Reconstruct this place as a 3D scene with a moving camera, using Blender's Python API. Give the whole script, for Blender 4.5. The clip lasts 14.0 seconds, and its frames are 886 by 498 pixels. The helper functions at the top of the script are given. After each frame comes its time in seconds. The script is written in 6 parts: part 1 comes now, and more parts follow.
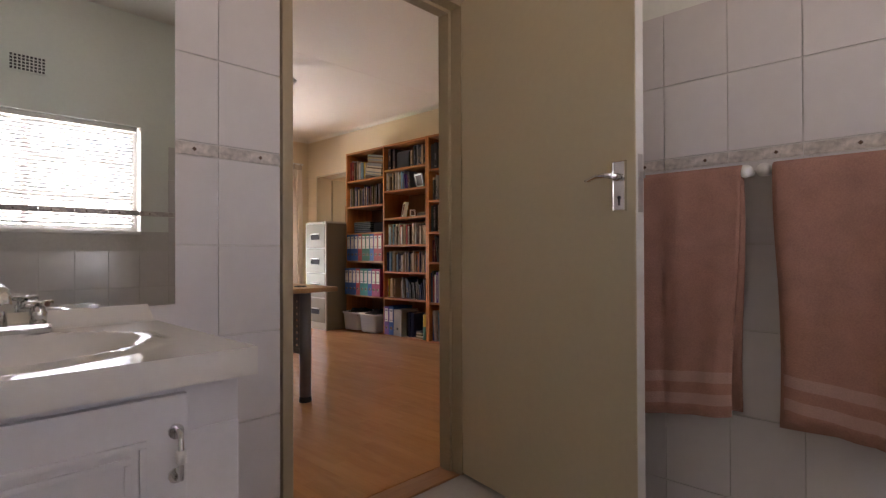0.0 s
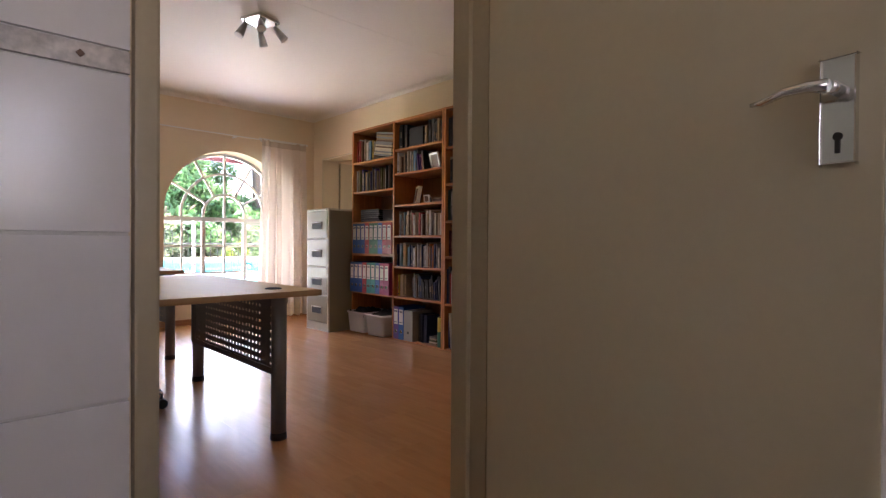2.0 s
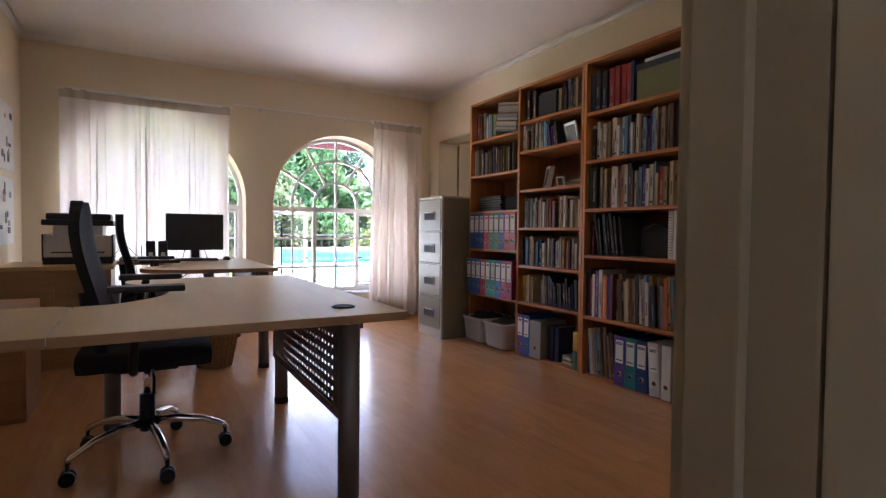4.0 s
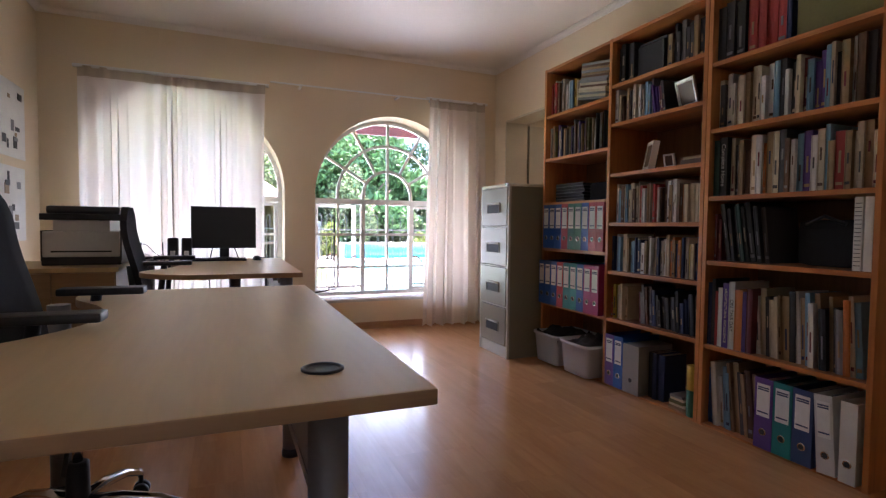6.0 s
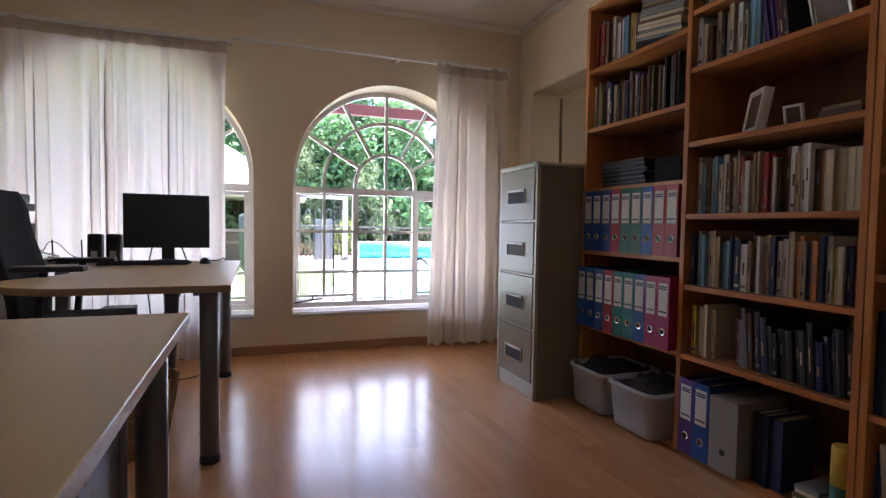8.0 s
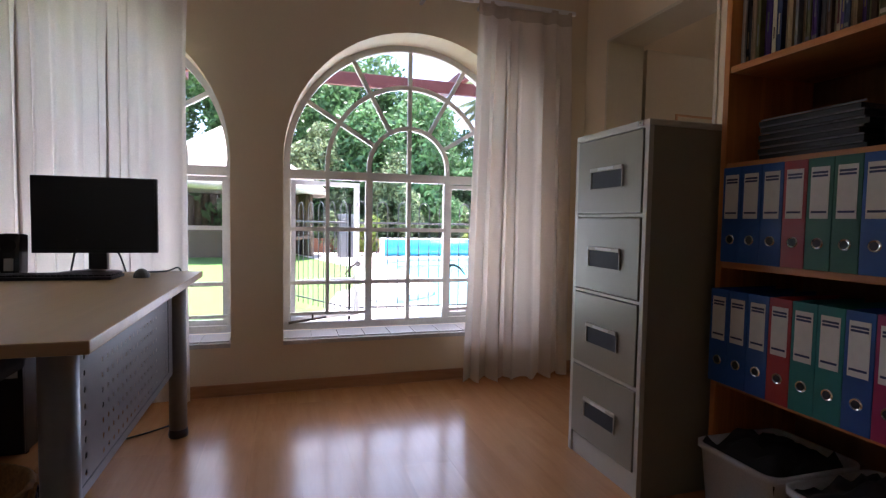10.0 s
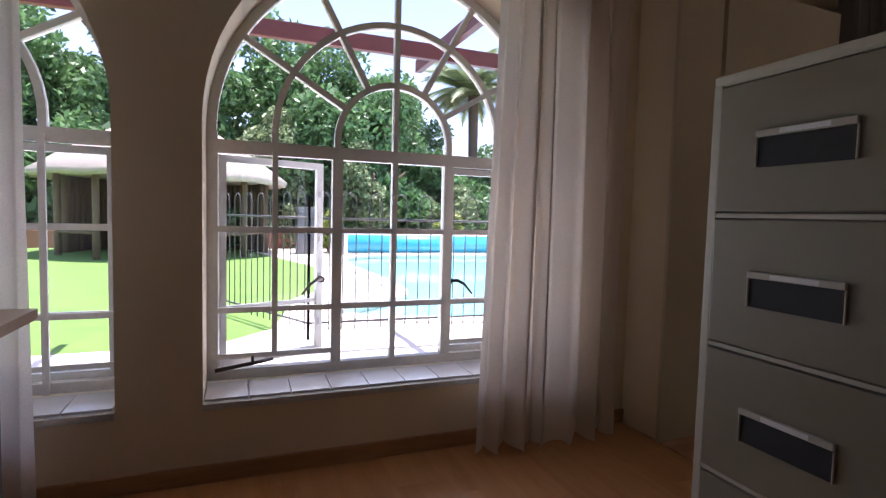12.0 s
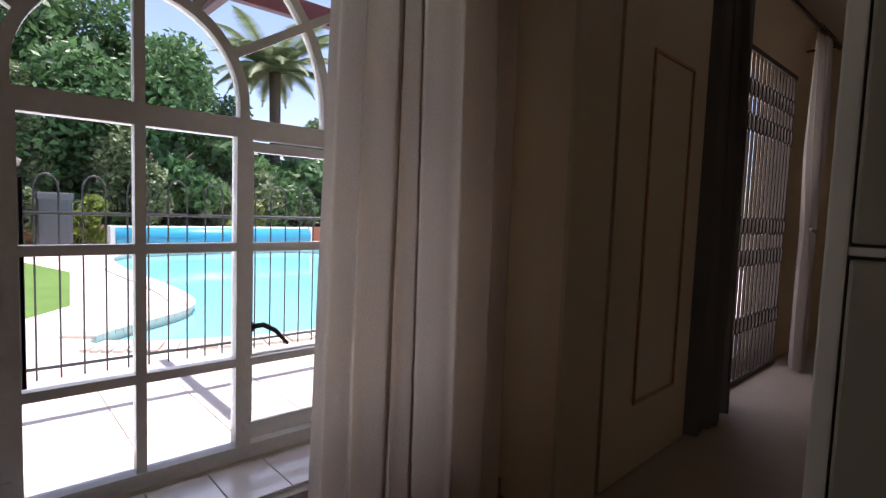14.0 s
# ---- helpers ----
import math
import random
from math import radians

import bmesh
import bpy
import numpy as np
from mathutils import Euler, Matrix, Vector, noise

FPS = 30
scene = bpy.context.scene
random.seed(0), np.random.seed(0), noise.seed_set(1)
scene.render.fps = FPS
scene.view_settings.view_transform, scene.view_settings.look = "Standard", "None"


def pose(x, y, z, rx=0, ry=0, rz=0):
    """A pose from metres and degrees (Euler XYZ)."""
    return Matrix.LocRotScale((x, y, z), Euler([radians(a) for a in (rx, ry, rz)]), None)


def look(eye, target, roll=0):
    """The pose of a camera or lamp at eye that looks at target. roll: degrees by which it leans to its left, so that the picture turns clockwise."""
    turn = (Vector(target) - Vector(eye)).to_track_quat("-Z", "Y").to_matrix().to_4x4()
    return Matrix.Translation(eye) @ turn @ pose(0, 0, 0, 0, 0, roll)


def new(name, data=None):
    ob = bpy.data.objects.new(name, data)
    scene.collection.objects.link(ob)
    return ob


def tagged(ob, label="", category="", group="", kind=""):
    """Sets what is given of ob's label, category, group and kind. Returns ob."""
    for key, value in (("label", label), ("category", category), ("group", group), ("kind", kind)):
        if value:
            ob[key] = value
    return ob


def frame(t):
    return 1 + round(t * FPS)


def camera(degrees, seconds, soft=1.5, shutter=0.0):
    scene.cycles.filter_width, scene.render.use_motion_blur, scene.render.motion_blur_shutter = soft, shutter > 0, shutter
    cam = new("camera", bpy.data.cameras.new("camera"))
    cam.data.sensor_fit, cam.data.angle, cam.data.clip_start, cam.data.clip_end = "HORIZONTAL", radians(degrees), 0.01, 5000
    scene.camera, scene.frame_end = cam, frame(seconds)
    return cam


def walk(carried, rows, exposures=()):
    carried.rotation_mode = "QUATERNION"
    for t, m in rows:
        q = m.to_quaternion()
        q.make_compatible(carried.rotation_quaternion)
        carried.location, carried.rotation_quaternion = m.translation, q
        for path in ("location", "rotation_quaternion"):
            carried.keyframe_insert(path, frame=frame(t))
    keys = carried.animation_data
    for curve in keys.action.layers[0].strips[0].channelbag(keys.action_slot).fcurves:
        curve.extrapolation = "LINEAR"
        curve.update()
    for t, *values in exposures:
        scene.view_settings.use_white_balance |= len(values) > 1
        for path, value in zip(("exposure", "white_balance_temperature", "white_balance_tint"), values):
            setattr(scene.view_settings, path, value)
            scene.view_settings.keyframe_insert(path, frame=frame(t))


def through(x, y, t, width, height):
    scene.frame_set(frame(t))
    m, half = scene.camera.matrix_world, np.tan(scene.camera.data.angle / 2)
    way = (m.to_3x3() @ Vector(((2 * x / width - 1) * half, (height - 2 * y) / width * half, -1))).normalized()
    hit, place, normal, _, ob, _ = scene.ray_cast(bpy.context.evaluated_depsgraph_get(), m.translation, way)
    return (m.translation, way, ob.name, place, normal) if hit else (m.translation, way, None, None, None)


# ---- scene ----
cam = camera(81.0, 14.0, soft=1.3)
EXPOSURES = [(0.0, 3.9, 6850, 31), (1.5, 3.8, 6700, 31), (2.5, 3.65, 6400, 31), (4.0, 3.4, 6000, 30), (6.5, 3.25, 6000, 30), (7.5, 3.05, 5950, 29), (9.0, 2.63, 5900, 28), (11.5, 1.78, 6150, 32), (12.5, 1.36, 6100, 32), (14.0, 0.8, 6350, 31)]
PATH = [
    (0, (-0.017, 0.256, 0.933), (1.426, 1.641, 0.948), -0.2),
    (0.5, (0.141, 0.372, 0.938), (1.585, 1.755, 0.941), -0.0),
    (1, (0.288, 0.504, 0.936), (1.724, 1.896, 0.932), 0.1),
    (1.5, (0.44, 0.661, 0.939), (1.862, 2.067, 0.927), 0.1),
    (2, (0.578, 0.807, 0.944), (1.966, 2.247, 0.926), 0.4),
    (2.5, (0.733, 0.98, 0.938), (2.058, 2.477, 0.912), 0.4),
    (3, (0.866, 1.154, 0.928), (2.096, 2.731, 0.901), 0.6),
    (3.5, (1.001, 1.339, 0.931), (2.118, 2.997, 0.893), 0.8),
    (4, (1.147, 1.509, 0.977), (2.152, 3.237, 0.916), 0.6),
    (6.5, (1.69, 2.456, 0.99), (2.445, 4.306, 0.904), 0.8),
    (7, (1.818, 2.686, 0.983), (2.559, 4.541, 0.895), 0.9),
    (7.5, (1.945, 2.905, 0.975), (2.666, 4.769, 0.888), 0.9),
    (8, (2.066, 3.12, 0.96), (2.753, 4.996, 0.872), 0.9),
    (8.5, (2.191, 3.355, 0.958), (2.814, 5.253, 0.865), 0.9),
    (9, (2.265, 3.609, 0.955), (2.846, 5.52, 0.858), 0.9),
    (11.5, (2.434, 4.874, 0.979), (3.062, 6.768, 0.853), 1.4),
    (12, (2.468, 5.113, 0.977), (3.192, 6.974, 0.85), 1.5),
    (12.5, (2.504, 5.34, 0.979), (3.362, 7.142, 0.843), 1.7),
    (13, (2.584, 5.554, 0.983), (3.584, 7.28, 0.848), 2.0),
    (13.5, (2.689, 5.748, 0.991), (3.849, 7.373, 0.864), 2.2),
    (14, (2.793, 5.908, 1.023), (4.139, 7.38, 0.877), 2.1),
]
walk(cam, [(t, look(eye, target, roll)) for t, eye, target, roll in PATH], EXPOSURES)

# ---- world, sun, light through the openings ----
world = bpy.data.worlds.new("sky")
scene.world = world
world.use_nodes = True
wn = world.node_tree
SUN_UP, SUN_TURN = radians(84.5), radians(100)  # close to the zenith
sky = wn.nodes.new("ShaderNodeTexSky")
sky.sky_type = "NISHITA"
sky.sun_disc = False
sky.sun_elevation, sky.sun_rotation = SUN_UP, SUN_TURN
wn.links.new(sky.outputs[0], wn.nodes["Background"].inputs[0])
wn.nodes["Background"].inputs[1].default_value = 0.15
sun = new("sun", bpy.data.lights.new("sun", "SUN"))
sun.data.energy, sun.data.angle, sun.data.color = 5.0, radians(0.5), (1.0, 0.95, 0.87)
sun.matrix_world = look((0, 0, 0), (-math.sin(SUN_TURN) * math.cos(SUN_UP), -math.cos(SUN_TURN) * math.cos(SUN_UP), -math.sin(SUN_UP)))


def sky_lamp(name, x, y, z, w, h, rz, watts, color=(1.0, 0.98, 0.95), rise=0):
    """Daylight that falls in through an opening."""
    lamp = new(name, bpy.data.lights.new(name, "AREA"))
    lamp.data.shape, lamp.data.size, lamp.data.size_y, lamp.data.energy, lamp.data.color = "RECTANGLE", w, h, watts, color
    lamp.matrix_world = pose(x, y, z, 90 + rise, 0, rz)
    return lamp


# the lamp's -z is turned into the room
sky_lamp("window_daylight", 3.10, 7.66, 0.85, 1.5, 1.1, 180, 5.2, (0.87, 0.935, 1.0), rise=31)
sky_lamp("window_daylight", 1.31, 7.66, 0.85, 1.5, 1.1, 180, 2.9, (0.87, 0.935, 1.0), rise=31)
sky_lamp("bathroom_daylight", 0.5, -1.25, 1.46, 1.25, 0.72, 0, 2.7)
sky_lamp("gate_daylight", 6.45, 7.35, 1.1, 1.4, 1.9, 180, 6)


# ---- materials ----
def nodes_of(name):
    m = bpy.data.materials.new(name)
    m.use_nodes = True
    return m, m.node_tree, m.node_tree.nodes["Principled BSDF"]


def paint(name, color, rough=0.5, metal=0.0, spread=0.06, size=6.0, bump=0.02, grain=60.0, by_object=0.0, coat=0.0):
    """A surface with blotches at one scale, grain at another, and fine relief."""
    m, t, b = nodes_of(name)
    N, L = t.nodes, t.links
    co = N.new("ShaderNodeTexCoord")
    big = N.new("ShaderNodeTexNoise")
    big.inputs["Scale"].default_value, big.inputs["Detail"].default_value = size, 4
    fine = N.new("ShaderNodeTexNoise")
    fine.inputs["Scale"].default_value, fine.inputs["Detail"].default_value = grain, 3
    L.new(co.outputs["Object"], big.inputs["Vector"]), L.new(co.outputs["Object"], fine.inputs["Vector"])
    add = N.new("ShaderNodeMath")
    add.operation = "ADD"
    L.new(big.outputs["Fac"], add.inputs[0]), L.new(fine.outputs["Fac"], add.inputs[1])
    span = N.new("ShaderNodeMapRange")
    span.inputs["From Min"].default_value, span.inputs["From Max"].default_value = 0.6, 1.4
    span.inputs["To Min"].default_value, span.inputs["To Max"].default_value = 1 - spread, 1 + spread
    L.new(add.outputs[0], span.inputs["Value"])
    value = span.outputs["Result"]
    if by_object:
        info = N.new("ShaderNodeObjectInfo")
        each = N.new("ShaderNodeMapRange")
        each.inputs["To Min"].default_value, each.inputs["To Max"].default_value = 1 - by_object, 1 + by_object
        L.new(info.outputs["Random"], each.inputs["Value"])
        mul = N.new("ShaderNodeMath")
        mul.operation = "MULTIPLY"
        L.new(value, mul.inputs[0]), L.new(each.outputs["Result"], mul.inputs[1])
        value = mul.outputs[0]
    hsv = N.new("ShaderNodeHueSaturation")
    hsv.inputs["Color"].default_value = (*color, 1)
    L.new(value, hsv.inputs["Value"])
    L.new(hsv.outputs["Color"], b.inputs["Base Color"])
    rr = N.new("ShaderNodeMapRange")
    rr.inputs["To Min"].default_value, rr.inputs["To Max"].default_value = max(rough - 0.06, 0.02), min(rough + 0.06, 1)
    L.new(big.outputs["Fac"], rr.inputs["Value"]), L.new(rr.outputs["Result"], b.inputs["Roughness"])
    b.inputs["Metallic"].default_value = metal
    b.inputs["Coat Weight"].default_value = coat
    if bump:
        bp = N.new("ShaderNodeBump")
        bp.inputs["Strength"].default_value, bp.inputs["Distance"].default_value = min(1.0, bump * 8), 0.002
        L.new(add.outputs[0], bp.inputs["Height"]), L.new(bp.outputs["Normal"], b.inputs["Normal"])
    return m


def wood(name, dark, light, axis="X", scale=9.0, stretch=14.0, rough=0.4, by_object=0.1, bump=0.05, strips=0.0, coat=0.0):
    """Grain stretched along one axis; strips: the width of glued strips inside a board."""
    m, t, b = nodes_of(name)
    N, L = t.nodes, t.links
    co = N.new("ShaderNodeTexCoord")
    info = N.new("ShaderNodeObjectInfo")
    shift = N.new("ShaderNodeVectorMath")
    shift.operation = "SCALE"
    shift.inputs[0].default_value = (37.0, 19.0, 53.0)
    L.new(info.outputs["Random"], shift.inputs["Scale"])
    mp = N.new("ShaderNodeMapping")
    k = {"X": (1 / stretch, 1, 1), "Y": (1, 1 / stretch, 1), "Z": (1, 1, 1 / stretch)}[axis]
    mp.inputs["Scale"].default_value = k
    L.new(co.outputs["Object"], mp.inputs["Vector"]), L.new(shift.outputs[0], mp.inputs["Location"])
    n1 = N.new("ShaderNodeTexNoise")
    n1.inputs["Scale"].default_value, n1.inputs["Detail"].default_value, n1.inputs["Distortion"].default_value = scale * 3, 6, 0.6
    n2 = N.new("ShaderNodeTexNoise")
    n2.inputs["Scale"].default_value, n2.inputs["Detail"].default_value = scale * 14, 3
    L.new(mp.outputs[0], n1.inputs["Vector"]), L.new(mp.outputs[0], n2.inputs["Vector"])
    mix = N.new("ShaderNodeMath")
    mix.operation = "MULTIPLY_ADD"
    mix.inputs[1].default_value = 0.35
    L.new(n2.outputs["Fac"], mix.inputs[0]), L.new(n1.outputs["Fac"], mix.inputs[2])
    fac = mix.outputs[0]
    if strips:
        br = N.new("ShaderNodeTexBrick")
        br.offset, br.inputs["Scale"].default_value = 0.37, 1.0
        br.inputs["Color1"].default_value, br.inputs["Color2"].default_value = (0.36, 0.36, 0.36, 1), (0.66, 0.66, 0.66, 1)
        br.inputs["Mortar"].default_value = (0.42, 0.42, 0.42, 1)
        br.inputs["Mortar Size"].default_value, br.inputs["Brick Width"].default_value, br.inputs["Row Height"].default_value = 0.0012, 0.42, strips
        add = N.new("ShaderNodeVectorMath")
        L.new(co.outputs["Object"], add.inputs[0]), L.new(shift.outputs[0], add.inputs[1])
        L.new(add.outputs[0], br.inputs["Vector"])
        m2 = N.new("ShaderNodeMix")
        m2.inputs["Factor"].default_value = 0.45
        L.new(fac, m2.inputs["A"]), L.new(br.outputs["Color"], m2.inputs["B"])
        fac = m2.outputs["Result"]
    ramp = N.new("ShaderNodeValToRGB")
    ramp.color_ramp.elements[0].position, ramp.color_ramp.elements[1].position = 0.36, 0.86
    ramp.color_ramp.elements[0].color, ramp.color_ramp.elements[1].color = (*dark, 1), (*light, 1)
    L.new(fac, ramp.inputs["Fac"])
    each = N.new("ShaderNodeMapRange")
    each.inputs["To Min"].default_value, each.inputs["To Max"].default_value = 1 - by_object, 1 + by_object
    L.new(info.outputs["Random"], each.inputs["Value"])
    hsv = N.new("ShaderNodeHueSaturation")
    L.new(ramp.outputs["Color"], hsv.inputs["Color"]), L.new(each.outputs["Result"], hsv.inputs["Value"])
    L.new(hsv.outputs["Color"], b.inputs["Base Color"])
    rr = N.new("ShaderNodeMapRange")
    rr.inputs["To Min"].default_value, rr.inputs["To Max"].default_value = (rough - 0.05, rough + 0.07) if not strips else (rough - 0.01, rough + 0.02)
    L.new(n1.outputs["Fac"], rr.inputs["Value"]), L.new(rr.outputs["Result"], b.inputs["Roughness"])
    bp = N.new("ShaderNodeBump")
    b.inputs["Coat Weight"].default_value, b.inputs["Coat Roughness"].default_value, b.inputs["Coat IOR"].default_value = coat, 0.13, 1.5
    bp.inputs["Strength"].default_value, bp.inputs["Distance"].default_value = bump, 0.002
    L.new(fac, bp.inputs["Height"]), L.new(bp.outputs["Normal"], b.inputs["Normal"])
    return m


def cloth(name, color, through=0.5, clear=0.1, rough=0.9):
    """Woven cloth that lets light through: through is translucent, clear passes straight."""
    m, t, b = nodes_of(name)
    N, L = t.nodes, t.links
    co = N.new("ShaderNodeTexCoord")
    wv = N.new("ShaderNodeTexNoise")
    wv.inputs["Scale"].default_value, wv.inputs["Detail"].default_value = 220, 2
    L.new(co.outputs["Object"], wv.inputs["Vector"])
    bp = N.new("ShaderNodeBump")
    bp.inputs["Strength"].default_value, bp.inputs["Distance"].default_value = 0.3, 0.001
    L.new(wv.outputs["Fac"], bp.inputs["Height"]), L.new(bp.outputs["Normal"], b.inputs["Normal"])
    var = N.new("ShaderNodeHueSaturation")
    var.inputs["Color"].default_value = (*color, 1)
    rr = N.new("ShaderNodeMapRange")
    rr.inputs["To Min"].default_value, rr.inputs["To Max"].default_value = 0.85, 1.15
    L.new(wv.outputs["Fac"], rr.inputs["Value"]), L.new(rr.outputs["Result"], var.inputs["Value"])
    L.new(var.outputs["Color"], b.inputs["Base Color"])
    b.inputs["Roughness"].default_value = rough
    out = N["Material Output"]
    last = b.outputs[0]
    if through:
        tr = N.new("ShaderNodeBsdfTranslucent")
        L.new(var.outputs["Color"], tr.inputs["Color"])
        mx = N.new("ShaderNodeMixShader")
        mx.inputs[0].default_value = through
        L.new(last, mx.inputs[1]), L.new(tr.outputs[0], mx.inputs[2])
        last = mx.outputs[0]
    if clear:
        cl = N.new("ShaderNodeBsdfTransparent")
        mx = N.new("ShaderNodeMixShader")
        mx.inputs[0].default_value = clear
        L.new(last, mx.inputs[1]), L.new(cl.outputs[0], mx.inputs[2])
        last = mx.outputs[0]
    L.new(last, out.inputs["Surface"])
    return m


WALL = paint("wall_paint", (0.78, 0.65, 0.455), 0.75, spread=0.03, size=1.2, bump=0.03, grain=90)
BATH_PAINT = paint("bathroom_paint", (0.82, 0.85, 0.79), 0.7, spread=0.03, size=1.2, bump=0.02)
CEILING = paint("ceiling_paint", (0.82, 0.77, 0.69), 0.8, spread=0.03, size=0.9, bump=0.02)
DOOR_PAINT = paint("door_paint", (0.62, 0.54, 0.38), 0.42, spread=0.03, size=1.5, bump=0.01, grain=40)
FRAME_PAINT = paint("door_frame_paint", (0.42, 0.34, 0.22), 0.4, spread=0.05, size=3, bump=0.01)
WHITE = paint("white_enamel", (0.80, 0.79, 0.76), 0.35, spread=0.04, size=5, bump=0.01)
WINDOW_WHITE = paint("window_enamel", (0.74, 0.72, 0.68), 0.45, spread=0.08, size=9, bump=0.04)
TILE = paint("glazed_tile", (0.72, 0.69, 0.68), 0.16, spread=0.03, size=3, bump=0.01, grain=20, by_object=0.03)
TILE_GROUT = paint("tile_grout", (0.64, 0.62, 0.59), 0.8, spread=0.08, size=9, bump=0.03)
TILE_BAND = paint("patterned_tile_band", (0.56, 0.51, 0.47), 0.3, spread=0.45, size=26, bump=0.03, grain=70)
GROUT = paint("grout", (0.55, 0.53, 0.49), 0.9, spread=0.15, size=9, bump=0.05)
FLOOR_WOOD = wood("laminate_floor", (0.50, 0.235, 0.095), (0.68, 0.355, 0.155), "X", 6, 7, 0.26, 0.07, 0.0, 0.064, 0.30)
FLOOR_WOOD.node_tree.nodes["Principled BSDF"].inputs["Specular IOR Level"].default_value = 0.25
BASE_WOOD = wood("laminate_skirting", (0.34, 0.16, 0.07), (0.55, 0.30, 0.15), "X", 7, 12, 0.3, 0.05)
PINE = wood("varnished_pine", (0.36, 0.115, 0.028), (0.60, 0.235, 0.065), "Y", 8, 16, 0.32, 0.12, 0.06)
PINE_UP = wood("varnished_pine_upright", (0.36, 0.115, 0.028), (0.60, 0.235, 0.065), "Z", 8, 16, 0.32, 0.12, 0.06)
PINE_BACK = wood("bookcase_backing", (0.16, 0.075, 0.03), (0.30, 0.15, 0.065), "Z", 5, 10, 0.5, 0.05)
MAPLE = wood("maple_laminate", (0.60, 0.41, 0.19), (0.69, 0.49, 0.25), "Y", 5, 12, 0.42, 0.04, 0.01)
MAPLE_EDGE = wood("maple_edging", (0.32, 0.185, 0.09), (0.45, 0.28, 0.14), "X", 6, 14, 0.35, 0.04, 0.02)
CHERRY = wood("reddish_drawer_wood", (0.34, 0.15, 0.06), (0.50, 0.25, 0.11), "X", 6, 14, 0.35, 0.05, 0.02)
DESK_METAL = paint("grey_desk_metal", (0.20, 0.205, 0.22), 0.38, 0.35, spread=0.06, size=8, bump=0.01)
BLACK = paint("black_plastic", (0.018, 0.018, 0.02), 0.42, spread=0.15, size=14, bump=0.03, grain=160)
SCREEN = paint("dark_screen", (0.008, 0.008, 0.01), 0.38, spread=0.05, size=3, bump=0)
BLACK_CLOTH = paint("black_mesh_fabric", (0.022, 0.022, 0.025), 0.9, spread=0.25, size=30, bump=0.12, grain=260)
CHROME = paint("chrome", (0.72, 0.72, 0.72), 0.12, 1.0, spread=0.04, size=10, bump=0)
STEEL = paint("brushed_steel", (0.55, 0.54, 0.52), 0.32, 1.0, spread=0.06, size=30, bump=0.01)
CABINET = paint("olive_grey_cabinet_enamel", (0.235, 0.208, 0.142), 0.34, spread=0.04, size=3, bump=0.015, grain=50)
CABINET_TRIM = paint("pale_cabinet_enamel", (0.50, 0.465, 0.37), 0.36, spread=0.04, size=3, bump=0.015, grain=50)
CARD_WHITE = paint("printed_paper", (0.76, 0.75, 0.71), 0.7, spread=0.05, size=12, bump=0.02)
PAGES = paint("book_pages", (0.62, 0.55, 0.42), 0.9, spread=0.15, size=40, bump=0.05, grain=200)
PRINTER_WHITE = paint("grey_white_plastic", (0.62, 0.61, 0.60), 0.4, spread=0.03, size=6, bump=0.01)
WICKER = paint("woven_wicker", (0.42, 0.25, 0.11), 0.7, spread=0.4, size=40, bump=0.2, grain=120)
SHEER = cloth("sheer_curtain", (0.85, 0.785, 0.74), 0.42, 0.02)
HEADING = cloth("curtain_heading", (0.56, 0.47, 0.37), 0.10, 0.0)
# the same sheer gathered in layers, its colour darkened for the shade there
SHEER_SHADED = cloth("shaded_sheer_curtain", (0.76, 0.67, 0.575), 0.29, 0.0)
DRAPE = cloth("dark_grey_drape", (0.17, 0.165, 0.16), 0.15, 0.0)
PALE_DRAPE = cloth("pale_tied_drape", (0.50, 0.44, 0.39), 0.4, 0.0)
TOWEL = paint("terry_towel", (0.44, 0.235, 0.18), 0.95, spread=0.18, size=16, bump=0.5, grain=240)
TOWEL_BAND = paint("towel_hem_band", (0.54, 0.34, 0.28), 0.95, spread=0.12, size=16, bump=0.3, grain=240)
BASIN = paint("cultured_marble", (0.80, 0.77, 0.72), 0.10, spread=0.03, size=3, bump=0, coat=0.5)
VANITY = paint("vanity_enamel", (0.76, 0.75, 0.76), 0.35, spread=0.03, size=4, bump=0.01)
PAVING = paint("sunlit_paver", (0.66, 0.60, 0.53), 0.85, spread=0.14, size=5, bump=0.1, grain=60, by_object=0.07)
GRASS = paint("lawn", (0.10, 0.20, 0.035), 0.9, spread=0.35, size=4, bump=0.3, grain=90)
EARTH = paint("bare_earth", (0.16, 0.12, 0.07), 0.95, spread=0.3, size=2, bump=0.2, grain=30)
POOL = paint("pool_water_blue", (0.22, 0.66, 0.72), 0.08, spread=0.08, size=1.3, bump=0.02, grain=5)
POOL_COVER = paint("blue_pool_cover", (0.03, 0.33, 0.50), 0.35, spread=0.15, size=12, bump=0.05, grain=60)
FENCE = paint("dark_fence_enamel", (0.05, 0.055, 0.06), 0.5, spread=0.1, size=12, bump=0.02)
MAROON = paint("maroon_pergola_paint", (0.13, 0.035, 0.035), 0.55, spread=0.15, size=4, bump=0.04)
THATCH = paint("thatch", (0.36, 0.31, 0.26), 0.95, spread=0.35, size=14, bump=0.5, grain=140)
BARK = paint("bark", (0.13, 0.09, 0.06), 0.95, spread=0.35, size=10, bump=0.5, grain=60)
BRICK_RED = paint("red_garden_wall", (0.30, 0.13, 0.08), 0.9, spread=0.2, size=5, bump=0.1)
FACADE = paint("outer_plaster", (0.62, 0.55, 0.45), 0.85, spread=0.08, size=2, bump=0.06)
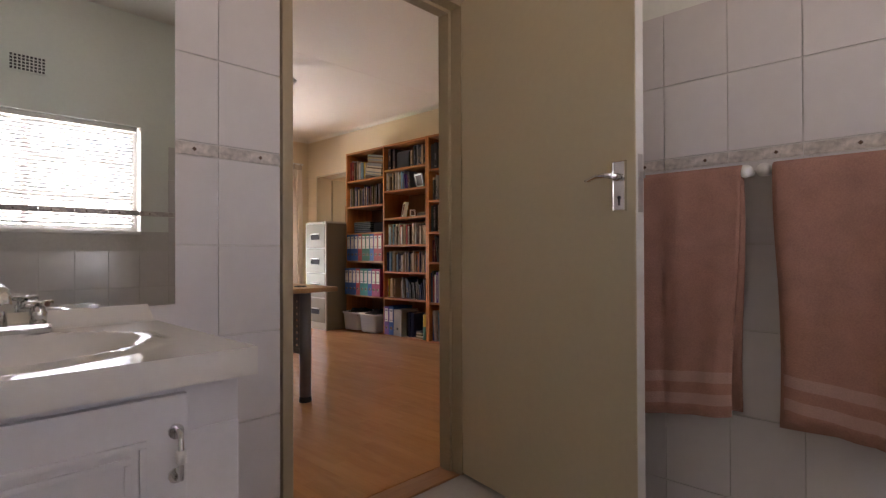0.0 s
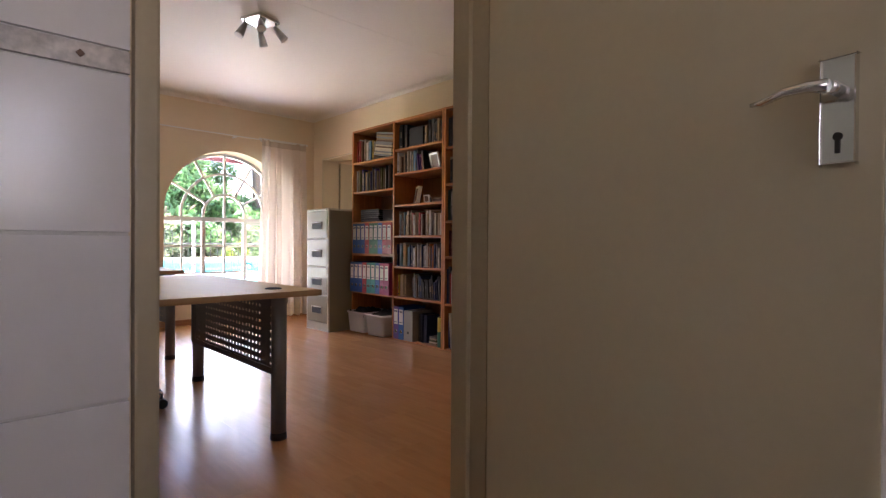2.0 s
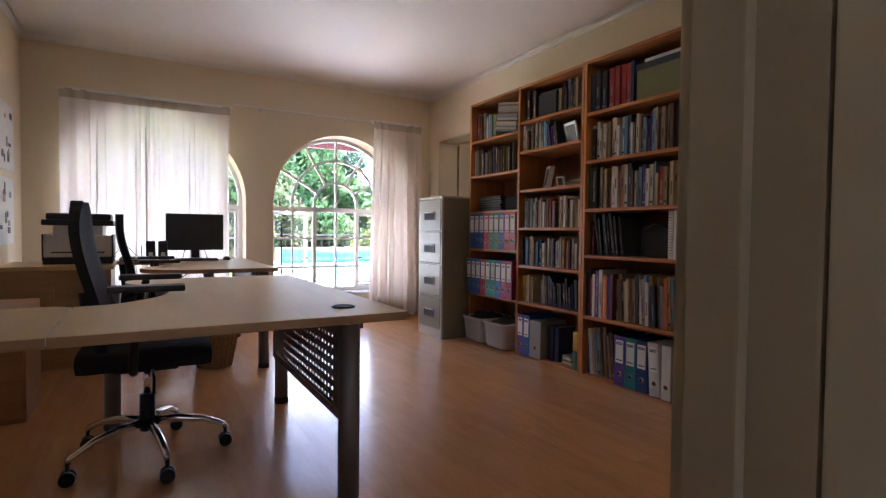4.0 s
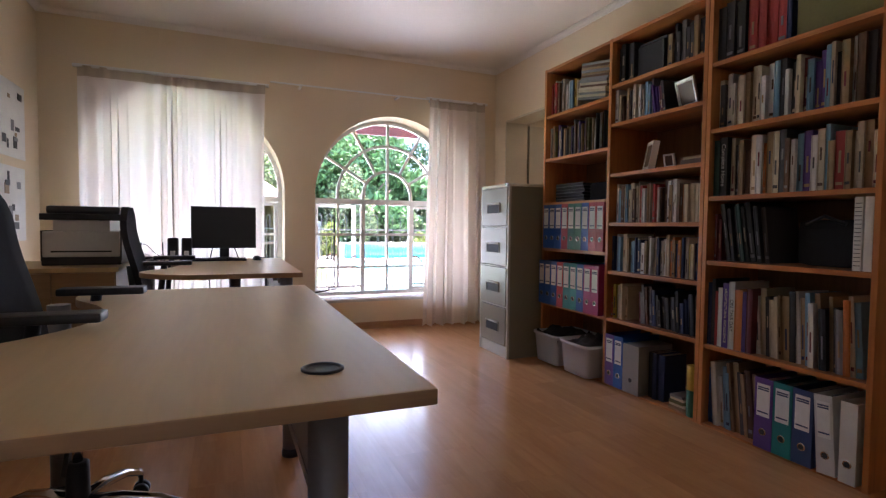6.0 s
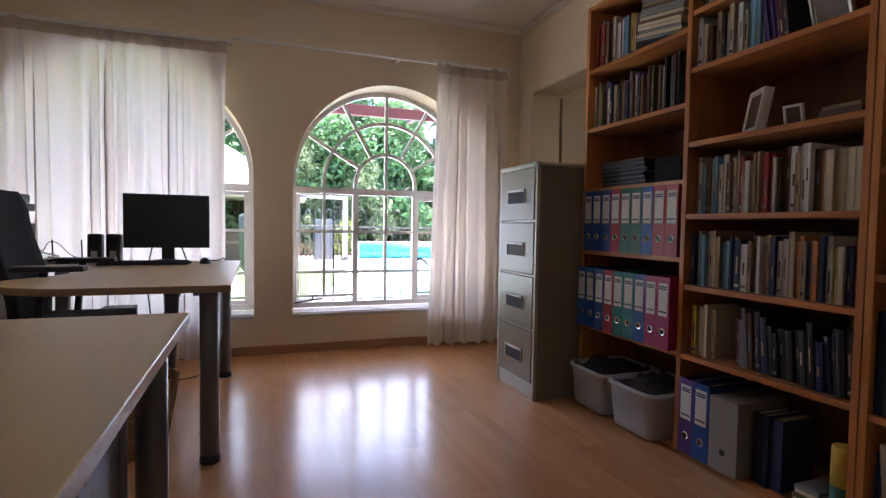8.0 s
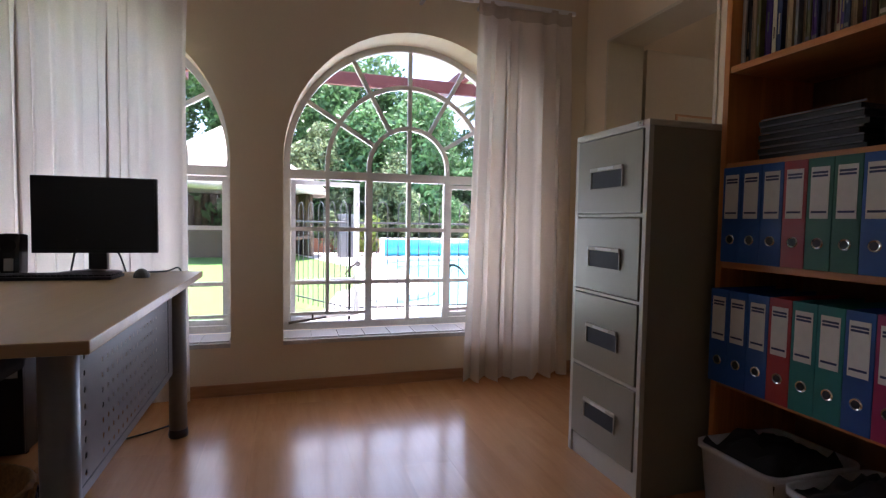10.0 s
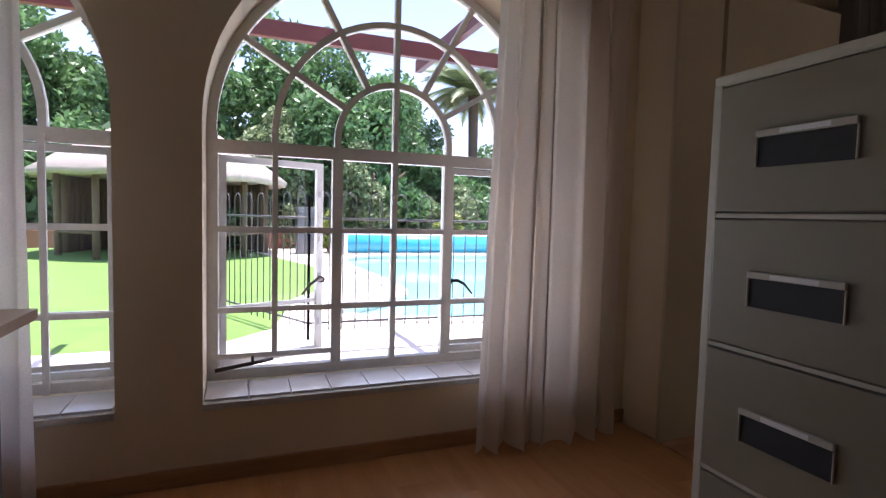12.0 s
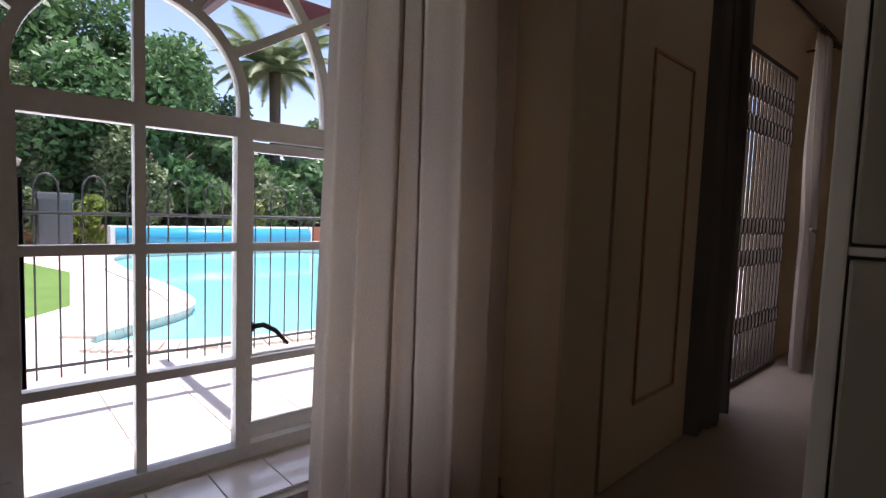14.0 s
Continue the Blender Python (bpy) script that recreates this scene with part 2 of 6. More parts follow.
ROOF = paint("roof_sheet", (0.22, 0.12, 0.09), 0.7, spread=0.12, size=3, bump=0.05)
GATE = paint("bronze_gate_enamel", (0.055, 0.04, 0.03), 0.45, 0.3, spread=0.1, size=12, bump=0.02)
RUBBER = paint("rubber", (0.02, 0.02, 0.02), 0.75, spread=0.15, size=20, bump=0.05)


def leaf_material(name, color):
    m, t, b = nodes_of(name)
    N, L = t.nodes, t.links
    geo = N.new("ShaderNodeNewGeometry")
    rr = N.new("ShaderNodeMapRange")
    rr.inputs["To Min"].default_value, rr.inputs["To Max"].default_value = 0.55, 1.6
    L.new(geo.outputs["Random Per Island"], rr.inputs["Value"])
    hsv = N.new("ShaderNodeHueSaturation")
    hsv.inputs["Color"].default_value = (*color, 1)
    L.new(rr.outputs["Result"], hsv.inputs["Value"])
    L.new(hsv.outputs["Color"], b.inputs["Base Color"])
    b.inputs["Roughness"].default_value = 0.45
    tr = N.new("ShaderNodeBsdfTranslucent")
    L.new(hsv.outputs["Color"], tr.inputs["Color"])
    mx = N.new("ShaderNodeMixShader")
    mx.inputs[0].default_value = 0.3
    L.new(b.outputs[0], mx.inputs[1]), L.new(tr.outputs[0], mx.inputs[2])
    L.new(mx.outputs[0], N["Material Output"].inputs["Surface"])
    return m


LEAF = leaf_material("broad_leaf", (0.102, 0.205, 0.076))
LEAF_PALE = leaf_material("grey_green_leaf", (0.19, 0.25, 0.12))
LEAF_YELLOW = leaf_material("yellow_green_leaf", (0.20, 0.25, 0.05))


def glass_material(name, color=(1, 1, 1), rough=0.0):
    """Thin pane: mostly clear, with a faint gloss."""
    m, t, b = nodes_of(name)
    N, L = t.nodes, t.links
    cl = N.new("ShaderNodeBsdfTransparent")
    cl.inputs["Color"].default_value = (*color, 1)
    gl = N.new("ShaderNodeBsdfGlossy")
    gl.inputs["Roughness"].default_value = rough
    fr = N.new("ShaderNodeFresnel")
    fr.inputs["IOR"].default_value = 1.3
    mx = N.new("ShaderNodeMixShader")
    L.new(fr.outputs[0], mx.inputs[0]), L.new(cl.outputs[0], mx.inputs[1]), L.new(gl.outputs[0], mx.inputs[2])
    L.new(mx.outputs[0], N["Material Output"].inputs["Surface"])
    return m


GLASS = glass_material("window_glass", (0.97, 0.985, 0.98))
MIRROR, _t, _b = nodes_of("mirror_silver")
_b.inputs["Metallic"].default_value, _b.inputs["Roughness"].default_value = 1.0, 0.01
_b.inputs["Base Color"].default_value = (0.80, 0.84, 0.82, 1)
TUB = cloth("frosted_plastic", (0.92, 0.92, 0.94), 0.5, 0.14, 0.25)


# ---- mesh helpers ----
def box(bm, x0, x1, y0, y1, z0, z1, bevel=0.0, mat=0):
    vs = bmesh.ops.create_cube(bm, size=1.0)["verts"]
    for v in vs:
        v.co = Vector(((x0 + x1) / 2 + v.co.x * (x1 - x0), (y0 + y1) / 2 + v.co.y * (y1 - y0), (z0 + z1) / 2 + v.co.z * (z1 - z0)))
    faces = {f for v in vs for f in v.link_faces}
    for f in faces:
        f.material_index = mat
    if bevel:
        edges = list({e for v in vs for e in v.link_edges})
        made = bmesh.ops.bevel(bm, geom=edges, offset=bevel, segments=2, profile=0.7, affect="EDGES", clamp_overlap=True)
        for f in made["faces"]:
            f.material_index = mat
    return bm


def tube(bm, path, radius, sides=8, mat=0, cap=True, radii=None):
    """A round rod along a list of points."""
    pts = [Vector(p) for p in path]
    rings = []
    for n, p in enumerate(pts):
        d = (pts[min(n + 1, len(pts) - 1)] - pts[max(n - 1, 0)]).normalized()
        a = d.orthogonal().normalized() if n == 0 else (last - d * last.dot(d)).normalized()
        last = a
        b = d.cross(a)
        r = radii[n] if radii else radius
        rings.append([bm.verts.new(p + (a * math.cos(k) + b * math.sin(k)) * r) for k in (2 * math.pi * i / sides for i in range(sides))])
    for r0, r1 in zip(rings, rings[1:]):
        for i in range(sides):
            f = bm.faces.new((r0[i], r0[(i + 1) % sides], r1[(i + 1) % sides], r1[i]))
            f.smooth, f.material_index = True, mat
    if cap:
        for r, turn in ((rings[0], True), (rings[-1], False)):
            f = bm.faces.new(r[::-1] if turn else r)
            f.material_index = mat
    return bm


def lathe(bm, profile, centre=(0, 0, 0), sides=24, mat=0):
    """Turns (radius, height) pairs round an upright axis."""
    c = Vector(centre)
    rings = [[bm.verts.new(c + Vector((r * math.cos(k), r * math.sin(k), z))) for k in (2 * math.pi * i / sides for i in range(sides))] for r, z in profile]
    for r0, r1 in zip(rings, rings[1:]):
        for i in range(sides):
            f = bm.faces.new((r0[i], r0[(i + 1) % sides], r1[(i + 1) % sides], r1[i]))
            f.smooth, f.material_index = True, mat
    for r, turn in ((rings[0], True), (rings[-1], False)):
        f = bm.faces.new(r[::-1] if turn else r)
        f.material_index = mat
    return bm


def prism(bm, outline, z0, z1, mat=0):
    """An upright prism over an outline in plan, counter-clockwise."""
    lo = [bm.verts.new((x, y, z0)) for x, y in outline]
    hi = [bm.verts.new((x, y, z1)) for x, y in outline]
    bm.faces.new(lo[::-1]).material_index = mat
    bm.faces.new(hi).material_index = mat
    for i in range(len(lo)):
        j = (i + 1) % len(lo)
        bm.faces.new((lo[i], lo[j], hi[j], hi[i])).material_index = mat
    return bm


def mesh_of(bm, name, *mats):
    me = bpy.data.meshes.new(name)
    bm.normal_update()
    bm.to_mesh(me)
    bm.free()
    for m in mats:
        me.materials.append(m)
    return me


def part(name, bm, material, parent=None, label=""):
    """Links a bmesh as one mesh object, under a thing or a part."""
    mats = material if isinstance(material, (tuple, list)) else (material,)
    ob = new(name, mesh_of(bm, name, *mats))
    if parent is not None:
        ob.parent = parent
    if label:
        ob["label"] = label
    return ob


def solid(name, material, x0, x1, y0, y1, z0, z1, bevel=0.0, parent=None, label=""):
    return part(name, box(bmesh.new(), x0, x1, y0, y1, z0, z1, bevel), material, parent, label)


def thing(name, label, category, m=None, group="", kind=""):
    ob = new(name)
    ob.empty_display_size = 0.1
    if m is not None:
        ob.matrix_world = m
    return tagged(ob, label, category, group, kind)


def setting(ob, label="", category=""):
    return tagged(ob, label, category, kind="structure")


def piece(name, me, parent, m):
    ob = new(name, me)
    ob.parent = parent
    ob.matrix_basis = m
    return ob


# ---- the large structure ----
WX, EX, NY, SY, CZ = 0.27, 4.20, 7.10, 1.83, 2.62
NO = 7.40  # outer face of the north wall
bm = bmesh.new()
box(bm, WX - 0.2, EX + 0.24, SY - 0.11, NO, -0.12, -0.012)
setting(part("floor", bm, BASE_WOOD), "laminate floor of the office in honey brown boards", "floor")
FLOOR = bpy.data.objects["floor"]
setting(solid("ceiling", CEILING, -1.4, 9.2, -1.3, NO, CZ, CZ + 0.12), "pale painted board ceiling with fine joints", "ceiling")


def arch_wall(name, x0, x1, y0, y1, z1, openings, material):
    """A wall along x whose openings (x0, x1, sill, spring) end in half-round arches or, where spring is negative, in a flat head."""
    bm = bmesh.new()
    edge = x0
    for a, b, sill, spring in openings:
        box(bm, edge, a, y0, y1, 0, z1)
        edge = b
        if sill > 0:
            box(bm, a, b, y0, y1, 0, sill)
        if spring < 0:
            box(bm, a, b, y0, y1, -spring, z1)
            continue
        c, r, n = (a + b) / 2, (b - a) / 2, 32
        pts = [(c - r * math.cos(math.pi * i / n), spring + r * math.sin(math.pi * i / n)) for i in range(n + 1)]
        for (xa, za), (xb, zb) in zip(pts, pts[1:]):
            v = [bm.verts.new(p) for p in ((xa, y0, za), (xb, y0, zb), (xb, y0, z1), (xa, y0, z1), (xa, y1, za), (xb, y1, zb), (xb, y1, z1), (xa, y1, z1))]
            for q in ((0, 1, 2, 3), (7, 6, 5, 4), (4, 5, 1, 0), (3, 2, 6, 7)):
                bm.faces.new([v[k] for k in q])
    box(bm, edge, x1, y0, y1, 0, z1)
    bmesh.ops.recalc_face_normals(bm, faces=bm.faces)
    return part(name, bm, material)


SILL, SPRING, R = 0.285, 1.285, 0.76
TRANSOM = 1.228  # the arcs stand on short uprights over it
WIN = [(1.31, "sheer"), (3.10, "open")]
setting(arch_wall("wall_north", WX - 0.2, EX + 0.24, NY, NO, CZ, [(c - R, c + R, SILL, SPRING) for c, _ in WIN], WALL), "cream plastered wall with two arched windows", "wall")
setting(solid("wall_west", WALL, WX - 0.2, WX, SY, NY, 0, CZ), "cream plastered wall", "wall")
# wall between bathroom and office with the doorway
DX0, DX1, DH, BY = 0.80, 1.635, 2.0, 1.722
bm = bmesh.new()
box(bm, -1.3, DX0, BY + 0.008, SY, 0, CZ), box(bm, DX1, EX, BY + 0.008, SY, 0, CZ), box(bm, DX0, DX1, BY + 0.008, SY, DH, CZ)
setting(part("wall_south", bm, WALL), "cream plastered wall with a doorway to the bathroom", "wall")
# east wall with the doorway to the next room
bm = bmesh.new()
box(bm, EX, EX + 0.24, SY, 6.02, 0, CZ), box(bm, EX, EX + 0.24, 6.87, NY, 0, CZ), box(bm, EX, EX + 0.24, 6.02, 6.87, 2.06, CZ)
setting(part("wall_east", bm, WALL), "cream plastered wall with a doorway to the next room", "wall")
# next room
setting(arch_wall("wall_next_room_north", EX + 0.24, 9.2, 7.05, 7.25, CZ, [(5.95, 7.12, 0, -2.08)], WALL), "cream wall with a wide glazed doorway", "wall")
setting(solid("wall_next_room_east", WALL, 9.0, 9.2, SY, 7.05, 0, CZ), "cream plastered wall", "wall")
setting(solid("wall_next_room_south", WALL, EX + 0.24, 9.0, 2.9, 3.0, 0, CZ), "cream plastered wall", "wall")
# bathroom shell
BEX, BSY, BWX = 1.72, -0.9, -1.3
setting(solid("wall_bathroom_east", BATH_PAINT, BEX + 0.008, BEX + 0.15, BSY, BY, 0, CZ), "bathroom wall, tiled below and painted above", "wall")
setting(solid("wall_bathroom_west", BATH_PAINT, BWX - 0.1, BWX, BSY, BY, 0, CZ), "pale painted bathroom wall", "wall")
setting(arch_wall("wall_bathroom_south", BWX - 0.1, BEX + 0.15, BSY - 0.2, BSY - 0.008, CZ, [(-0.12, 1.15, 1.09, -1.83)], BATH_PAINT), "bathroom wall with a window, tiled below", "wall")
# outer plaster skin closes the gable ends
setting(solid("wall_outer_west", FACADE, -1.6, WX - 0.2, 7.2, NO, 0, CZ), "outer plastered wall", "wall")


# ---- doorway and door ----
def door_frame(name, x0, x1, y0, y1, head, label):
    """Pressed steel frame round a doorway in a wall along x."""
    ob = setting(thing(name, label, "door frame"))
    w = 0.035
    for nm, a, b in (("jamb", x0, x0 + w), ("jamb", x1 - w, x1)):
        bm = bmesh.new()
        box(bm, a, b, y0 - 0.012, y1 + 0.012, 0, head, 0.004)
        s = x0 + w if a == x0 else x1 - w - 0.016
        box(bm, s, s + 0.016, y0 + 0.045, y1 - 0.01, 0, head - 0.002, 0.003)
        part(nm, bm, FRAME_PAINT, ob)
    bm = bmesh.new()
    box(bm, x0, x1, y0 - 0.0125, y1 + 0.0125, head, head + w, 0.004)
    box(bm, x0 + w, x1 - w, y0 + 0.045, y1 - 0.01, head - 0.016, head, 0.003)
    part("head", bm, FRAME_PAINT, ob)
    return ob


door_frame("door_frame", 0.79, 1.645, BY, SY, 1.972, "olive-cream pressed steel door frame")
setting(solid("trim_threshold", BASE_WOOD, 0.826, 1.60, BY, SY, -0.011, 0.006, 0.003), "wooden threshold strip", "threshold")


def lever_set(parent, x, y, z, side, turn):
    """Lever handle on a long plate with a keyhole; side +1 or -1 is the face of the leaf."""
    bm = bmesh.new()
    box(bm, x - 0.021, x + 0.021, y, y + side * 0.008, z - 0.100, z + 0.045, 0.003)
    plate = part("handle_plate", bm, CHROME, parent, "chrome lock plate")
    bm = bmesh.new()
    tube(bm, [(x, y + side * 0.005, z), (x, y + side * 0.045, z)], 0.009, 12)
    tube(bm, [(x, y + side * 0.043, z), (x - turn * 0.02, y + side * 0.050, z + 0.002), (x - turn * 0.05, y + side * 0.052, z + 0.001), (x - turn * 0.080, y + side * 0.049, z - 0.007), (x - turn * 0.096, y + side * 0.046, z - 0.006)], 0.008, 10, radii=[0.010, 0.008, 0.0065, 0.005, 0.003])
    part("lever", bm, CHROME, plate, "curved chrome lever")
    bm = bmesh.new()
    tube(bm, [(x, y + side * 0.004, z - 0.063), (x, y + side * 0.0095, z - 0.063)], 0.006, 10)
    box(bm, x - 0.003, x + 0.003, y + side * 0.004, y + side * 0.0095, z - 0.086, z - 0.063)
    part("keyhole", bm, BLACK, plate)


# the leaf's x runs from its hinges to its free edge
hinge, free = Vector((1.609, 1.707)), Vector((1.4564, 0.895))
leaf_turn = math.degrees(math.atan2(free.y - hinge.y, free.x - hinge.x))
door = setting(thing("door_1", "olive-cream flush panel door standing open into the bathroom", "door", pose(hinge.x, hinge.y, 0, 0, 0, leaf_turn)))
LW = (free - hinge).length
part("leaf", box(bmesh.new(), 0, LW, 0, 0.04, 0.012, 1.985, 0.003), DOOR_PAINT, door)
bm = bmesh.new()
box(bm, LW, LW + 0.0025, 0.0025, 0.0375, 0.012, 1.985, 0.0008)
part("edge_band", bm, WHITE, door, "white-primed lock edge of the door")
bm = bmesh.new()
box(bm, LW + 0.0025, LW + 0.0045, 0.009, 0.031, 1.05, 1.22, 0.0008)
box(bm, LW + 0.0045, LW + 0.016, 0.013, 0.027, 1.148, 1.168, 0.003)
part("latch", bm, STEEL, door, "steel latch plate")
lever_set(door, LW - 0.049, 0.0, 1.158, -1, 1)
lever_set(door, LW - 0.049, 0.04, 1.158, 1, 1)
for z in (0.25, 1.0, 1.75):
    part("hinge", tube(bmesh.new(), [(-0.006, 0.02, z - 0.05), (-0.006, 0.02, z + 0.05)], 0.005, 10), FRAME_PAINT, door)


# ---- arched steel windows ----
GY = 7.353  # plane of the steel frames


def bar(bm, p, q, w=0.026, d=0.03, y=GY):
    """A flat steel bar from p to q in the plane of the window (x, z)."""
    p, q = Vector(p), Vector(q)
    u = (q - p).normalized()
    n = Vector((-u.y, u.x)) * w / 2
    cs = [p + n, q + n, q - n, p - n]
    lo = [bm.verts.new((c.x, y - d / 2, c.y)) for c in cs]
    hi = [bm.verts.new((c.x, y + d / 2, c.y)) for c in cs]
    bm.faces.new(lo), bm.faces.new(hi[::-1])
    for i in range(4):
        bm.faces.new((lo[(i + 1) % 4], lo[i], hi[i], hi[(i + 1) % 4]))


def arc(bm, c, r, z, w=0.026, d=0.03, y=GY, n=28):
    ring = []
    for i in range(n + 1):
        k = math.pi * i / n
        ring.append([bm.verts.new((c - q * math.cos(k), yy, z + q * math.sin(k))) for q, yy in ((r - w / 2, y - d / 2), (r + w / 2, y - d / 2), (r + w / 2, y + d / 2), (r - w / 2, y + d / 2))])
    for a, b in zip(ring, ring[1:]):
        for i in range(4):
            bm.faces.new((a[i], a[(i + 1) % 4], b[(i + 1) % 4], b[i]))


def arched_window(name, c, open_left, label):
    win = setting(thing(name, label, "window"))
    P = 0.253
    z0 = SILL + 0.012
    bm = bmesh.new()
    for s in (-1, 1):
        bar(bm, (c + s * (R - 0.02), z0), (c + s * (R - 0.02), SPRING), 0.04, 0.045)
    bar(bm, (c - R, z0 + 0.02), (c + R, z0 + 0.02), 0.04, 0.0445)
    arc(bm, c, R - 0.018, SPRING, 0.036, 0.045, n=40)
    part("frame", bm, WINDOW_WHITE, win)
    bm = bmesh.new()
    bar(bm, (c - R, TRANSOM), (c + R, TRANSOM), 0.052, 0.040)
    part("transom", bm, WINDOW_WHITE, win)
    for s in (-1, 1):
        bm = bmesh.new()
        bar(bm, (c + s * P, z0), (c + s * P, TRANSOM), 0.042, 0.039)
        part("mullion", bm, WINDOW_WHITE, win)
    bm = bmesh.new()
    bar(bm, (c, z0), (c, SPRING + R - 0.03), 0.024, 0.032)
    part("glazing_bar", bm, WINDOW_WHITE, win)
    for z in (0.578, 0.903):
        bm = bmesh.new()
        bar(bm, (c - P, z), (c + P, z), 0.024, 0.031)
        part("glazing_bar", bm, WINDOW_WHITE, win)
    for r in (P, 2 * P):
        bm = bmesh.new()
        arc(bm, c, r, SPRING, 0.026, 0.0325)
        for s in (-1, 1):
            bar(bm, (c + s * r, TRANSOM + 0.02), (c + s * r, SPRING), 0.026, 0.0325)
        part("arc_bar", bm, WINDOW_WHITE, win)
    for k in (31, 61, 119, 149):
        a = radians(k)
        bm = bmesh.new()
        bar(bm, (c - P * math.cos(a), SPRING + P * math.sin(a)), (c - (R - 0.03) * math.cos(a), SPRING + (R - 0.03) * math.sin(a)), 0.024, 0.0335)
        part("radial_bar", bm, WINDOW_WHITE, win)
    # burglar bars in the side lights
    for s in (-1, 1):
        x0, x1 = sorted((c + s * P, c + s * (R - 0.03)))
        for z, w in ((0.39, 0.02), (0.578, 0.022), (0.903, 0.024)):
            bm = bmesh.new()
            bar(bm, (x0, z), (x1, z), w, 0.012, GY - 0.016)
            part("security_bar", bm, WINDOW_WHITE, win)
        bm = bmesh.new()
        bar(bm, (c + s * 2 * P, 0.39 if s < 0 else z0), (c + s * 2 * P, TRANSOM), 0.022, 0.0125, GY - 0.030)
        part("security_bar", bm, WINDOW_WHITE, win)
        # the casement leaf, hung on the outer side
        leaf = new("casement")
        leaf.parent = win
        swing = open_left if s < 0 else 0
        hx = c + s * (R - 0.04)
        leaf.matrix_basis = pose(hx, GY + 0.026, 0, 0, 0, -s * swing)
        wl = -s * (R - 0.04 - P - 0.01)
        bm = bmesh.new()
        a0, a1 = sorted((0.0, wl))
        for q in (a0 + 0.014, a1 - 0.014):
            bar(bm, (q, z0 + 0.04), (q, TRANSOM - 0.03), 0.028, 0.026, 0)
        for q in (z0 + 0.054, TRANSOM - 0.044):
            bar(bm, (a0, q), (a1, q), 0.028, 0.0265, 0)
        part("casement_frame", bm, WINDOW_WHITE, leaf)
        for z in (0.578, 0.903):
            bm = bmesh.new()
            bar(bm, (a0 + 0.02, z), (a1 - 0.02, z), 0.018, 0.016, 0)
            part("glazing_bar", bm, WINDOW_WHITE, leaf)
        for z, q in ((z0 + 0.066, 0.570), (0.586, 0.895), (0.911, TRANSOM - 0.055)):
            part("pane", box(bmesh.new(), a0 + 0.026, a1 - 0.026, -0.0015, 0.0015, z, q), GLASS, leaf).visible_shadow = False
        bm = bmesh.new()
        e = wl + s * 0.014
        tube(bm, [(e, -0.012, 0.675), (e, -0.040, 0.675)], 0.014, 10)
        tube(bm, [(e, -0.036, 0.675), (e + s * 0.03, -0.050, 0.680), (e + s * 0.065, -0.053, 0.660), (e + s * 0.105, -0.050, 0.615)], 0.008, 8, radii=[0.008, 0.008, 0.007, 0.005])
        part("window_handle", bm, GATE, leaf, "dark metal casement handle")
        bm = bmesh.new()
        for z in (0.48, 0.86, 1.06):
            box(bm, e - 0.008, e + 0.008, -0.028, -0.012, z - 0.014, z + 0.014, 0.002)
        part("catch", bm, WINDOW_WHITE, leaf)
    bm = bmesh.new()
    tube(bm, [(c - R + 0.03, GY - 0.040, z0 + 0.045), (c - R + 0.18, GY - 0.015, z0 + 0.06), (c - R + 0.25, GY + 0.02, z0 + 0.062)], 0.008, 8)
    tube(bm, [(c - R + 0.17, GY - 0.02, z0 + 0.055), (c - R + 0.17, GY - 0.02, z0 + 0.09)], 0.006, 8)
    part("window_stay", bm, GATE, win, "metal casement stay on its peg")
    # panes of the fixed lights
    for a, b in ((c - P + 0.02, c - 0.011), (c + 0.011, c + P - 0.02)):
        for z, q in ((z0 + 0.038, 0.567), (0.589, 0.892), (0.914, TRANSOM - 0.025)):
            part("pane", box(bmesh.new(), a, b, GY + 0.002, GY + 0.005, z, q), GLASS, win).visible_shadow = False
    for a, b in ((-R + 0.03, -2 * P), (-2 * P, -P), (-P, 0), (0, P), (P, 2 * P), (2 * P, R - 0.03)):
        bm = bmesh.new()
        bm.faces.new([bm.verts.new(p) for p in ((c + a, GY + 0.003, TRANSOM), (c + b, GY + 0.003, TRANSOM), (c + b, GY + 0.003, SPRING), (c + a, GY + 0.003, SPRING))])
        part("pane", bm, GLASS, win).visible_shadow = False
    for r0, r1, cuts in ((0.0, P, (0, 90, 180)), (P, 2 * P, (0, 31, 61, 90, 119, 149, 180)), (2 * P, R - 0.02, (0, 31, 61, 90, 119, 149, 180))):
        for k0, k1 in zip(cuts, cuts[1:]):
            bm = bmesh.new()
            n = 8
            ks = [radians(k0 + (k1 - k0) * i / n) for i in range(n + 1)]
            edge = [(r1 * math.cos(k), r1 * math.sin(k)) for k in ks] + ([(r0 * math.cos(k), r0 * math.sin(k)) for k in reversed(ks)] if r0 else [(0.0, 0.0)])
            lo = [bm.verts.new((c - a, GY + 0.003, SPRING + b)) for a, b in edge]
            bm.faces.new(lo)
            part("arched_pane", bm, GLASS, win).visible_shadow = False
    # tiled sill board: a bed with white tiles
    sill = part("window_sill", box(bmesh.new(), c - R + 0.001, c + R - 0.001, NY - 0.012, GY - 0.02, SILL - 0.02, SILL + 0.003), GROUT, win)
    me = mesh_of(box(bmesh.new(), -0.0735, 0.0735, -0.096, 0.096, 0, 0.009, 0.002), "sill_tile", TILE)
    for i in range(10):
        piece("sill_tile", me, sill, pose(c - R + 0.078 + i * 0.151, (NY + GY) / 2 - 0.014, SILL + 0.003))
    return win


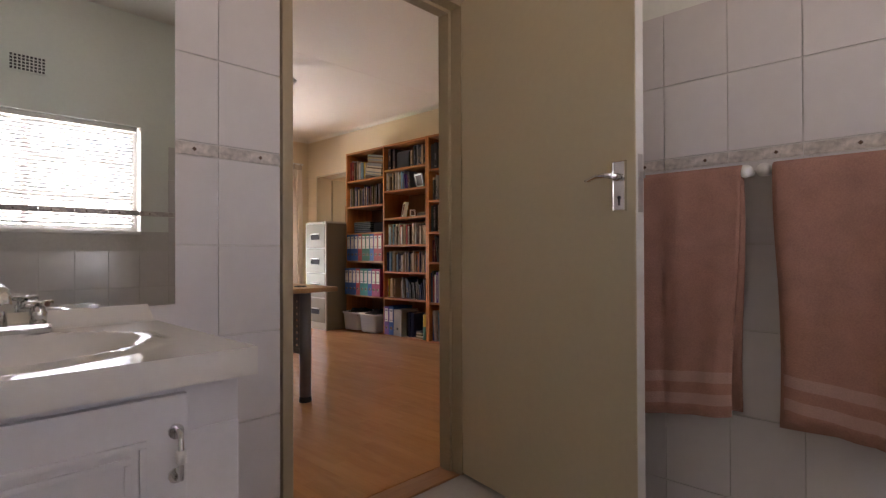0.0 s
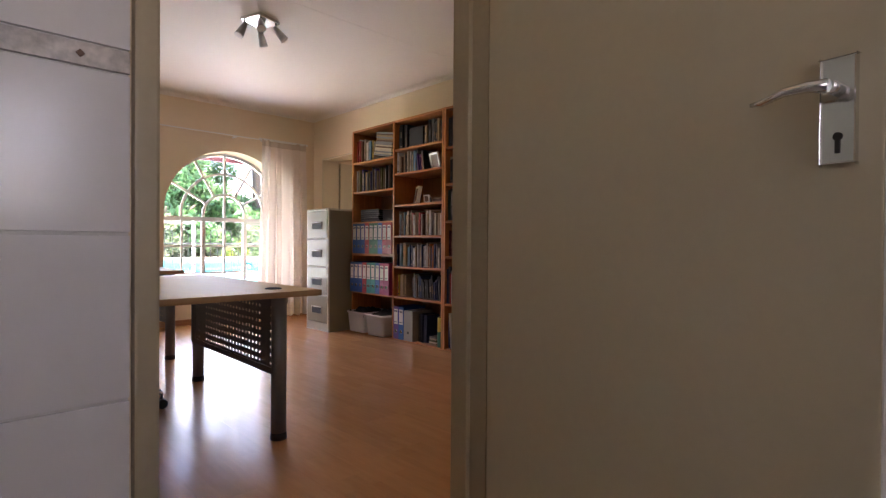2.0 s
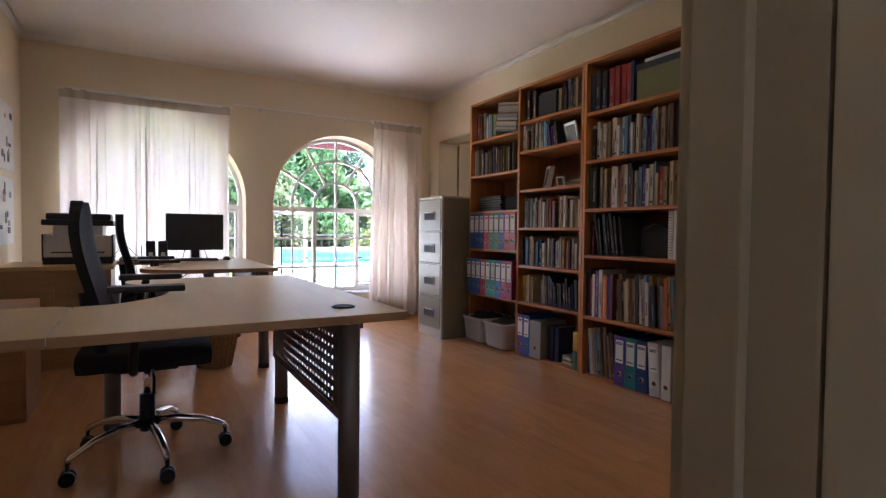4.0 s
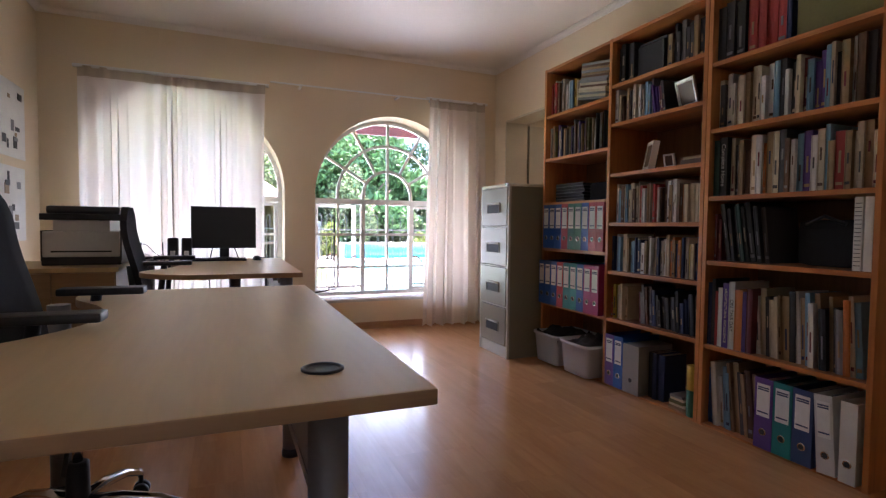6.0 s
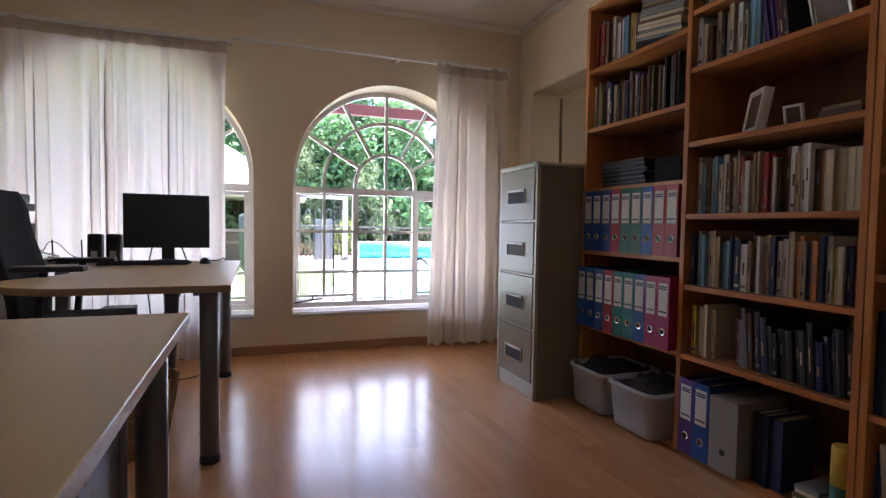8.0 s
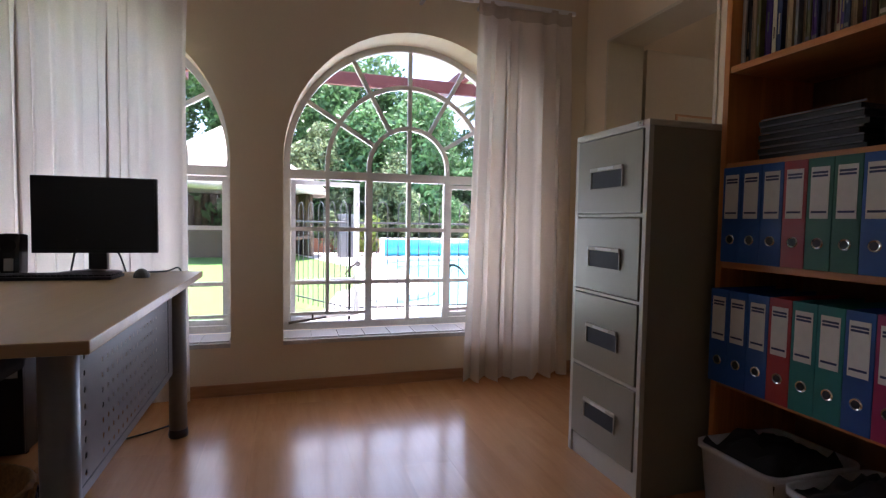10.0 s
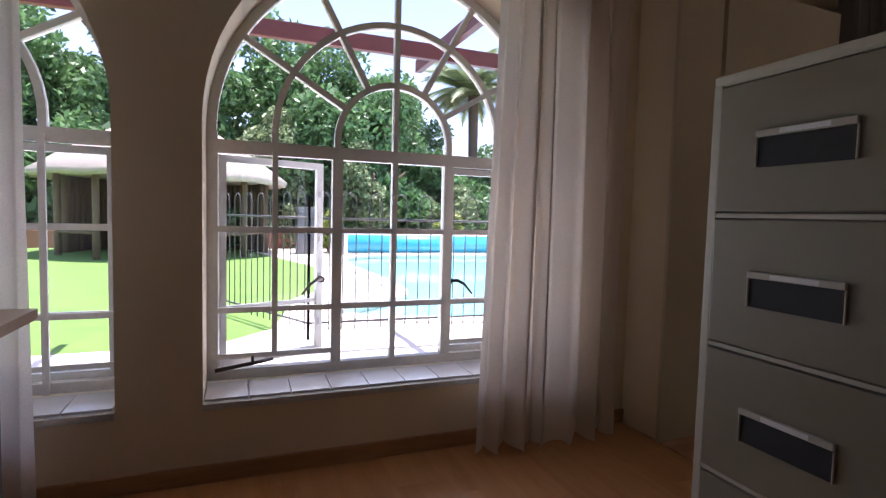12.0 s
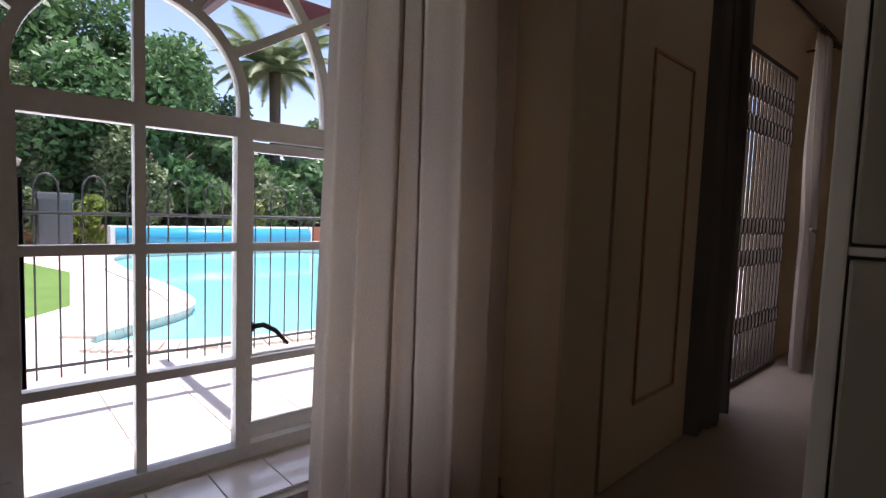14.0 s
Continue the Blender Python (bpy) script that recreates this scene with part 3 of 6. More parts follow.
arched_window("window_1", 1.31, 0, "white arched steel window behind a sheer curtain")
arched_window("window_2", 3.10, 20, "white arched steel window with one casement open outwards")


# ---- curtains ----
def folds(bm, x0, x1, y, z0, z1, waves, depth, seed, flare=0.0, head=0.07, gather=None):
    """A hanging curtain with uneven folds; flare widens the hem; gather ties it at (height, share of width, centre)."""
    rnd = random.Random(seed)
    n, rows = waves * 16, 27
    ph = [rnd.uniform(0, 6.28) for _ in range(6)]
    grid = []
    for j in range(rows + 1):
        v = j / rows
        z = z1 + (z0 - z1) * v
        row = []
        for i in range(n + 1):
            u = i / n
            warp = u + 0.030 * math.sin(8 * u + ph[0]) + 0.016 * math.sin(19 * u + ph[1])
            amp = depth * (0.35 + 0.65 * min(1, v * 3)) * (0.68 + 0.42 * math.sin(11 * u + ph[2] + 0.6 * v)) * (1 if z < z1 - head else 0.55)
            fold = math.sin(2 * math.pi * waves * warp + 0.5 * math.sin(3 * v + ph[3]))
            yy = y + amp * fold + 0.012 * math.sin(7 * u + 2.4 * v + ph[4])
            lap = (0.5 + 0.5 * math.sin(5.3 * u * waves / 3 + ph[1])) * min(1, v * 5) * 0.15 * (x1 - x0) / waves
            xx = x0 + (x1 - x0) * u + lap * math.sin(4 * math.pi * waves * warp) + flare * v * (u - 0.5) + 0.010 * v * math.sin(2 * math.pi * waves * u + ph[5])
            if gather:
                gz, share, gc = gather
                pull = math.exp(-((z - gz) / 0.34) ** 2) if z > gz else 0.55 + 0.45 * math.exp(-((z - gz) / 0.25) ** 2)
                xx = xx + (gc + (xx - gc) * share - xx) * pull
            zz = z + (0.008 * math.sin(2 * math.pi * waves * u) if j == rows else 0)
            row.append(bm.verts.new((xx, yy, zz)))
        grid.append(row)
    for k, (a, b) in enumerate(zip(grid, grid[1:])):
        for i in range(n):
            f = bm.faces.new((a[i], a[i + 1], b[i + 1], b[i]))
            f.smooth, f.material_index = True, 1 if k == 0 else 0
    return bm


def curtain(name, label, mat, x0, x1, y, z0, z1, waves, depth, seed, flare=0.0, gather=None, track=True):
    ob = thing(name, label, "curtain")
    part("fabric", folds(bmesh.new(), x0, x1, y, z0, z1, waves, depth, seed, flare, gather=gather), (mat, HEADING if track else mat), ob)
    if not track:
        for k in range(waves):
            q = x0 + (x1 - x0) * (k + 0.5) / waves
            part("curtain_ring", tube(bmesh.new(), [(q, y + 0.024 * math.cos(0.5236 * a), z1 + 0.01 + 0.024 * math.sin(0.5236 * a)) for a in range(13)], 0.003, 6, cap=False), GATE, ob, "dark metal ring")
    if track:
        part("curtain_track", box(bmesh.new(), x0 - 0.03, x1 + 0.03, y - 0.012, y + 0.012, z1 - 0.012, z1 + 0.012, 0.003), WHITE, ob, "white curtain track")
        for q in (x0 + 0.05, x1 - 0.05):
            part("bracket", box(bmesh.new(), q - 0.01, q + 0.01, y + 0.01, NY, z1 - 0.008, z1 + 0.012, 0.002), WHITE, ob)
    return ob


curtain("curtain", "sheer white full-length curtain drawn across the arched window", SHEER, 0.55, 1.90, 6.98, 0.03, 2.18, 13, 0.034, 3)
curtain("curtain", "sheer white full-length curtain drawn to the side of the open window", SHEER_SHADED, 3.405, 4.00, 6.97, 0.02, 2.225, 6, 0.046, 5, flare=0.10)
# the rail runs on between both curtains
part("curtain_rail", box(bmesh.new(), 1.94, 3.39, 6.972, 6.988, 2.212, 2.224, 0.002), WHITE)
tagged(bpy.data.objects["curtain_rail"], "thin white curtain rail along the window wall", "rail")
for q in (2.2, 3.1):
    part("bracket", box(bmesh.new(), q - 0.01, q + 0.01, 6.988, NY, 2.206, 2.222, 0.002), WHITE, bpy.data.objects["curtain_rail"])


# ---- skirting, cornice ----
def skirting(name, x0, x1, y0, y1):
    setting(solid(name, BASE_WOOD, x0, x1, y0, y1, 0, 0.065, 0.004), "wood-look skirting board", "skirting")


skirting("baseboard_north", WX, EX, NY - 0.014, NY)
skirting("baseboard_west", WX, WX + 0.014, SY, NY - 0.014)
skirting("baseboard_south_a", WX + 0.014, 0.78, SY, SY + 0.014)
skirting("baseboard_south_b", 1.66, EX, SY, SY + 0.014)
skirting("baseboard_east", EX - 0.014, EX, SY + 0.014, 6.02)


def cornice(name, p, q, inward):
    """A small coved cornice from p to q; inward points into the room."""
    bm = bmesh.new()
    n = 6
    prof = [(0, 0)] + [(0.042 - 0.038 * math.sin(math.pi / 2 * i / n), -0.004 - 0.038 * (1 - math.cos(math.pi / 2 * i / n))) for i in range(n + 1)] + [(0, -0.042)]
    rings = [[bm.verts.new((e[0] + inward[0] * a, e[1] + inward[1] * a, CZ + b)) for a, b in prof] for e in (p, q)]
    k = len(prof)
    for i in range(k):
        bm.faces.new((rings[0][i], rings[0][(i + 1) % k], rings[1][(i + 1) % k], rings[1][i])).smooth = 0 < i < k - 1
    bmesh.ops.recalc_face_normals(bm, faces=bm.faces)
    setting(part(name, bm, CEILING), "coved plaster cornice", "cornice")


cornice("trim_cornice_north", (WX, NY), (EX, NY), (0, -1))
cornice("trim_cornice_east", (EX, SY), (EX, NY), (-1, 0))
cornice("trim_cornice_west", (WX, SY), (WX, NY), (1, 0))
cornice("trim_cornice_south", (WX, SY), (EX, SY), (0, 1))
# cover strips over the ceiling board joints
for i, y in enumerate((4.15,)):
    setting(solid("trim_ceiling_joint_%d" % (i + 1), CEILING, WX + 0.07, EX - 0.07, y - 0.004, y + 0.004, CZ - 0.0012, CZ + 0.002), "fine ceiling board joint strip", "ceiling joint")


# ---- bookcases ----
BX, BB = 3.795, 4.185


def bookcase(y_north, y_south, shelves, label, north=0.022, south=0.022):
    ob = thing("bookcase", label, "bookcase", group="bookcases along the wall")
    t = 0.022
    for y, w in ((y_south, south), (y_north - north, north)):
        part("side_panel", box(bmesh.new(), BX, BB, y, y + w, 0, 2.165, 0.002), PINE_UP, ob)
    y_south, y_north = y_south + south - t, y_north - north + t
    part("top_panel", box(bmesh.new(), BX + 0.003, BB, y_south + t, y_north - t, 2.143, 2.163, 0.003), PINE, ob)
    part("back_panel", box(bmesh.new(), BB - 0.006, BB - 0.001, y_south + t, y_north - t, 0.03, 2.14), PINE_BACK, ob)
    for z in shelves:
        part("shelf", box(bmesh.new(), BX + 0.004, BB - 0.007, y_south + t, y_north - t, z - 0.011, z + 0.011, 0.003), PINE, ob)
    part("plinth_shelf", box(bmesh.new(), BX + 0.006, BB - 0.007, y_south + t, y_north - t, 0.0, 0.012, 0.003), PINE, ob)
    return ob


U1, U2, U3 = (5.580, 4.8575), (4.857, 4.146), (4.142, 3.376)
S1, S2, S3 = (1.810, 1.493, 1.166, 0.830, 0.420), (1.868, 1.630, 1.321, 1.017, 0.715, 0.418), (1.800, 1.475, 1.144, 0.826, 0.405)
bookcase(*U1, S1, "varnished pine bookcase full of files and magazines", south=0.0115)
bookcase(*U2, S2, "varnished pine bookcase full of books and photo frames", north=0.0115)
bookcase(*U3, S3, "varnished pine bookcase with tall books and files")


# ---- filing cabinet ----
CX, CY0, CY1, CH = 3.511, 5.601, 6.052, 1.32
cab = thing("filing_cabinet", "olive-grey steel filing cabinet with four drawers", "cabinet")
part("body", box(bmesh.new(), CX + 0.022, CX + 0.62, CY0 + 0.001, CY1 - 0.001, 0, CH - 0.022, 0.004), CABINET, cab)
part("top", box(bmesh.new(), CX + 0.004, CX + 0.622, CY0, CY1, CH - 0.022, CH, 0.006), CABINET_TRIM, cab, "pale enamelled top")
for a, b in ((CY0, CY0 + 0.022), (CY1 - 0.022, CY1)):
    part("front_post", box(bmesh.new(), CX + 0.004, CX + 0.024, a, b, 0.0, CH - 0.022, 0.003), CABINET_TRIM, cab)
part("kick_plate", box(bmesh.new(), CX + 0.010, CX + 0.024, CY0 + 0.022, CY1 - 0.022, 0.0, 0.085, 0.003), CABINET_TRIM, cab)
DZ = 0.304
for i in range(4):
    z0 = 0.09 + i * DZ
    rail = part("rail", box(bmesh.new(), CX + 0.006, CX + 0.023, CY0 + 0.022, CY1 - 0.022, z0 + DZ - 0.012, z0 + DZ - 0.002, 0.001), CABINET_TRIM, cab)
    d = part("drawer", box(bmesh.new(), CX, CX + 0.023, CY0 + 0.025, CY1 - 0.025, z0 + 0.002, z0 + DZ - 0.016, 0.004), CABINET, cab)
    ym, zm = (CY0 + CY1) / 2, z0 + DZ * 0.47
    # no hollow is cut: a dark plate paints the shade inside the pull
    bm = bmesh.new()
    box(bm, CX - 0.004, CX + 0.002, ym - 0.098, ym + 0.098, zm - 0.045, zm + 0.018, 0.002)
    part("recess_shade", bm, RUBBER, d, "dark plate as the shaded hollow of the pull")
    bm = bmesh.new()
    box(bm, CX - 0.012, CX - 0.003, ym - 0.100, ym + 0.100, zm + 0.0185, zm + 0.033, 0.003)
    box(bm, CX - 0.008, CX - 0.003, ym - 0.101, ym - 0.098, zm - 0.045, zm + 0.018, 0.001)
    box(bm, CX - 0.008, CX - 0.003, ym + 0.098, ym + 0.101, zm - 0.045, zm + 0.018, 0.001)
    part("handle", bm, CABINET_TRIM, d, "pale pull lip")
    part("label_card", box(bmesh.new(), CX - 0.0132, CX - 0.011, ym - 0.055, ym + 0.045, zm + 0.021, zm + 0.031), CARD_WHITE, d, "small white label card")
lock = part("lock", box(bmesh.new(), CX - 0.003, CX + 0.006, CY0 + 0.026, CY0 + 0.052, CH - 0.0215, CH - 0.0025, 0.003), CHROME, cab, "square chrome lock")
part("keyhole", tube(bmesh.new(), [(CX - 0.002, CY0 + 0.039, CH - 0.011), (CX - 0.0038, CY0 + 0.039, CH - 0.011)], 0.003, 8), BLACK, lock)


# ---- desks ----
def perforated(bm, x, y0, y1, z0, z1, py=0.043, pz=0.041, hole=0.0088, rim=0.05):
    """An upright sheet across y with rows of octagonal holes and two plain bands."""
    ny, nz = int((y1 - y0 - 2 * rim) / py), int((z1 - z0 - 0.044) / pz)
    ya, za = (y0 + y1) / 2 - ny * py / 2, (z0 + z1) / 2 - nz * pz / 2
    corners = ((py / 2, pz / 2), (-py / 2, pz / 2), (-py / 2, -pz / 2), (py / 2, -pz / 2))
    for s in (-0.001, 0.001):
        for i in range(ny):
            for j in range(nz):
                cy, cz = ya + (i + 0.5) * py, za + (j + 0.5) * pz
                q = [bm.verts.new((x + s, cy + a, cz + b)) for a, b in corners]
                if i in (2, 3, ny - 4, ny - 3):
                    bm.faces.new(q)
                    continue
                o = [bm.verts.new((x + s, cy + hole * math.cos(k), cz + hole * math.sin(k))) for k in (math.pi / 4 * n for n in range(8))]
                for m, (a, b) in enumerate(((0, 2), (2, 4), (4, 6), (6, 0))):
                    bm.faces.new((o[a], q[m], o[b], o[a + 1]))
                for m, a in enumerate((0, 6, 4, 2)):
                    bm.faces.new((q[(0 - m) % 4], o[a], q[(3 - m) % 4]))
    box(bm, x - 0.004, x + 0.004, y0, ya, z0, z1), box(bm, x - 0.004, x + 0.004, ya + ny * py, y1, z0, z1)
    box(bm, x - 0.0042, x + 0.0042, ya, ya + ny * py, z0, za), box(bm, x - 0.0042, x + 0.0042, ya, ya + ny * py, za + nz * pz, z1)
    return bm


def desk_leg(parent, x, y, h):
    bm = bmesh.new()
    lathe(bm, [(0.036, 0.03), (0.036, h)], (x, y, 0), 20)
    leg = part("leg", bm, DESK_METAL, parent)
    part("foot", lathe(bmesh.new(), [(0.039, 0), (0.040, 0.014), (0.037, 0.034)], (x, y, 0), 20), BLACK, leg, "black levelling foot")


def desk(label, outline, legs, panel, grommets, h=0.72):
    ob = thing("desk", label, "desk", group="office desks")
    bm = bmesh.new()
    prism(bm, outline, h - 0.028, h)
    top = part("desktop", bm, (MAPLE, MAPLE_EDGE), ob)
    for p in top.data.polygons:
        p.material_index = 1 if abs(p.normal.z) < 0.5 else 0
    bv = top.modifiers.new("edge", "BEVEL")
    bv.width, bv.segments, bv.limit_method = 0.003, 2, "ANGLE"
    for x, y in legs:
        desk_leg(ob, x, y, h - 0.028)
    if panel:
        x, y0, y1, z0, z1 = panel
        part("modesty_panel", perforated(bmesh.new(), x, y0, y1, z0, z1), DESK_METAL, ob, "perforated grey metal panel")
        bm = bmesh.new()
        for y in (y0 + 0.05, y1 - 0.05):
            box(bm, x - 0.05, x + 0.01, y - 0.03, y + 0.03, h - 0.06, h - 0.0285, 0.003)
        box(bm, x - 0.025, x + 0.025, y0, y1, h - 0.075, h - 0.029, 0.004)
        part("beam", bm, DESK_METAL, ob)
    for x, y in grommets:
        bm = bmesh.new()
        lathe(bm, [(0.040, h - 0.01), (0.040, h + 0.003), (0.034, h + 0.005), (0.030, h + 0.0015)], (x, y, 0), 28)
        g = part("cable_grommet", bm, BLACK, ob, "black plastic cable grommet")
    return ob


def wave(points, n=10):
    """Rounds a run of plan points with a smooth curve."""
    out = []
    for (ax, ay), (bx, by), (cx, cy) in zip(points, points[1:], points[2:]):
        for i in range(n):
            t = i / n
            p = ((ax + bx) / 2, (ay + by) / 2)
            q = ((bx + cx) / 2, (by + cy) / 2)
            out.append(((1 - t) ** 2 * p[0] + 2 * t * (1 - t) * bx + t * t * q[0], (1 - t) ** 2 * p[1] + 2 * t * (1 - t) * by + t * t * q[1]))
    return out


near_out = [(0.95, 3.03), (1.905, 3.03), (1.908, 4.640)] + wave([(1.60, 4.640), (1.10, 4.640), (1.06, 4.44), (1.22, 4.20), (1.26, 3.90), (1.12, 3.66), (0.95, 3.56)])
near_out += [(0.95, 3.60)]
desk("maple-topped desk with a curved inner edge and perforated metal panel", near_out, [(1.745, 3.155), (1.835, 4.52), (1.02, 4.50)], (1.785, 3.19, 4.49, 0.275, 0.67), [(1.745, 3.215)])
side_out = [(0.30, 3.03), (0.948, 3.03), (0.948, 3.60), (0.90, 3.64), (0.30, 3.64)]
part("joint_strip", box(bmesh.new(), 0.9485, 0.9495, 3.032, 3.57, 0.70, 0.7212), WHITE, bpy.data.objects["desk"], "pale joint strip between the desktops")
desk("maple-topped side desk joined to the larger desk", side_out, [(0.36, 3.12), (0.36, 3.56)], None, [])
far_out = [(1.40, 5.275), (1.985, 5.275), (1.992, 6.68), (0.95, 6.68)] + wave([(0.95, 6.60), (0.97, 6.44), (1.20, 6.36), (1.32, 6.10), (1.26, 5.78), (1.10, 5.56), (1.22, 5.36), (1.40, 5.275)])
desk("maple-topped computer desk by the curtain", far_out, [(1.902, 5.36), (1.90, 6.60), (1.06, 6.58)], (1.885, 5.42, 6.55, 0.29, 0.67), [])
bm = bmesh.new()
tube(bm, [(1.64, 6.32, 0.69), (1.64, 6.32, 0.40), (1.64, 6.33, 0.0)], 0.03, 8, radii=[0.045, 0.032, 0.012])
part("cable_spine", bm, DESK_METAL, bpy.data.objects["desk.002"], "tapered grey cable spine")


# ---- books and files ----
def colour(name, c, rough=0.5):
    return paint("cover_" + name, c, rough, spread=0.10, size=14, bump=0.02, grain=80, by_object=0.18)


COV = {k: colour(k, c) for k, c in dict(
    black=(0.02, 0.02, 0.022), charcoal=(0.05, 0.05, 0.055), grey=(0.20, 0.20, 0.21), white=(0.66, 0.65, 0.62), cream=(0.58, 0.50, 0.36), tan=(0.34, 0.23, 0.12),
    brown=(0.11, 0.055, 0.03), red=(0.36, 0.035, 0.03), maroon=(0.14, 0.02, 0.03), orange=(0.50, 0.16, 0.03), yellow=(0.62, 0.45, 0.06), green=(0.03, 0.14, 0.08),
    dkgreen=(0.02, 0.06, 0.045), teal=(0.02, 0.26, 0.27), blue=(0.03, 0.11, 0.36), navy=(0.02, 0.035, 0.11), sky=(0.16, 0.32, 0.46), purple=(0.10, 0.045, 0.24), pink=(0.40, 0.05, 0.15), olive=(0.16, 0.15, 0.05)).items()}
FILE = {k: paint("file_" + k, c, 0.4, spread=0.05, size=10, bump=0.03, grain=120, by_object=0.06) for k, c in dict(
    blue=(0.012, 0.085, 0.33), red=(0.36, 0.02, 0.02), green=(0.012, 0.13, 0.075), teal=(0.008, 0.20, 0.19), magenta=(0.36, 0.02, 0.11), purple=(0.12, 0.05, 0.26), navy=(0.025, 0.06, 0.18), white=(0.62, 0.61, 0.58), grey=(0.30, 0.29, 0.26)).items()}
LIGHT = "cream white tan cream white grey brown red cream charcoal sky yellow white".split()
DARK = "black charcoal black navy brown charcoal dkgreen black maroon grey".split()
MAGS = "grey charcoal white charcoal navy tan cream olive purple grey brown brown maroon black tan".split()
BOOK_LABEL = {"cream": "cream-jacketed", "white": "white-jacketed", "black": "black-bound", "charcoal": "charcoal-bound", "dkgreen": "dark green", "sky": "pale blue"}


def text_on(parent, words, size, m, mat):
    cu = bpy.data.curves.new("title", "FONT")
    cu.body, cu.size, cu.align_x, cu.align_y, cu.extrude = words, size, "CENTER", "CENTER", 0.0004
    tmp = bpy.data.objects.new("title", cu)
    scene.collection.objects.link(tmp)
    me = bpy.data.meshes.new_from_object(tmp.evaluated_get(bpy.context.evaluated_depsgraph_get()))
    bpy.data.objects.remove(tmp)
    me.materials.clear()
    me.materials.append(mat)
    ob = new("title", me)
    ob.parent, ob.matrix_basis = parent, m
    return ob


def book(y, z, w, h, d, col, x=0.0, lean=0.0, marks=None, rnd=random):
    """A standing book: its spine looks along -x, y is its northern lower corner; lean tips it about x in degrees."""
    bm = bmesh.new()
    t = min(0.003, w * 0.2)
    box(bm, 0, d, -w, -w + t, 0, h, 0.0006), box(bm, 0, d, -t, 0, 0, h, 0.0006)
    # rounded spine
    n = 5
    sp = [(0.004 - 0.004 * math.sin(math.pi * i / n), -w + w * i / n) for i in range(n + 1)]
    prism(bm, [(0.006, 0.0), (0.006, -w)][::-1] + [(a, b) for a, b in reversed(sp)][0:], 0.0005, h - 0.0005)
    bmesh.ops.recalc_face_normals(bm, faces=bm.faces)
    box(bm, 0.006, d - 0.003, -w + t, -t, 0.003, h - 0.004, 0, 1)
    nm = BOOK_LABEL.get(col, col)
    ob = tagged(part("book", bm, (COV[col], PAGES)), nm + " book standing upright on a pine bookshelf" if not lean else nm + " book leaning on a pine bookshelf", "book", "books on the shelves")
    ob.matrix_world = pose(BX + x, y, z, lean, 0, 0)
    if marks is None:
        marks = rnd.random() < 0.75 and w > 0.012
    if marks:
        tint = COV[rnd.choice(("tan", "grey", "cream", "grey", "tan"))] if col in ("black", "charcoal", "navy", "brown", "maroon", "red", "dkgreen", "green", "blue", "purple", "teal", "pink", "grey", "olive", "orange") else COV[rnd.choice(("charcoal", "maroon", "navy", "brown", "tan"))]
        bm = bmesh.new()
        a, l = rnd.uniform(0.45, 0.72), rnd.uniform(0.14, 0.38)
        box(bm, -0.0012, 0.002, -w * 0.62, -w * 0.38, h * max(0.1, a - l), h * a)
        part("title_bar", bm, tint, ob)
        if rnd.random() < 0.5:
            part("publisher_mark", box(bmesh.new(), -0.0011, 0.002, -w * 0.82, -w * 0.18, h * 0.08, h * 0.13), tint, ob)
    return ob


def row(y_from, y_to, z, hmin, hmax, palette, seed, wmin=0.012, wmax=0.034, lean=0.0, depth=(0.16, 0.24), x=0.03):
    """Fills a stretch of shelf with books, from north to south."""
    rnd = random.Random(seed)
    y = y_from
    while y > y_to + wmin:
        w = min(rnd.uniform(wmin, wmax), y - y_to)
        h = rnd.uniform(hmin, hmax)
        tip = lean + (rnd.uniform(-1.2, 1.2) if lean else 0.0)
        book(y, z, w - 0.0008, h, rnd.uniform(*depth), rnd.choice(palette), x + rnd.uniform(0, 0.03), tip, None, rnd)
        y -= w / max(0.5, math.cos(radians(tip)))


def lever_file(y, z, col, w=0.074, h=0.318, x=-0.008, lean=0.0, slot=True):
    """A lever arch file: case, spine label with a rule, finger ring."""
    bm = bmesh.new()
    d = 0.285
    box(bm, 0, 0.004, -w, 0, 0, h, 0.0012)
    box(bm, 0.004, d, -w, -w + 0.003, 0, h, 0.0008), box(bm, 0.004, d, -0.003, 0, 0, h, 0.0008)
    ob = tagged(part("lever_arch_file", bm, FILE[col]), "%s lever arch file with a white spine label" % col, "file", "lever arch files")
    ob.matrix_world = pose(BX + x, y, z, lean, 0, 0)
    part("paper_block", box(bmesh.new(), 0.01, d - 0.01, -w + 0.008, -0.008, 0.004, h - 0.02), CARD_WHITE, ob, "white papers")
    if slot:
        lab = part("spine_label", box(bmesh.new(), -0.0012, 0.001, -w * 0.86, -w * 0.14, h * 0.46, h * 0.92), CARD_WHITE, ob, "white paper label")
        for q in (0.86, 0.83, 0.51):
            part("printed_bar", box(bmesh.new(), -0.002, -0.001, -w * 0.80, -w * 0.20, h * q, h * q + 0.006), COV["navy"], lab)
    bm = bmesh.new()
    n = 16
    ring = lambda r, q: [bm.verts.new((q, -w / 2 + r * math.cos(6.2832 * i / n), h * 0.24 + r * math.sin(6.2832 * i / n))) for i in range(n)]
    a, b, c = ring(0.017, -0.0005), ring(0.015, -0.003), ring(0.0115, -0.0022)
    for p, q in ((a, b), (b, c)):
        for i in range(n):
            bm.faces.new((p[i], p[(i + 1) % n], q[(i + 1) % n], q[i]))
    r = part("finger_ring", bm, CHROME, ob, "chrome finger ring")
    part("finger_hole", tube(bmesh.new(), [(0.001, -w / 2, h * 0.24), (-0.0015, -w / 2, h * 0.24)], 0.012, 14), BLACK, r)
    return ob


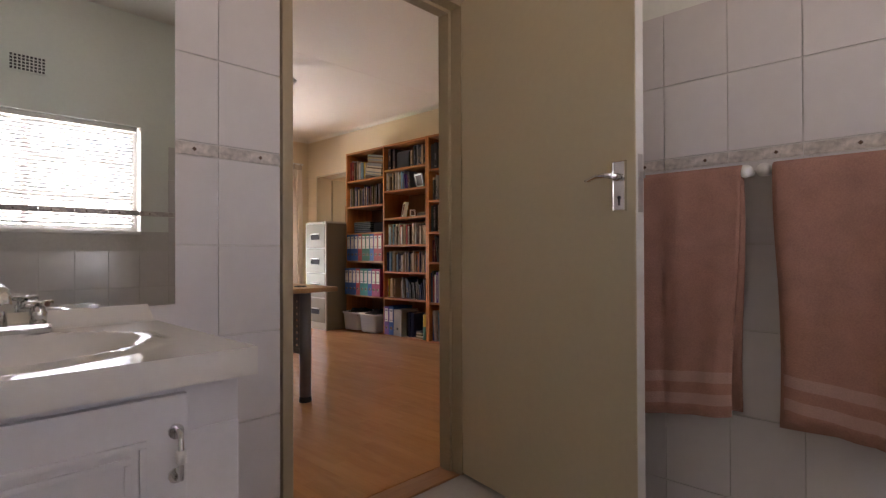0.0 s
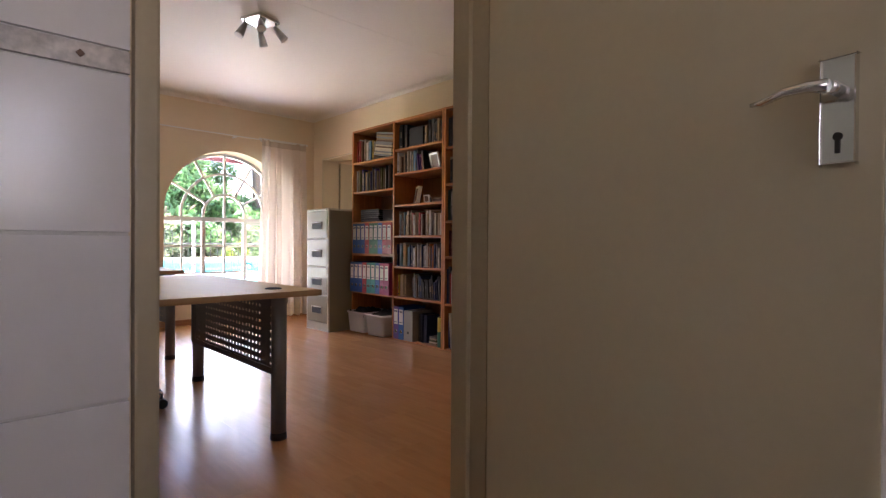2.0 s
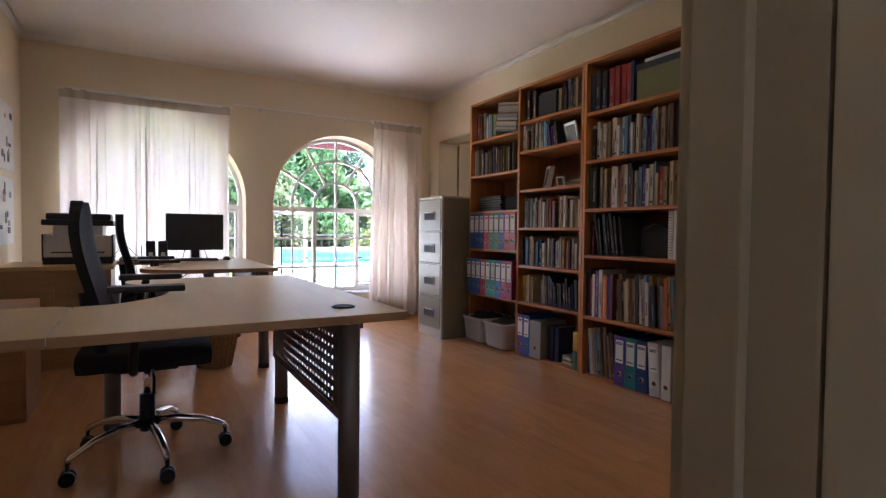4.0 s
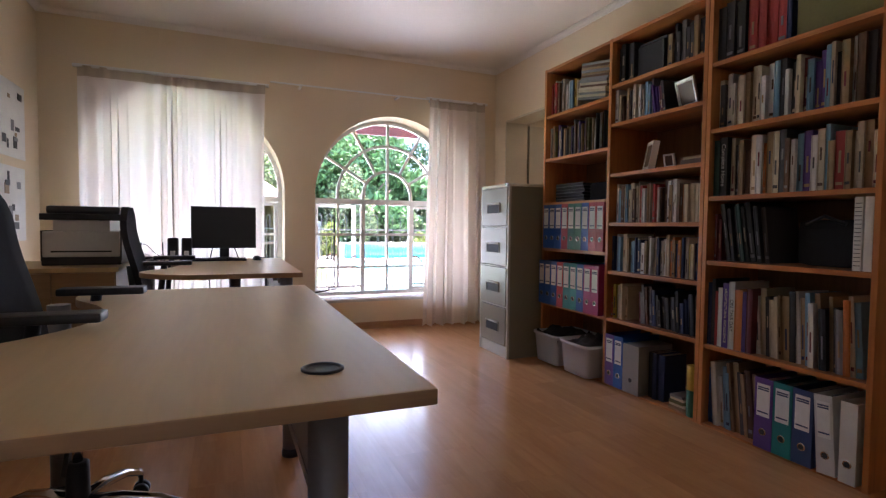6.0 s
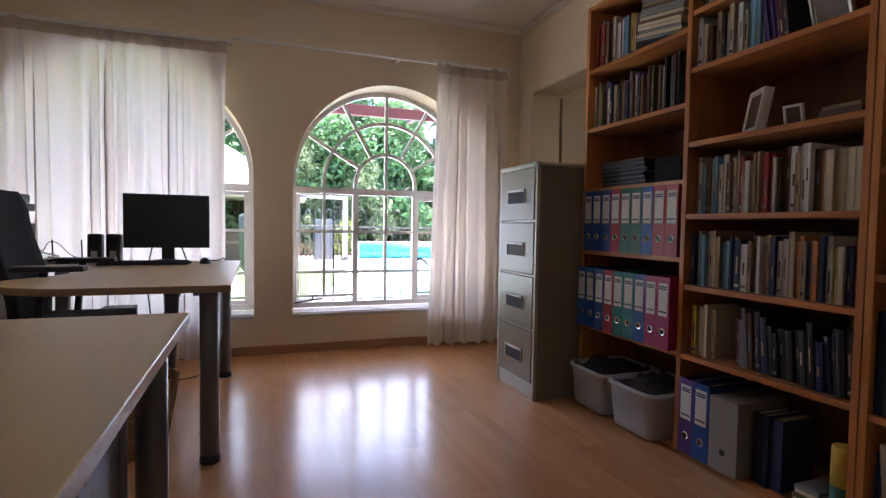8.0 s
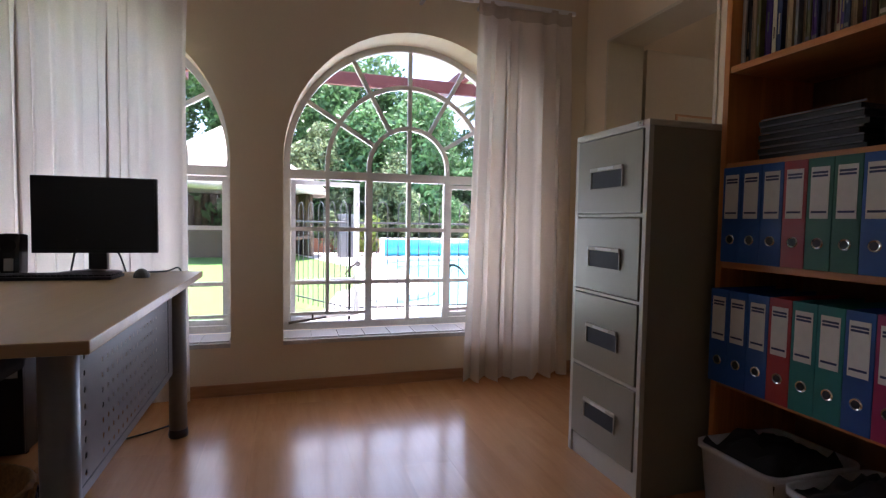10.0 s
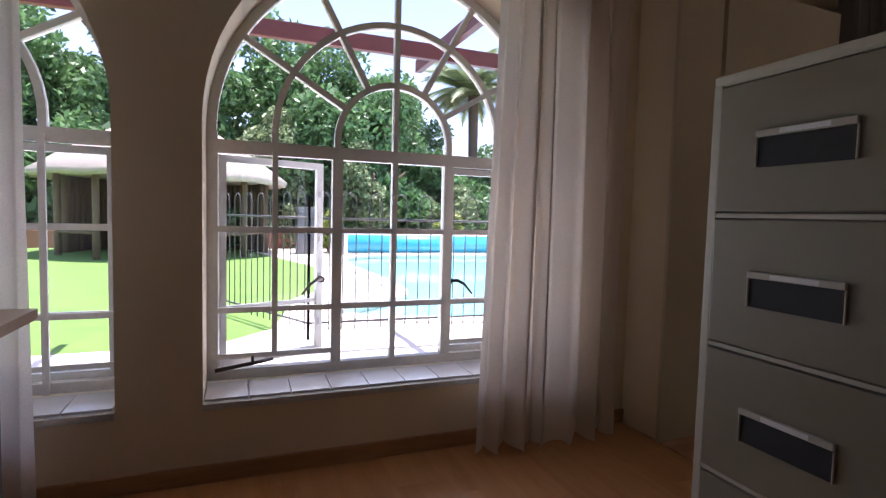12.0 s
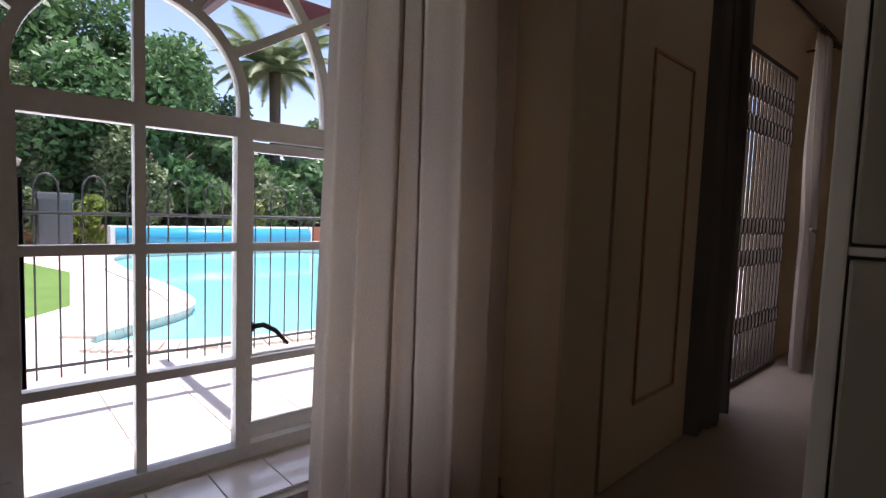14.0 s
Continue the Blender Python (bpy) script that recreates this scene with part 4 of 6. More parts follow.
def files(y, z, names, pitch, **k):
    for i, n in enumerate(names.split()):
        lever_file(y - i * pitch, z, n, pitch - 0.002, **k)


T = 0.0115
N1, N2, N3 = U1[0] - 0.026, U2[0] - 0.016, U3[0] - 0.026
E1, E2, E3 = U1[1] + 0.014, U2[1] + 0.024, U3[1] + 0.024
# first unit, from the top
row(N1, N1 - 0.31, S1[0] + T, 0.20, 0.26, LIGHT, 11, 0.010, 0.026)
mags = thing("magazine_stack", "tilted stack of pale magazines on a pine bookshelf", "magazines", pose(BX + 0.03, N1 - 0.325, S1[0] + T + 0.055))
mags.rotation_euler = (radians(10), 0, 0)
rnd = random.Random(4)
for i in range(15):
    w = 0.016
    part("magazine", box(bmesh.new(), rnd.uniform(0, 0.012), 0.28, -0.285 + rnd.uniform(-0.008, 0.008), rnd.uniform(-0.008, 0.005), i * w, i * w + w - 0.0015, 0.002), COV[rnd.choice(("tan", "grey", "cream", "tan", "grey", "brown"))], mags)
prop = solid("magazine_pile", COV["grey"], BX + 0.04, BX + 0.30, E1 + 0.01, E1 + 0.26, S1[0] + T, S1[0] + T + 0.012, 0.002)
tagged(prop, "thin grey magazines lying flat under a stack", "magazines")
row(N1, E1, S1[1] + T, 0.19, 0.25, MAGS, 12, 0.006, 0.022)
trays = thing("document_tray_stack", "stack of black document wallets on a shelf", "trays", pose(BX + 0.03, N1 - 0.10, S1[2] + T))
for i in range(6):
    part("tray", box(bmesh.new(), 0.004 * (i % 2), 0.30, -0.33 + 0.012 * (i % 3), 0.01 * (i % 2), i * 0.022, i * 0.022 + 0.016, 0.004), BLACK, trays)
    part("tray_rim", box(bmesh.new(), -0.003 + 0.004 * (i % 2), 0.004, -0.32, 0.0, i * 0.022 + 0.016, i * 0.022 + 0.0205, 0.001), COV["grey"], trays)
bag = thing("black_pouch", "soft black pouch beside the document wallets", "pouch", pose(BX + 0.05, N1 - 0.45, S1[2] + T))
part("pouch_body", box(bmesh.new(), 0, 0.24, -0.17, 0.0, 0, 0.12, 0.03), BLACK_CLOTH, bag)
files(N1, S1[3] + T, "blue blue blue red green green blue red red", 0.0752)
files(N1 + 0.004, S1[4] + T, "blue blue blue red teal teal blue magenta magenta", 0.0752, x=-0.035)
# second unit
row(N2, N2 - 0.15, S2[0] + T, 0.19, 0.24, ["black", "charcoal", "black"], 21, 0.03, 0.05)
solidbox = thing("black_box_file", "black box file lying on a shelf", "box file", pose(BX + 0.05, N2 - 0.16, S2[0] + T))
part("case", box(bmesh.new(), 0, 0.26, -0.20, 0, 0, 0.18, 0.006), COV["black"], solidbox)
part("lid", box(bmesh.new(), -0.004, 0.262, -0.22, -0.02, 0.181, 0.189, 0.002), COV["charcoal"], solidbox)
row(N2 - 0.40, E2, S2[0] + T, 0.17, 0.23, ["grey", "charcoal", "grey", "tan", "charcoal"], 22, 0.02, 0.034)
row(N2, N2 - 0.30, S2[1] + T, 0.16, 0.21, LIGHT, 23, 0.012, 0.028)
row(N2 - 0.31, N2 - 0.41, S2[1] + T, 0.14, 0.18, ["purple", "maroon", "charcoal"], 24, 0.014, 0.02, lean=-9)


def photo_frame(y, z, w, h, tip, turn, rim, label, thick=0.008):
    """A standing photo frame with rim, mount, picture and strut."""
    ob = thing("photo_frame", label, "photo frame", pose(BX + 0.08, y, z, 0, tip, turn), group="photo frames on the shelf")
    b = 0.009
    bm = bmesh.new()
    for a in ((-w / 2, -w / 2 + b, 0, h), (w / 2 - b, w / 2, 0, h), (-w / 2 + b, w / 2 - b, 0, b), (-w / 2 + b, w / 2 - b, h - b, h)):
        box(bm, -0.008, thick, a[0], a[1], a[2], a[3], 0.002)
    part("rim", bm, rim, ob)
    part("mount", box(bmesh.new(), -0.002, 0.005, -w / 2 + b, w / 2 - b, b, h - b), CARD_WHITE, ob, "white card mount")
    bm = bmesh.new()
    box(bm, -0.0035, -0.002, -w * 0.38, w * 0.38, h * 0.13, h * 0.87)
    part("picture", bm, COV["brown"], ob, "plain brown picture")
    part("strut", box(bmesh.new(), 0.008, 0.05, -0.012, 0.012, 0.0, h * 0.6, 0.002), COV["black"], ob)
    return ob


photo_frame(N2 - 0.52, S2[1] + T + 0.004, 0.15, 0.15, -14, -12, STEEL, "silver photo frame leaning on the shelf")
photo_frame(N2 - 0.22, S2[2] + T + 0.004, 0.12, 0.17, 10, -28, WHITE, "tall white photo frame turned aside", 0.03)
photo_frame(N2 - 0.40, S2[2] + T + 0.004, 0.065, 0.075, -14, 10, WHITE, "small white photo frame")
pad = thing("brown_album", "flat brown album at the end of the shelf", "album", pose(BX + 0.05, N2 - 0.50, S2[2] + T))
part("cover", box(bmesh.new(), 0, 0.2, -0.135, 0, 0, 0.03, 0.004), COV["brown"], pad)
part("sheets", box(bmesh.new(), 0.01, 0.19, -0.125, -0.006, 0.03, 0.045, 0.002), COV["tan"], pad)
row(N2, E2 + 0.13, S2[3] + T, 0.19, 0.245, ["cream", "white", "tan", "cream", "red", "brown", "cream", "sky", "white", "orange"], 25, 0.010, 0.028)
row(E2 + 0.13, E2, S2[3] + T, 0.20, 0.205, ["cream", "cream"], 26, 0.024, 0.03)
row(N2, E2, S2[4] + T, 0.18, 0.235, ["cream", "white", "tan", "navy", "orange", "cream", "red", "cream", "sky", "brown", "yellow"], 27, 0.010, 0.028)
row(N2, N2 - 0.13, S2[5] + T, 0.19, 0.225, ["cream", "red", "cream", "yellow", "white"], 28, 0.014, 0.024)
row(N2 - 0.22, E2 + 0.01, S2[5] + T, 0.16, 0.235, DARK, 29, 0.014, 0.032, lean=-4)
files(N2 - 0.005, 0.0125, "purple blue", 0.078)
gbox = thing("grey_box_file", "grey card box file on the bottom shelf", "box file", pose(BX - 0.01, N2 - 0.165, 0.0125))
part("case", box(bmesh.new(), 0, 0.26, -0.13, 0, 0, 0.29, 0.003), FILE["grey"], gbox)
part("finger_hole", tube(bmesh.new(), [(0.001, -0.065, 0.08), (-0.0015, -0.065, 0.08)], 0.013, 14), BLACK, gbox)
row(N2 - 0.31, N2 - 0.45, 0.0125, 0.25, 0.30, ["navy", "charcoal", "black"], 30, 0.03, 0.045)
pile = thing("paper_pile", "low pile of pale papers on the bottom shelf", "papers", pose(BX + 0.03, N2 - 0.48, 0.0125))
for i in range(5):
    part("paper", box(bmesh.new(), 0.006 * (i % 2), 0.24, -0.11 + 0.004 * i, -0.003 * i, i * 0.016, i * 0.016 + 0.014, 0.002), COV[("tan", "cream", "olive", "cream", "grey")[i]], pile)
can = thing("cardboard_tube", "yellow and green cylindrical carton on the bottom shelf", "carton", pose(BX + 0.035, E2 + 0.03, 0.0125))
part("lower_band", lathe(bmesh.new(), [(0.032, 0), (0.033, 0.004), (0.033, 0.14)], sides=20), COV["green"], can, "green lower part")
part("upper_band", lathe(bmesh.new(), [(0.0325, 0.14), (0.0325, 0.262), (0.030, 0.268)], sides=20), COV["yellow"], can, "yellow upper part")
# third unit
row(N3, N3 - 0.15, S3[0] + T, 0.26, 0.28, ["charcoal", "black", "charcoal"], 31, 0.042, 0.05)
row(N3 - 0.15, N3 - 0.33, S3[0] + T, 0.265, 0.27, ["red"], 32, 0.044, 0.045)
row(N3 - 0.33, N3 - 0.37, S3[0] + T, 0.26, 0.28, ["blue", "navy"], 33, 0.02, 0.025)
cbox = thing("dark_carton", "dark patterned carton with papers on its lid", "carton", pose(BX + 0.03, N3 - 0.385, S3[0] + T))
part("carton_body", box(bmesh.new(), 0, 0.28, -0.32, 0, 0, 0.22, 0.004), COV["olive"], cbox)
part("carton_lid", box(bmesh.new(), -0.004, 0.284, -0.324, 0.004, 0.185, 0.225, 0.004), COV["charcoal"], cbox)
part("paper_block", box(bmesh.new(), 0.01, 0.25, -0.30, -0.05, 0.226, 0.25, 0.003), CARD_WHITE, cbox, "white papers")
row(N3, E3 + 0.10, S3[1] + T, 0.20, 0.27, ["cream", "maroon", "white", "tan", "purple", "cream", "sky", "yellow", "white", "charcoal", "cream", "black", "sky"], 34, 0.014, 0.036)
row(E3 + 0.10, E3, S3[1] + T, 0.24, 0.275, ["brown", "charcoal"], 35, 0.02, 0.04)
b = book(N3, S3[2] + T, 0.030, 0.275, 0.22, "dkgreen", 0.03, marks=False)
b = book(N3 - 0.031, S3[2] + T, 0.042, 0.285, 0.22, "black", 0.03, marks=False)
text_on(b, "Complete Home", 0.030, pose(-0.001, -0.021, 0.15, 90, 90, -90), COV["white"])
row(N3 - 0.075, E3 + 0.17, S3[2] + T, 0.20, 0.28, ["cream", "grey", "tan", "red", "cream", "sky", "brown", "charcoal", "orange", "white", "purple", "olive"], 36, 0.014, 0.036)
row(E3 + 0.17, E3 + 0.13, S3[2] + T, 0.235, 0.24, ["red"], 37, 0.034, 0.04)
row(E3 + 0.13, E3, S3[2] + T, 0.21, 0.26, ["tan", "cream", "grey"], 38, 0.018, 0.03)
row(N3, N3 - 0.06, S3[3] + T, 0.19, 0.25, ["green", "maroon", "black"], 39, 0.014, 0.024)
row(N3 - 0.085, N3 - 0.30, S3[3] + T, 0.25, 0.285, ["charcoal", "black", "grey", "charcoal", "dkgreen"], 40, 0.018, 0.032, lean=-8)
dbag = thing("black_camera_bag", "soft black bag deep in the shelf", "bag", pose(BX + 0.12, N3 - 0.36, S3[3] + T))
part("bag_body", box(bmesh.new(), 0, 0.22, -0.24, 0, 0, 0.20, 0.04), BLACK_CLOTH, dbag)
part("bag_strap", tube(bmesh.new(), [(0.0, -0.04, 0.18), (-0.01, -0.12, 0.215), (0.0, -0.20, 0.18)], 0.008, 8), BLACK, dbag)
rb = thing("ring_binder", "white wire-bound binder standing on the shelf", "binder", pose(BX + 0.02, E3 + 0.075, S3[3] + T))
for q in (0.0, -0.036):
    part("cover", box(bmesh.new(), 0, 0.23, q - 0.03, q, 0, 0.285, 0.003), CARD_WHITE, rb)
bm = bmesh.new()
for i in range(16):
    tube(bm, [(0.0, -0.004, 0.02 + i * 0.016), (-0.006, -0.015, 0.02 + i * 0.016), (0.0, -0.027, 0.02 + i * 0.016)], 0.0014, 5)
part("wire_binding", bm, COV["charcoal"], rb)
spines = (("navy", 0.022, 0.31, ""), ("charcoal", 0.02, 0.33, ""), ("red", 0.016, 0.27, ""), ("white", 0.024, 0.29, ""), ("purple", 0.034, 0.315, "ARCHITECTURAL EXCELLENCE"), ("white", 0.032, 0.325, "ON THIS DAY"), ("orange", 0.040, 0.29, ""), ("purple", 0.020, 0.285, ""), ("maroon", 0.03, 0.30, ""))
y = N3
for col, w, h, words in spines:
    b = book(y, S3[4] + T, w - 0.001, h, 0.24, col, 0.02, marks=False)
    if words:
        text_on(b, words, 0.019 if len(words) > 12 else 0.025, pose(-0.001, -w / 2, h * 0.5, 90, 90, -90), COV["black"] if col == "white" else COV["cream"])
    y -= w
row(y, E3 + 0.02, S3[4] + T, 0.25, 0.335, ["tan", "charcoal", "cream", "blue", "sky", "brown", "tan", "grey", "orange", "white", "black"], 41, 0.014, 0.032, lean=-3)
row(N3, N3 - 0.13, 0.0125, 0.24, 0.34, ["blue", "sky", "white", "tan"], 42, 0.014, 0.03, lean=-4)
row(N3 - 0.135, N3 - 0.27, 0.0125, 0.29, 0.345, ["tan", "cream", "brown", "charcoal", "white"], 43, 0.016, 0.03, lean=-6)
files(N3 - 0.285, 0.0125, "purple teal navy", 0.085)
lever_file(N3 - 0.560, 0.0125, "white", 0.07, lean=-4)
lever_file(N3 - 0.640, 0.0125, "white", 0.06, slot=False)


# ---- tubs on the floor under the files ----
def tub(y, label):
    ob = thing("storage_tub", label, "tub", pose(3.70, y, 0.0125), group="plastic tubs")
    bm = bmesh.new()
    L, W, H, e = 0.38, 0.315, 0.215, 0.028

    def ring(z, q, k):
        c = [(q, q), (L - q, q), (L - q, W - q), (q, W - q)]
        out = []
        for i, (a, b) in enumerate(c):
            for j in range(4):
                t = math.pi * 1.5 * 0 + math.pi + math.pi / 2 * i + math.pi / 2 * j / 3
                ca, cb = (a + k if a < L / 2 else a - k), (b + k if b < W / 2 else b - k)
                out.append(bm.verts.new((ca + k * math.cos(t), cb - W + k * math.sin(t), z)))
        return out
    rs = [ring(0.0, e, 0.03), ring(0.03, e * 0.85, 0.035), ring(H - 0.02, 0.010, 0.04), ring(H - 0.018, 0.0, 0.045), ring(H, 0.0, 0.045), ring(H, 0.010, 0.04), ring(H - 0.03, 0.014, 0.04), ring(0.006, e + 0.004, 0.03)]
    for a, b in zip(rs, rs[1:]):
        for i in range(16):
            bm.faces.new((a[i], a[(i + 1) % 16], b[(i + 1) % 16], b[i])).smooth = True
    bm.faces.new(rs[0][::-1]), bm.faces.new(rs[-1])
    part("shell", bm, TUB, ob)
    return ob


def heap(x, y, z, w, d, h, seed, mat, label):
    """Crumpled dark stuff in a tub: a lumpy mound."""
    rnd = random.Random(seed)
    bm = bmesh.new()
    n = 14
    g = [[bm.verts.new((x + d * i / n, y - w * j / n, z + h * (0.45 + 0.55 * math.sin(math.pi * i / n) * math.sin(math.pi * j / n)) + 0.06 * noise.noise((i * 0.45 + seed, j * 0.45, 0)))) for j in range(n + 1)] for i in range(n + 1)]
    for i in range(n):
        for j in range(n):
            bm.faces.new((g[i][j], g[i + 1][j], g[i + 1][j + 1], g[i][j + 1])).smooth = True
    edge = bmesh.ops.extrude_edge_only(bm, edges=[e for e in bm.edges if e.is_boundary])
    for v in [v for v in edge["geom"] if isinstance(v, bmesh.types.BMVert)]:
        v.co = Vector((x + d / 2 + (v.co.x - x - d / 2) * 0.86, y - w / 2 + (v.co.y - y + w / 2) * 0.86, z - 0.13))
    bmesh.ops.recalc_face_normals(bm, faces=bm.faces)
    return tagged(part("cable_bag", bm, mat), label, "bag")


tub(5.555, "frosted plastic tub full of dark cables")
heap(3.725, 5.538, 0.18, 0.28, 0.32, 0.07, 3, BLACK_CLOTH, "crumpled black bag of cables in a tub")
tub(5.225, "frosted plastic tub with a dark bag in it")
heap(3.725, 5.208, 0.17, 0.28, 0.32, 0.08, 8, COV["charcoal"], "crumpled dark grey bag in a tub")


# ---- office chairs ----
def caster(parent, x, y):
    ob = part("caster", tube(bmesh.new(), [(x, y, 0.05), (x, y, 0.085)], 0.008, 8), BLACK, parent)
    for s in (-1, 1):
        part("wheel", tube(bmesh.new(), [(x, y + s * 0.006, 0.027), (x, y + s * 0.026, 0.027)], 0.027, 18), BLACK, ob)
    return ob


def office_chair(label, x, y, turn, spin=20):
    """Faces +x before its turn."""
    ob = thing("office_chair", label, "chair", pose(x, y, 0, 0, 0, turn), group="office chairs")
    for i in range(5):
        k = radians(72 * i + spin)
        c, s = math.cos(k), math.sin(k)
        bm = bmesh.new()
        tube(bm, [(0.03 * c, 0.03 * s, 0.150), (0.12 * c, 0.12 * s, 0.150), (0.22 * c, 0.22 * s, 0.132), (0.298 * c, 0.298 * s, 0.098), (0.31 * c, 0.31 * s, 0.082)], 0.016, 10, radii=[0.021, 0.018, 0.015, 0.013, 0.012])
        part("base_arm", bm, CHROME, ob, "chrome base arm")
        caster(ob, 0.31 * c, 0.31 * s)
    part("gas_lift", lathe(bmesh.new(), [(0.030, 0.115), (0.032, 0.14), (0.030, 0.27), (0.022, 0.275)], sides=18), BLACK, ob)
    part("piston", lathe(bmesh.new(), [(0.014, 0.275), (0.014, 0.40)], sides=14), CHROME, ob, "chrome piston")
    part("mechanism", box(bmesh.new(), -0.12, 0.12, -0.09, 0.09, 0.385, 0.425, 0.012), BLACK, ob)
    bm = bmesh.new()
    tube(bm, [(0.02, -0.08, 0.40), (0.03, -0.20, 0.385), (0.03, -0.24, 0.33)], 0.006, 8)
    part("tilt_lever", bm, BLACK, ob)
    bm = bmesh.new()
    box(bm, -0.235, 0.245, -0.245, 0.245, 0.425, 0.505, 0.035)
    part("seat", bm, BLACK_CLOTH, ob, "black upholstered seat")
    # curved mesh back
    bm = bmesh.new()
    n, m = 14, 8
    for side in (0, 1):
        g = []
        for i in range(n + 1):
            v = i / n
            z = 0.49 + 0.60 * v
            q = min(1, max(0, (v - 0.1) / 0.75))
            xx = -0.145 - 0.085 * q * q * (3 - 2 * q)
            half = 0.215 + 0.02 * math.sin(math.pi * v) - 0.05 * max(0, v - 0.5) - 0.11 * (max(0, v - 0.82) / 0.18) ** 2
            g.append([bm.verts.new((xx - side * 0.034 + 0.018 * (2 * j / m - 1) ** 2, half * (2 * j / m - 1), z)) for j in range(m + 1)])
        for a, b in zip(g, g[1:]):
            for j in range(m):
                bm.faces.new((a[j], a[j + 1], b[j + 1], b[j]) if side else (a[j + 1], a[j], b[j], b[j + 1])).smooth = True
        loop = [r[0] for r in g] + g[-1][1:-1] + [r[-1] for r in reversed(g)] + g[0][-2:0:-1]
        if side == 0:
            first = loop
        else:
            for i in range(len(loop)):
                j = (i + 1) % len(loop)
                bm.faces.new((first[i], first[j], loop[j], loop[i]))
    bmesh.ops.recalc_face_normals(bm, faces=bm.faces)
    part("backrest", bm, BLACK_CLOTH, ob, "high black mesh backrest")
    bm = bmesh.new()
    tube(bm, [(-0.10, 0, 0.40), (-0.175, 0, 0.41), (-0.20, 0, 0.50), (-0.225, 0, 0.72)], 0.02, 10)
    part("back_support", bm, BLACK, ob)
    for s in (-1, 1):
        bm = bmesh.new()
        tube(bm, [(-0.04, s * 0.22, 0.42), (-0.04, s * 0.285, 0.44), (-0.03, s * 0.295, 0.58), (-0.01, s * 0.285, 0.745)], 0.017, 10)
        arm = part("arm_post", bm, BLACK, ob)
        bm = bmesh.new()
        box(bm, -0.12, 0.14, s * 0.285 - 0.04, s * 0.285 + 0.04, 0.742, 0.767, 0.010)
        part("arm_pad", bm, BLACK, arm)
    return ob


office_chair("black high-backed swivel chair with chrome base at the desk", 1.165, 4.07, -2, 68)
office_chair("black high-backed swivel chair drawn up to the computer desk", 1.245, 6.02, 1)


# ---- on and under the computer desk ----
mon = thing("monitor", "black flat monitor on the computer desk", "monitor")
part("casing", box(bmesh.new(), 1.332, 1.806, 6.70, 6.725, 0.800, 1.128, 0.005), BLACK, mon)
part("screen", box(bmesh.new(), 1.342, 1.796, 6.698, 6.7005, 0.816, 1.118), SCREEN, mon, "dark switched-off screen")
part("stand_neck", box(bmesh.new(), 1.535, 1.605, 6.71, 6.745, 0.726, 0.88, 0.006), BLACK, mon)
part("stand_foot", lathe(bmesh.new(), [(0.115, 0.72), (0.115, 0.726), (0.03, 0.736)], (1.57, 6.62, 0), 28), BLACK, mon)


def speaker(x):
    ob = thing("speaker", "small black desktop speaker", "speaker", pose(x, 6.60, 0.72, -4, 0, 0), group="desk speakers")
    bm = bmesh.new()
    box(bm, -0.036, 0.036, -0.035, 0.045, 0.0, 0.165, 0.016)
    part("cabinet", bm, BLACK, ob)
    part("cone", tube(bmesh.new(), [(0, -0.034, 0.115), (0, -0.037, 0.115)], 0.026, 18), RUBBER, ob)
    part("front_plate", box(bmesh.new(), -0.016, 0.016, -0.038, -0.033, 0.015, 0.065, 0.003), PRINTER_WHITE, ob, "silver control plate")


speaker(1.215), speaker(1.308)
kb = thing("keyboard", "black keyboard on the computer desk", "keyboard", pose(1.50, 6.43, 0.7205, 0, 0, -2))
part("tray", box(bmesh.new(), -0.225, 0.225, -0.075, 0.075, 0, 0.012, 0.003), BLACK, kb)
me = mesh_of(box(bmesh.new(), -0.0085, 0.0085, -0.0085, 0.0085, 0.012, 0.019, 0.002), "key", BLACK)
for r in range(5):
    for c in range(22):
        piece("key", me, kb, pose(-0.210 + c * 0.02, -0.048 + r * 0.0215, 0))
mouse = thing("mouse", "small black computer mouse on the desk", "mouse", pose(1.80, 6.45, 0.72, 0, 0, 15))
bm = bmesh.new()
bmesh.ops.create_uvsphere(bm, u_segments=16, v_segments=10, radius=1)
for v in bm.verts:
    v.co = Vector((v.co.x * 0.03, v.co.y * 0.055, max(0, v.co.z) * 0.034))
part("shell", bm, BLACK, mouse)
router = thing("router", "black router with two antennas", "router", pose(1.08, 6.55, 0.72))
part("box", box(bmesh.new(), -0.09, 0.09, -0.06, 0.06, 0, 0.03, 0.006), BLACK, router)
for s in (-0.07, 0.07):
    part("antenna", tube(bmesh.new(), [(s, 0.05, 0.02), (s - 0.004, 0.055, 0.13)], 0.004, 8), BLACK, router)


def cable(name, pts, label, r=0.004):
    cu = bpy.data.curves.new(name, "CURVE")
    cu.dimensions, cu.bevel_depth, cu.bevel_resolution, cu.resolution_u = "3D", r, 2, 8
    sp = cu.splines.new("BEZIER")
    sp.bezier_points.add(len(pts) - 1)
    for q, p in zip(sp.bezier_points, pts):
        q.co, q.handle_left_type, q.handle_right_type = p, "AUTO", "AUTO"
    cu.materials.append(BLACK)
    return tagged(new(name, cu), label, "cable", "cables under the desk")


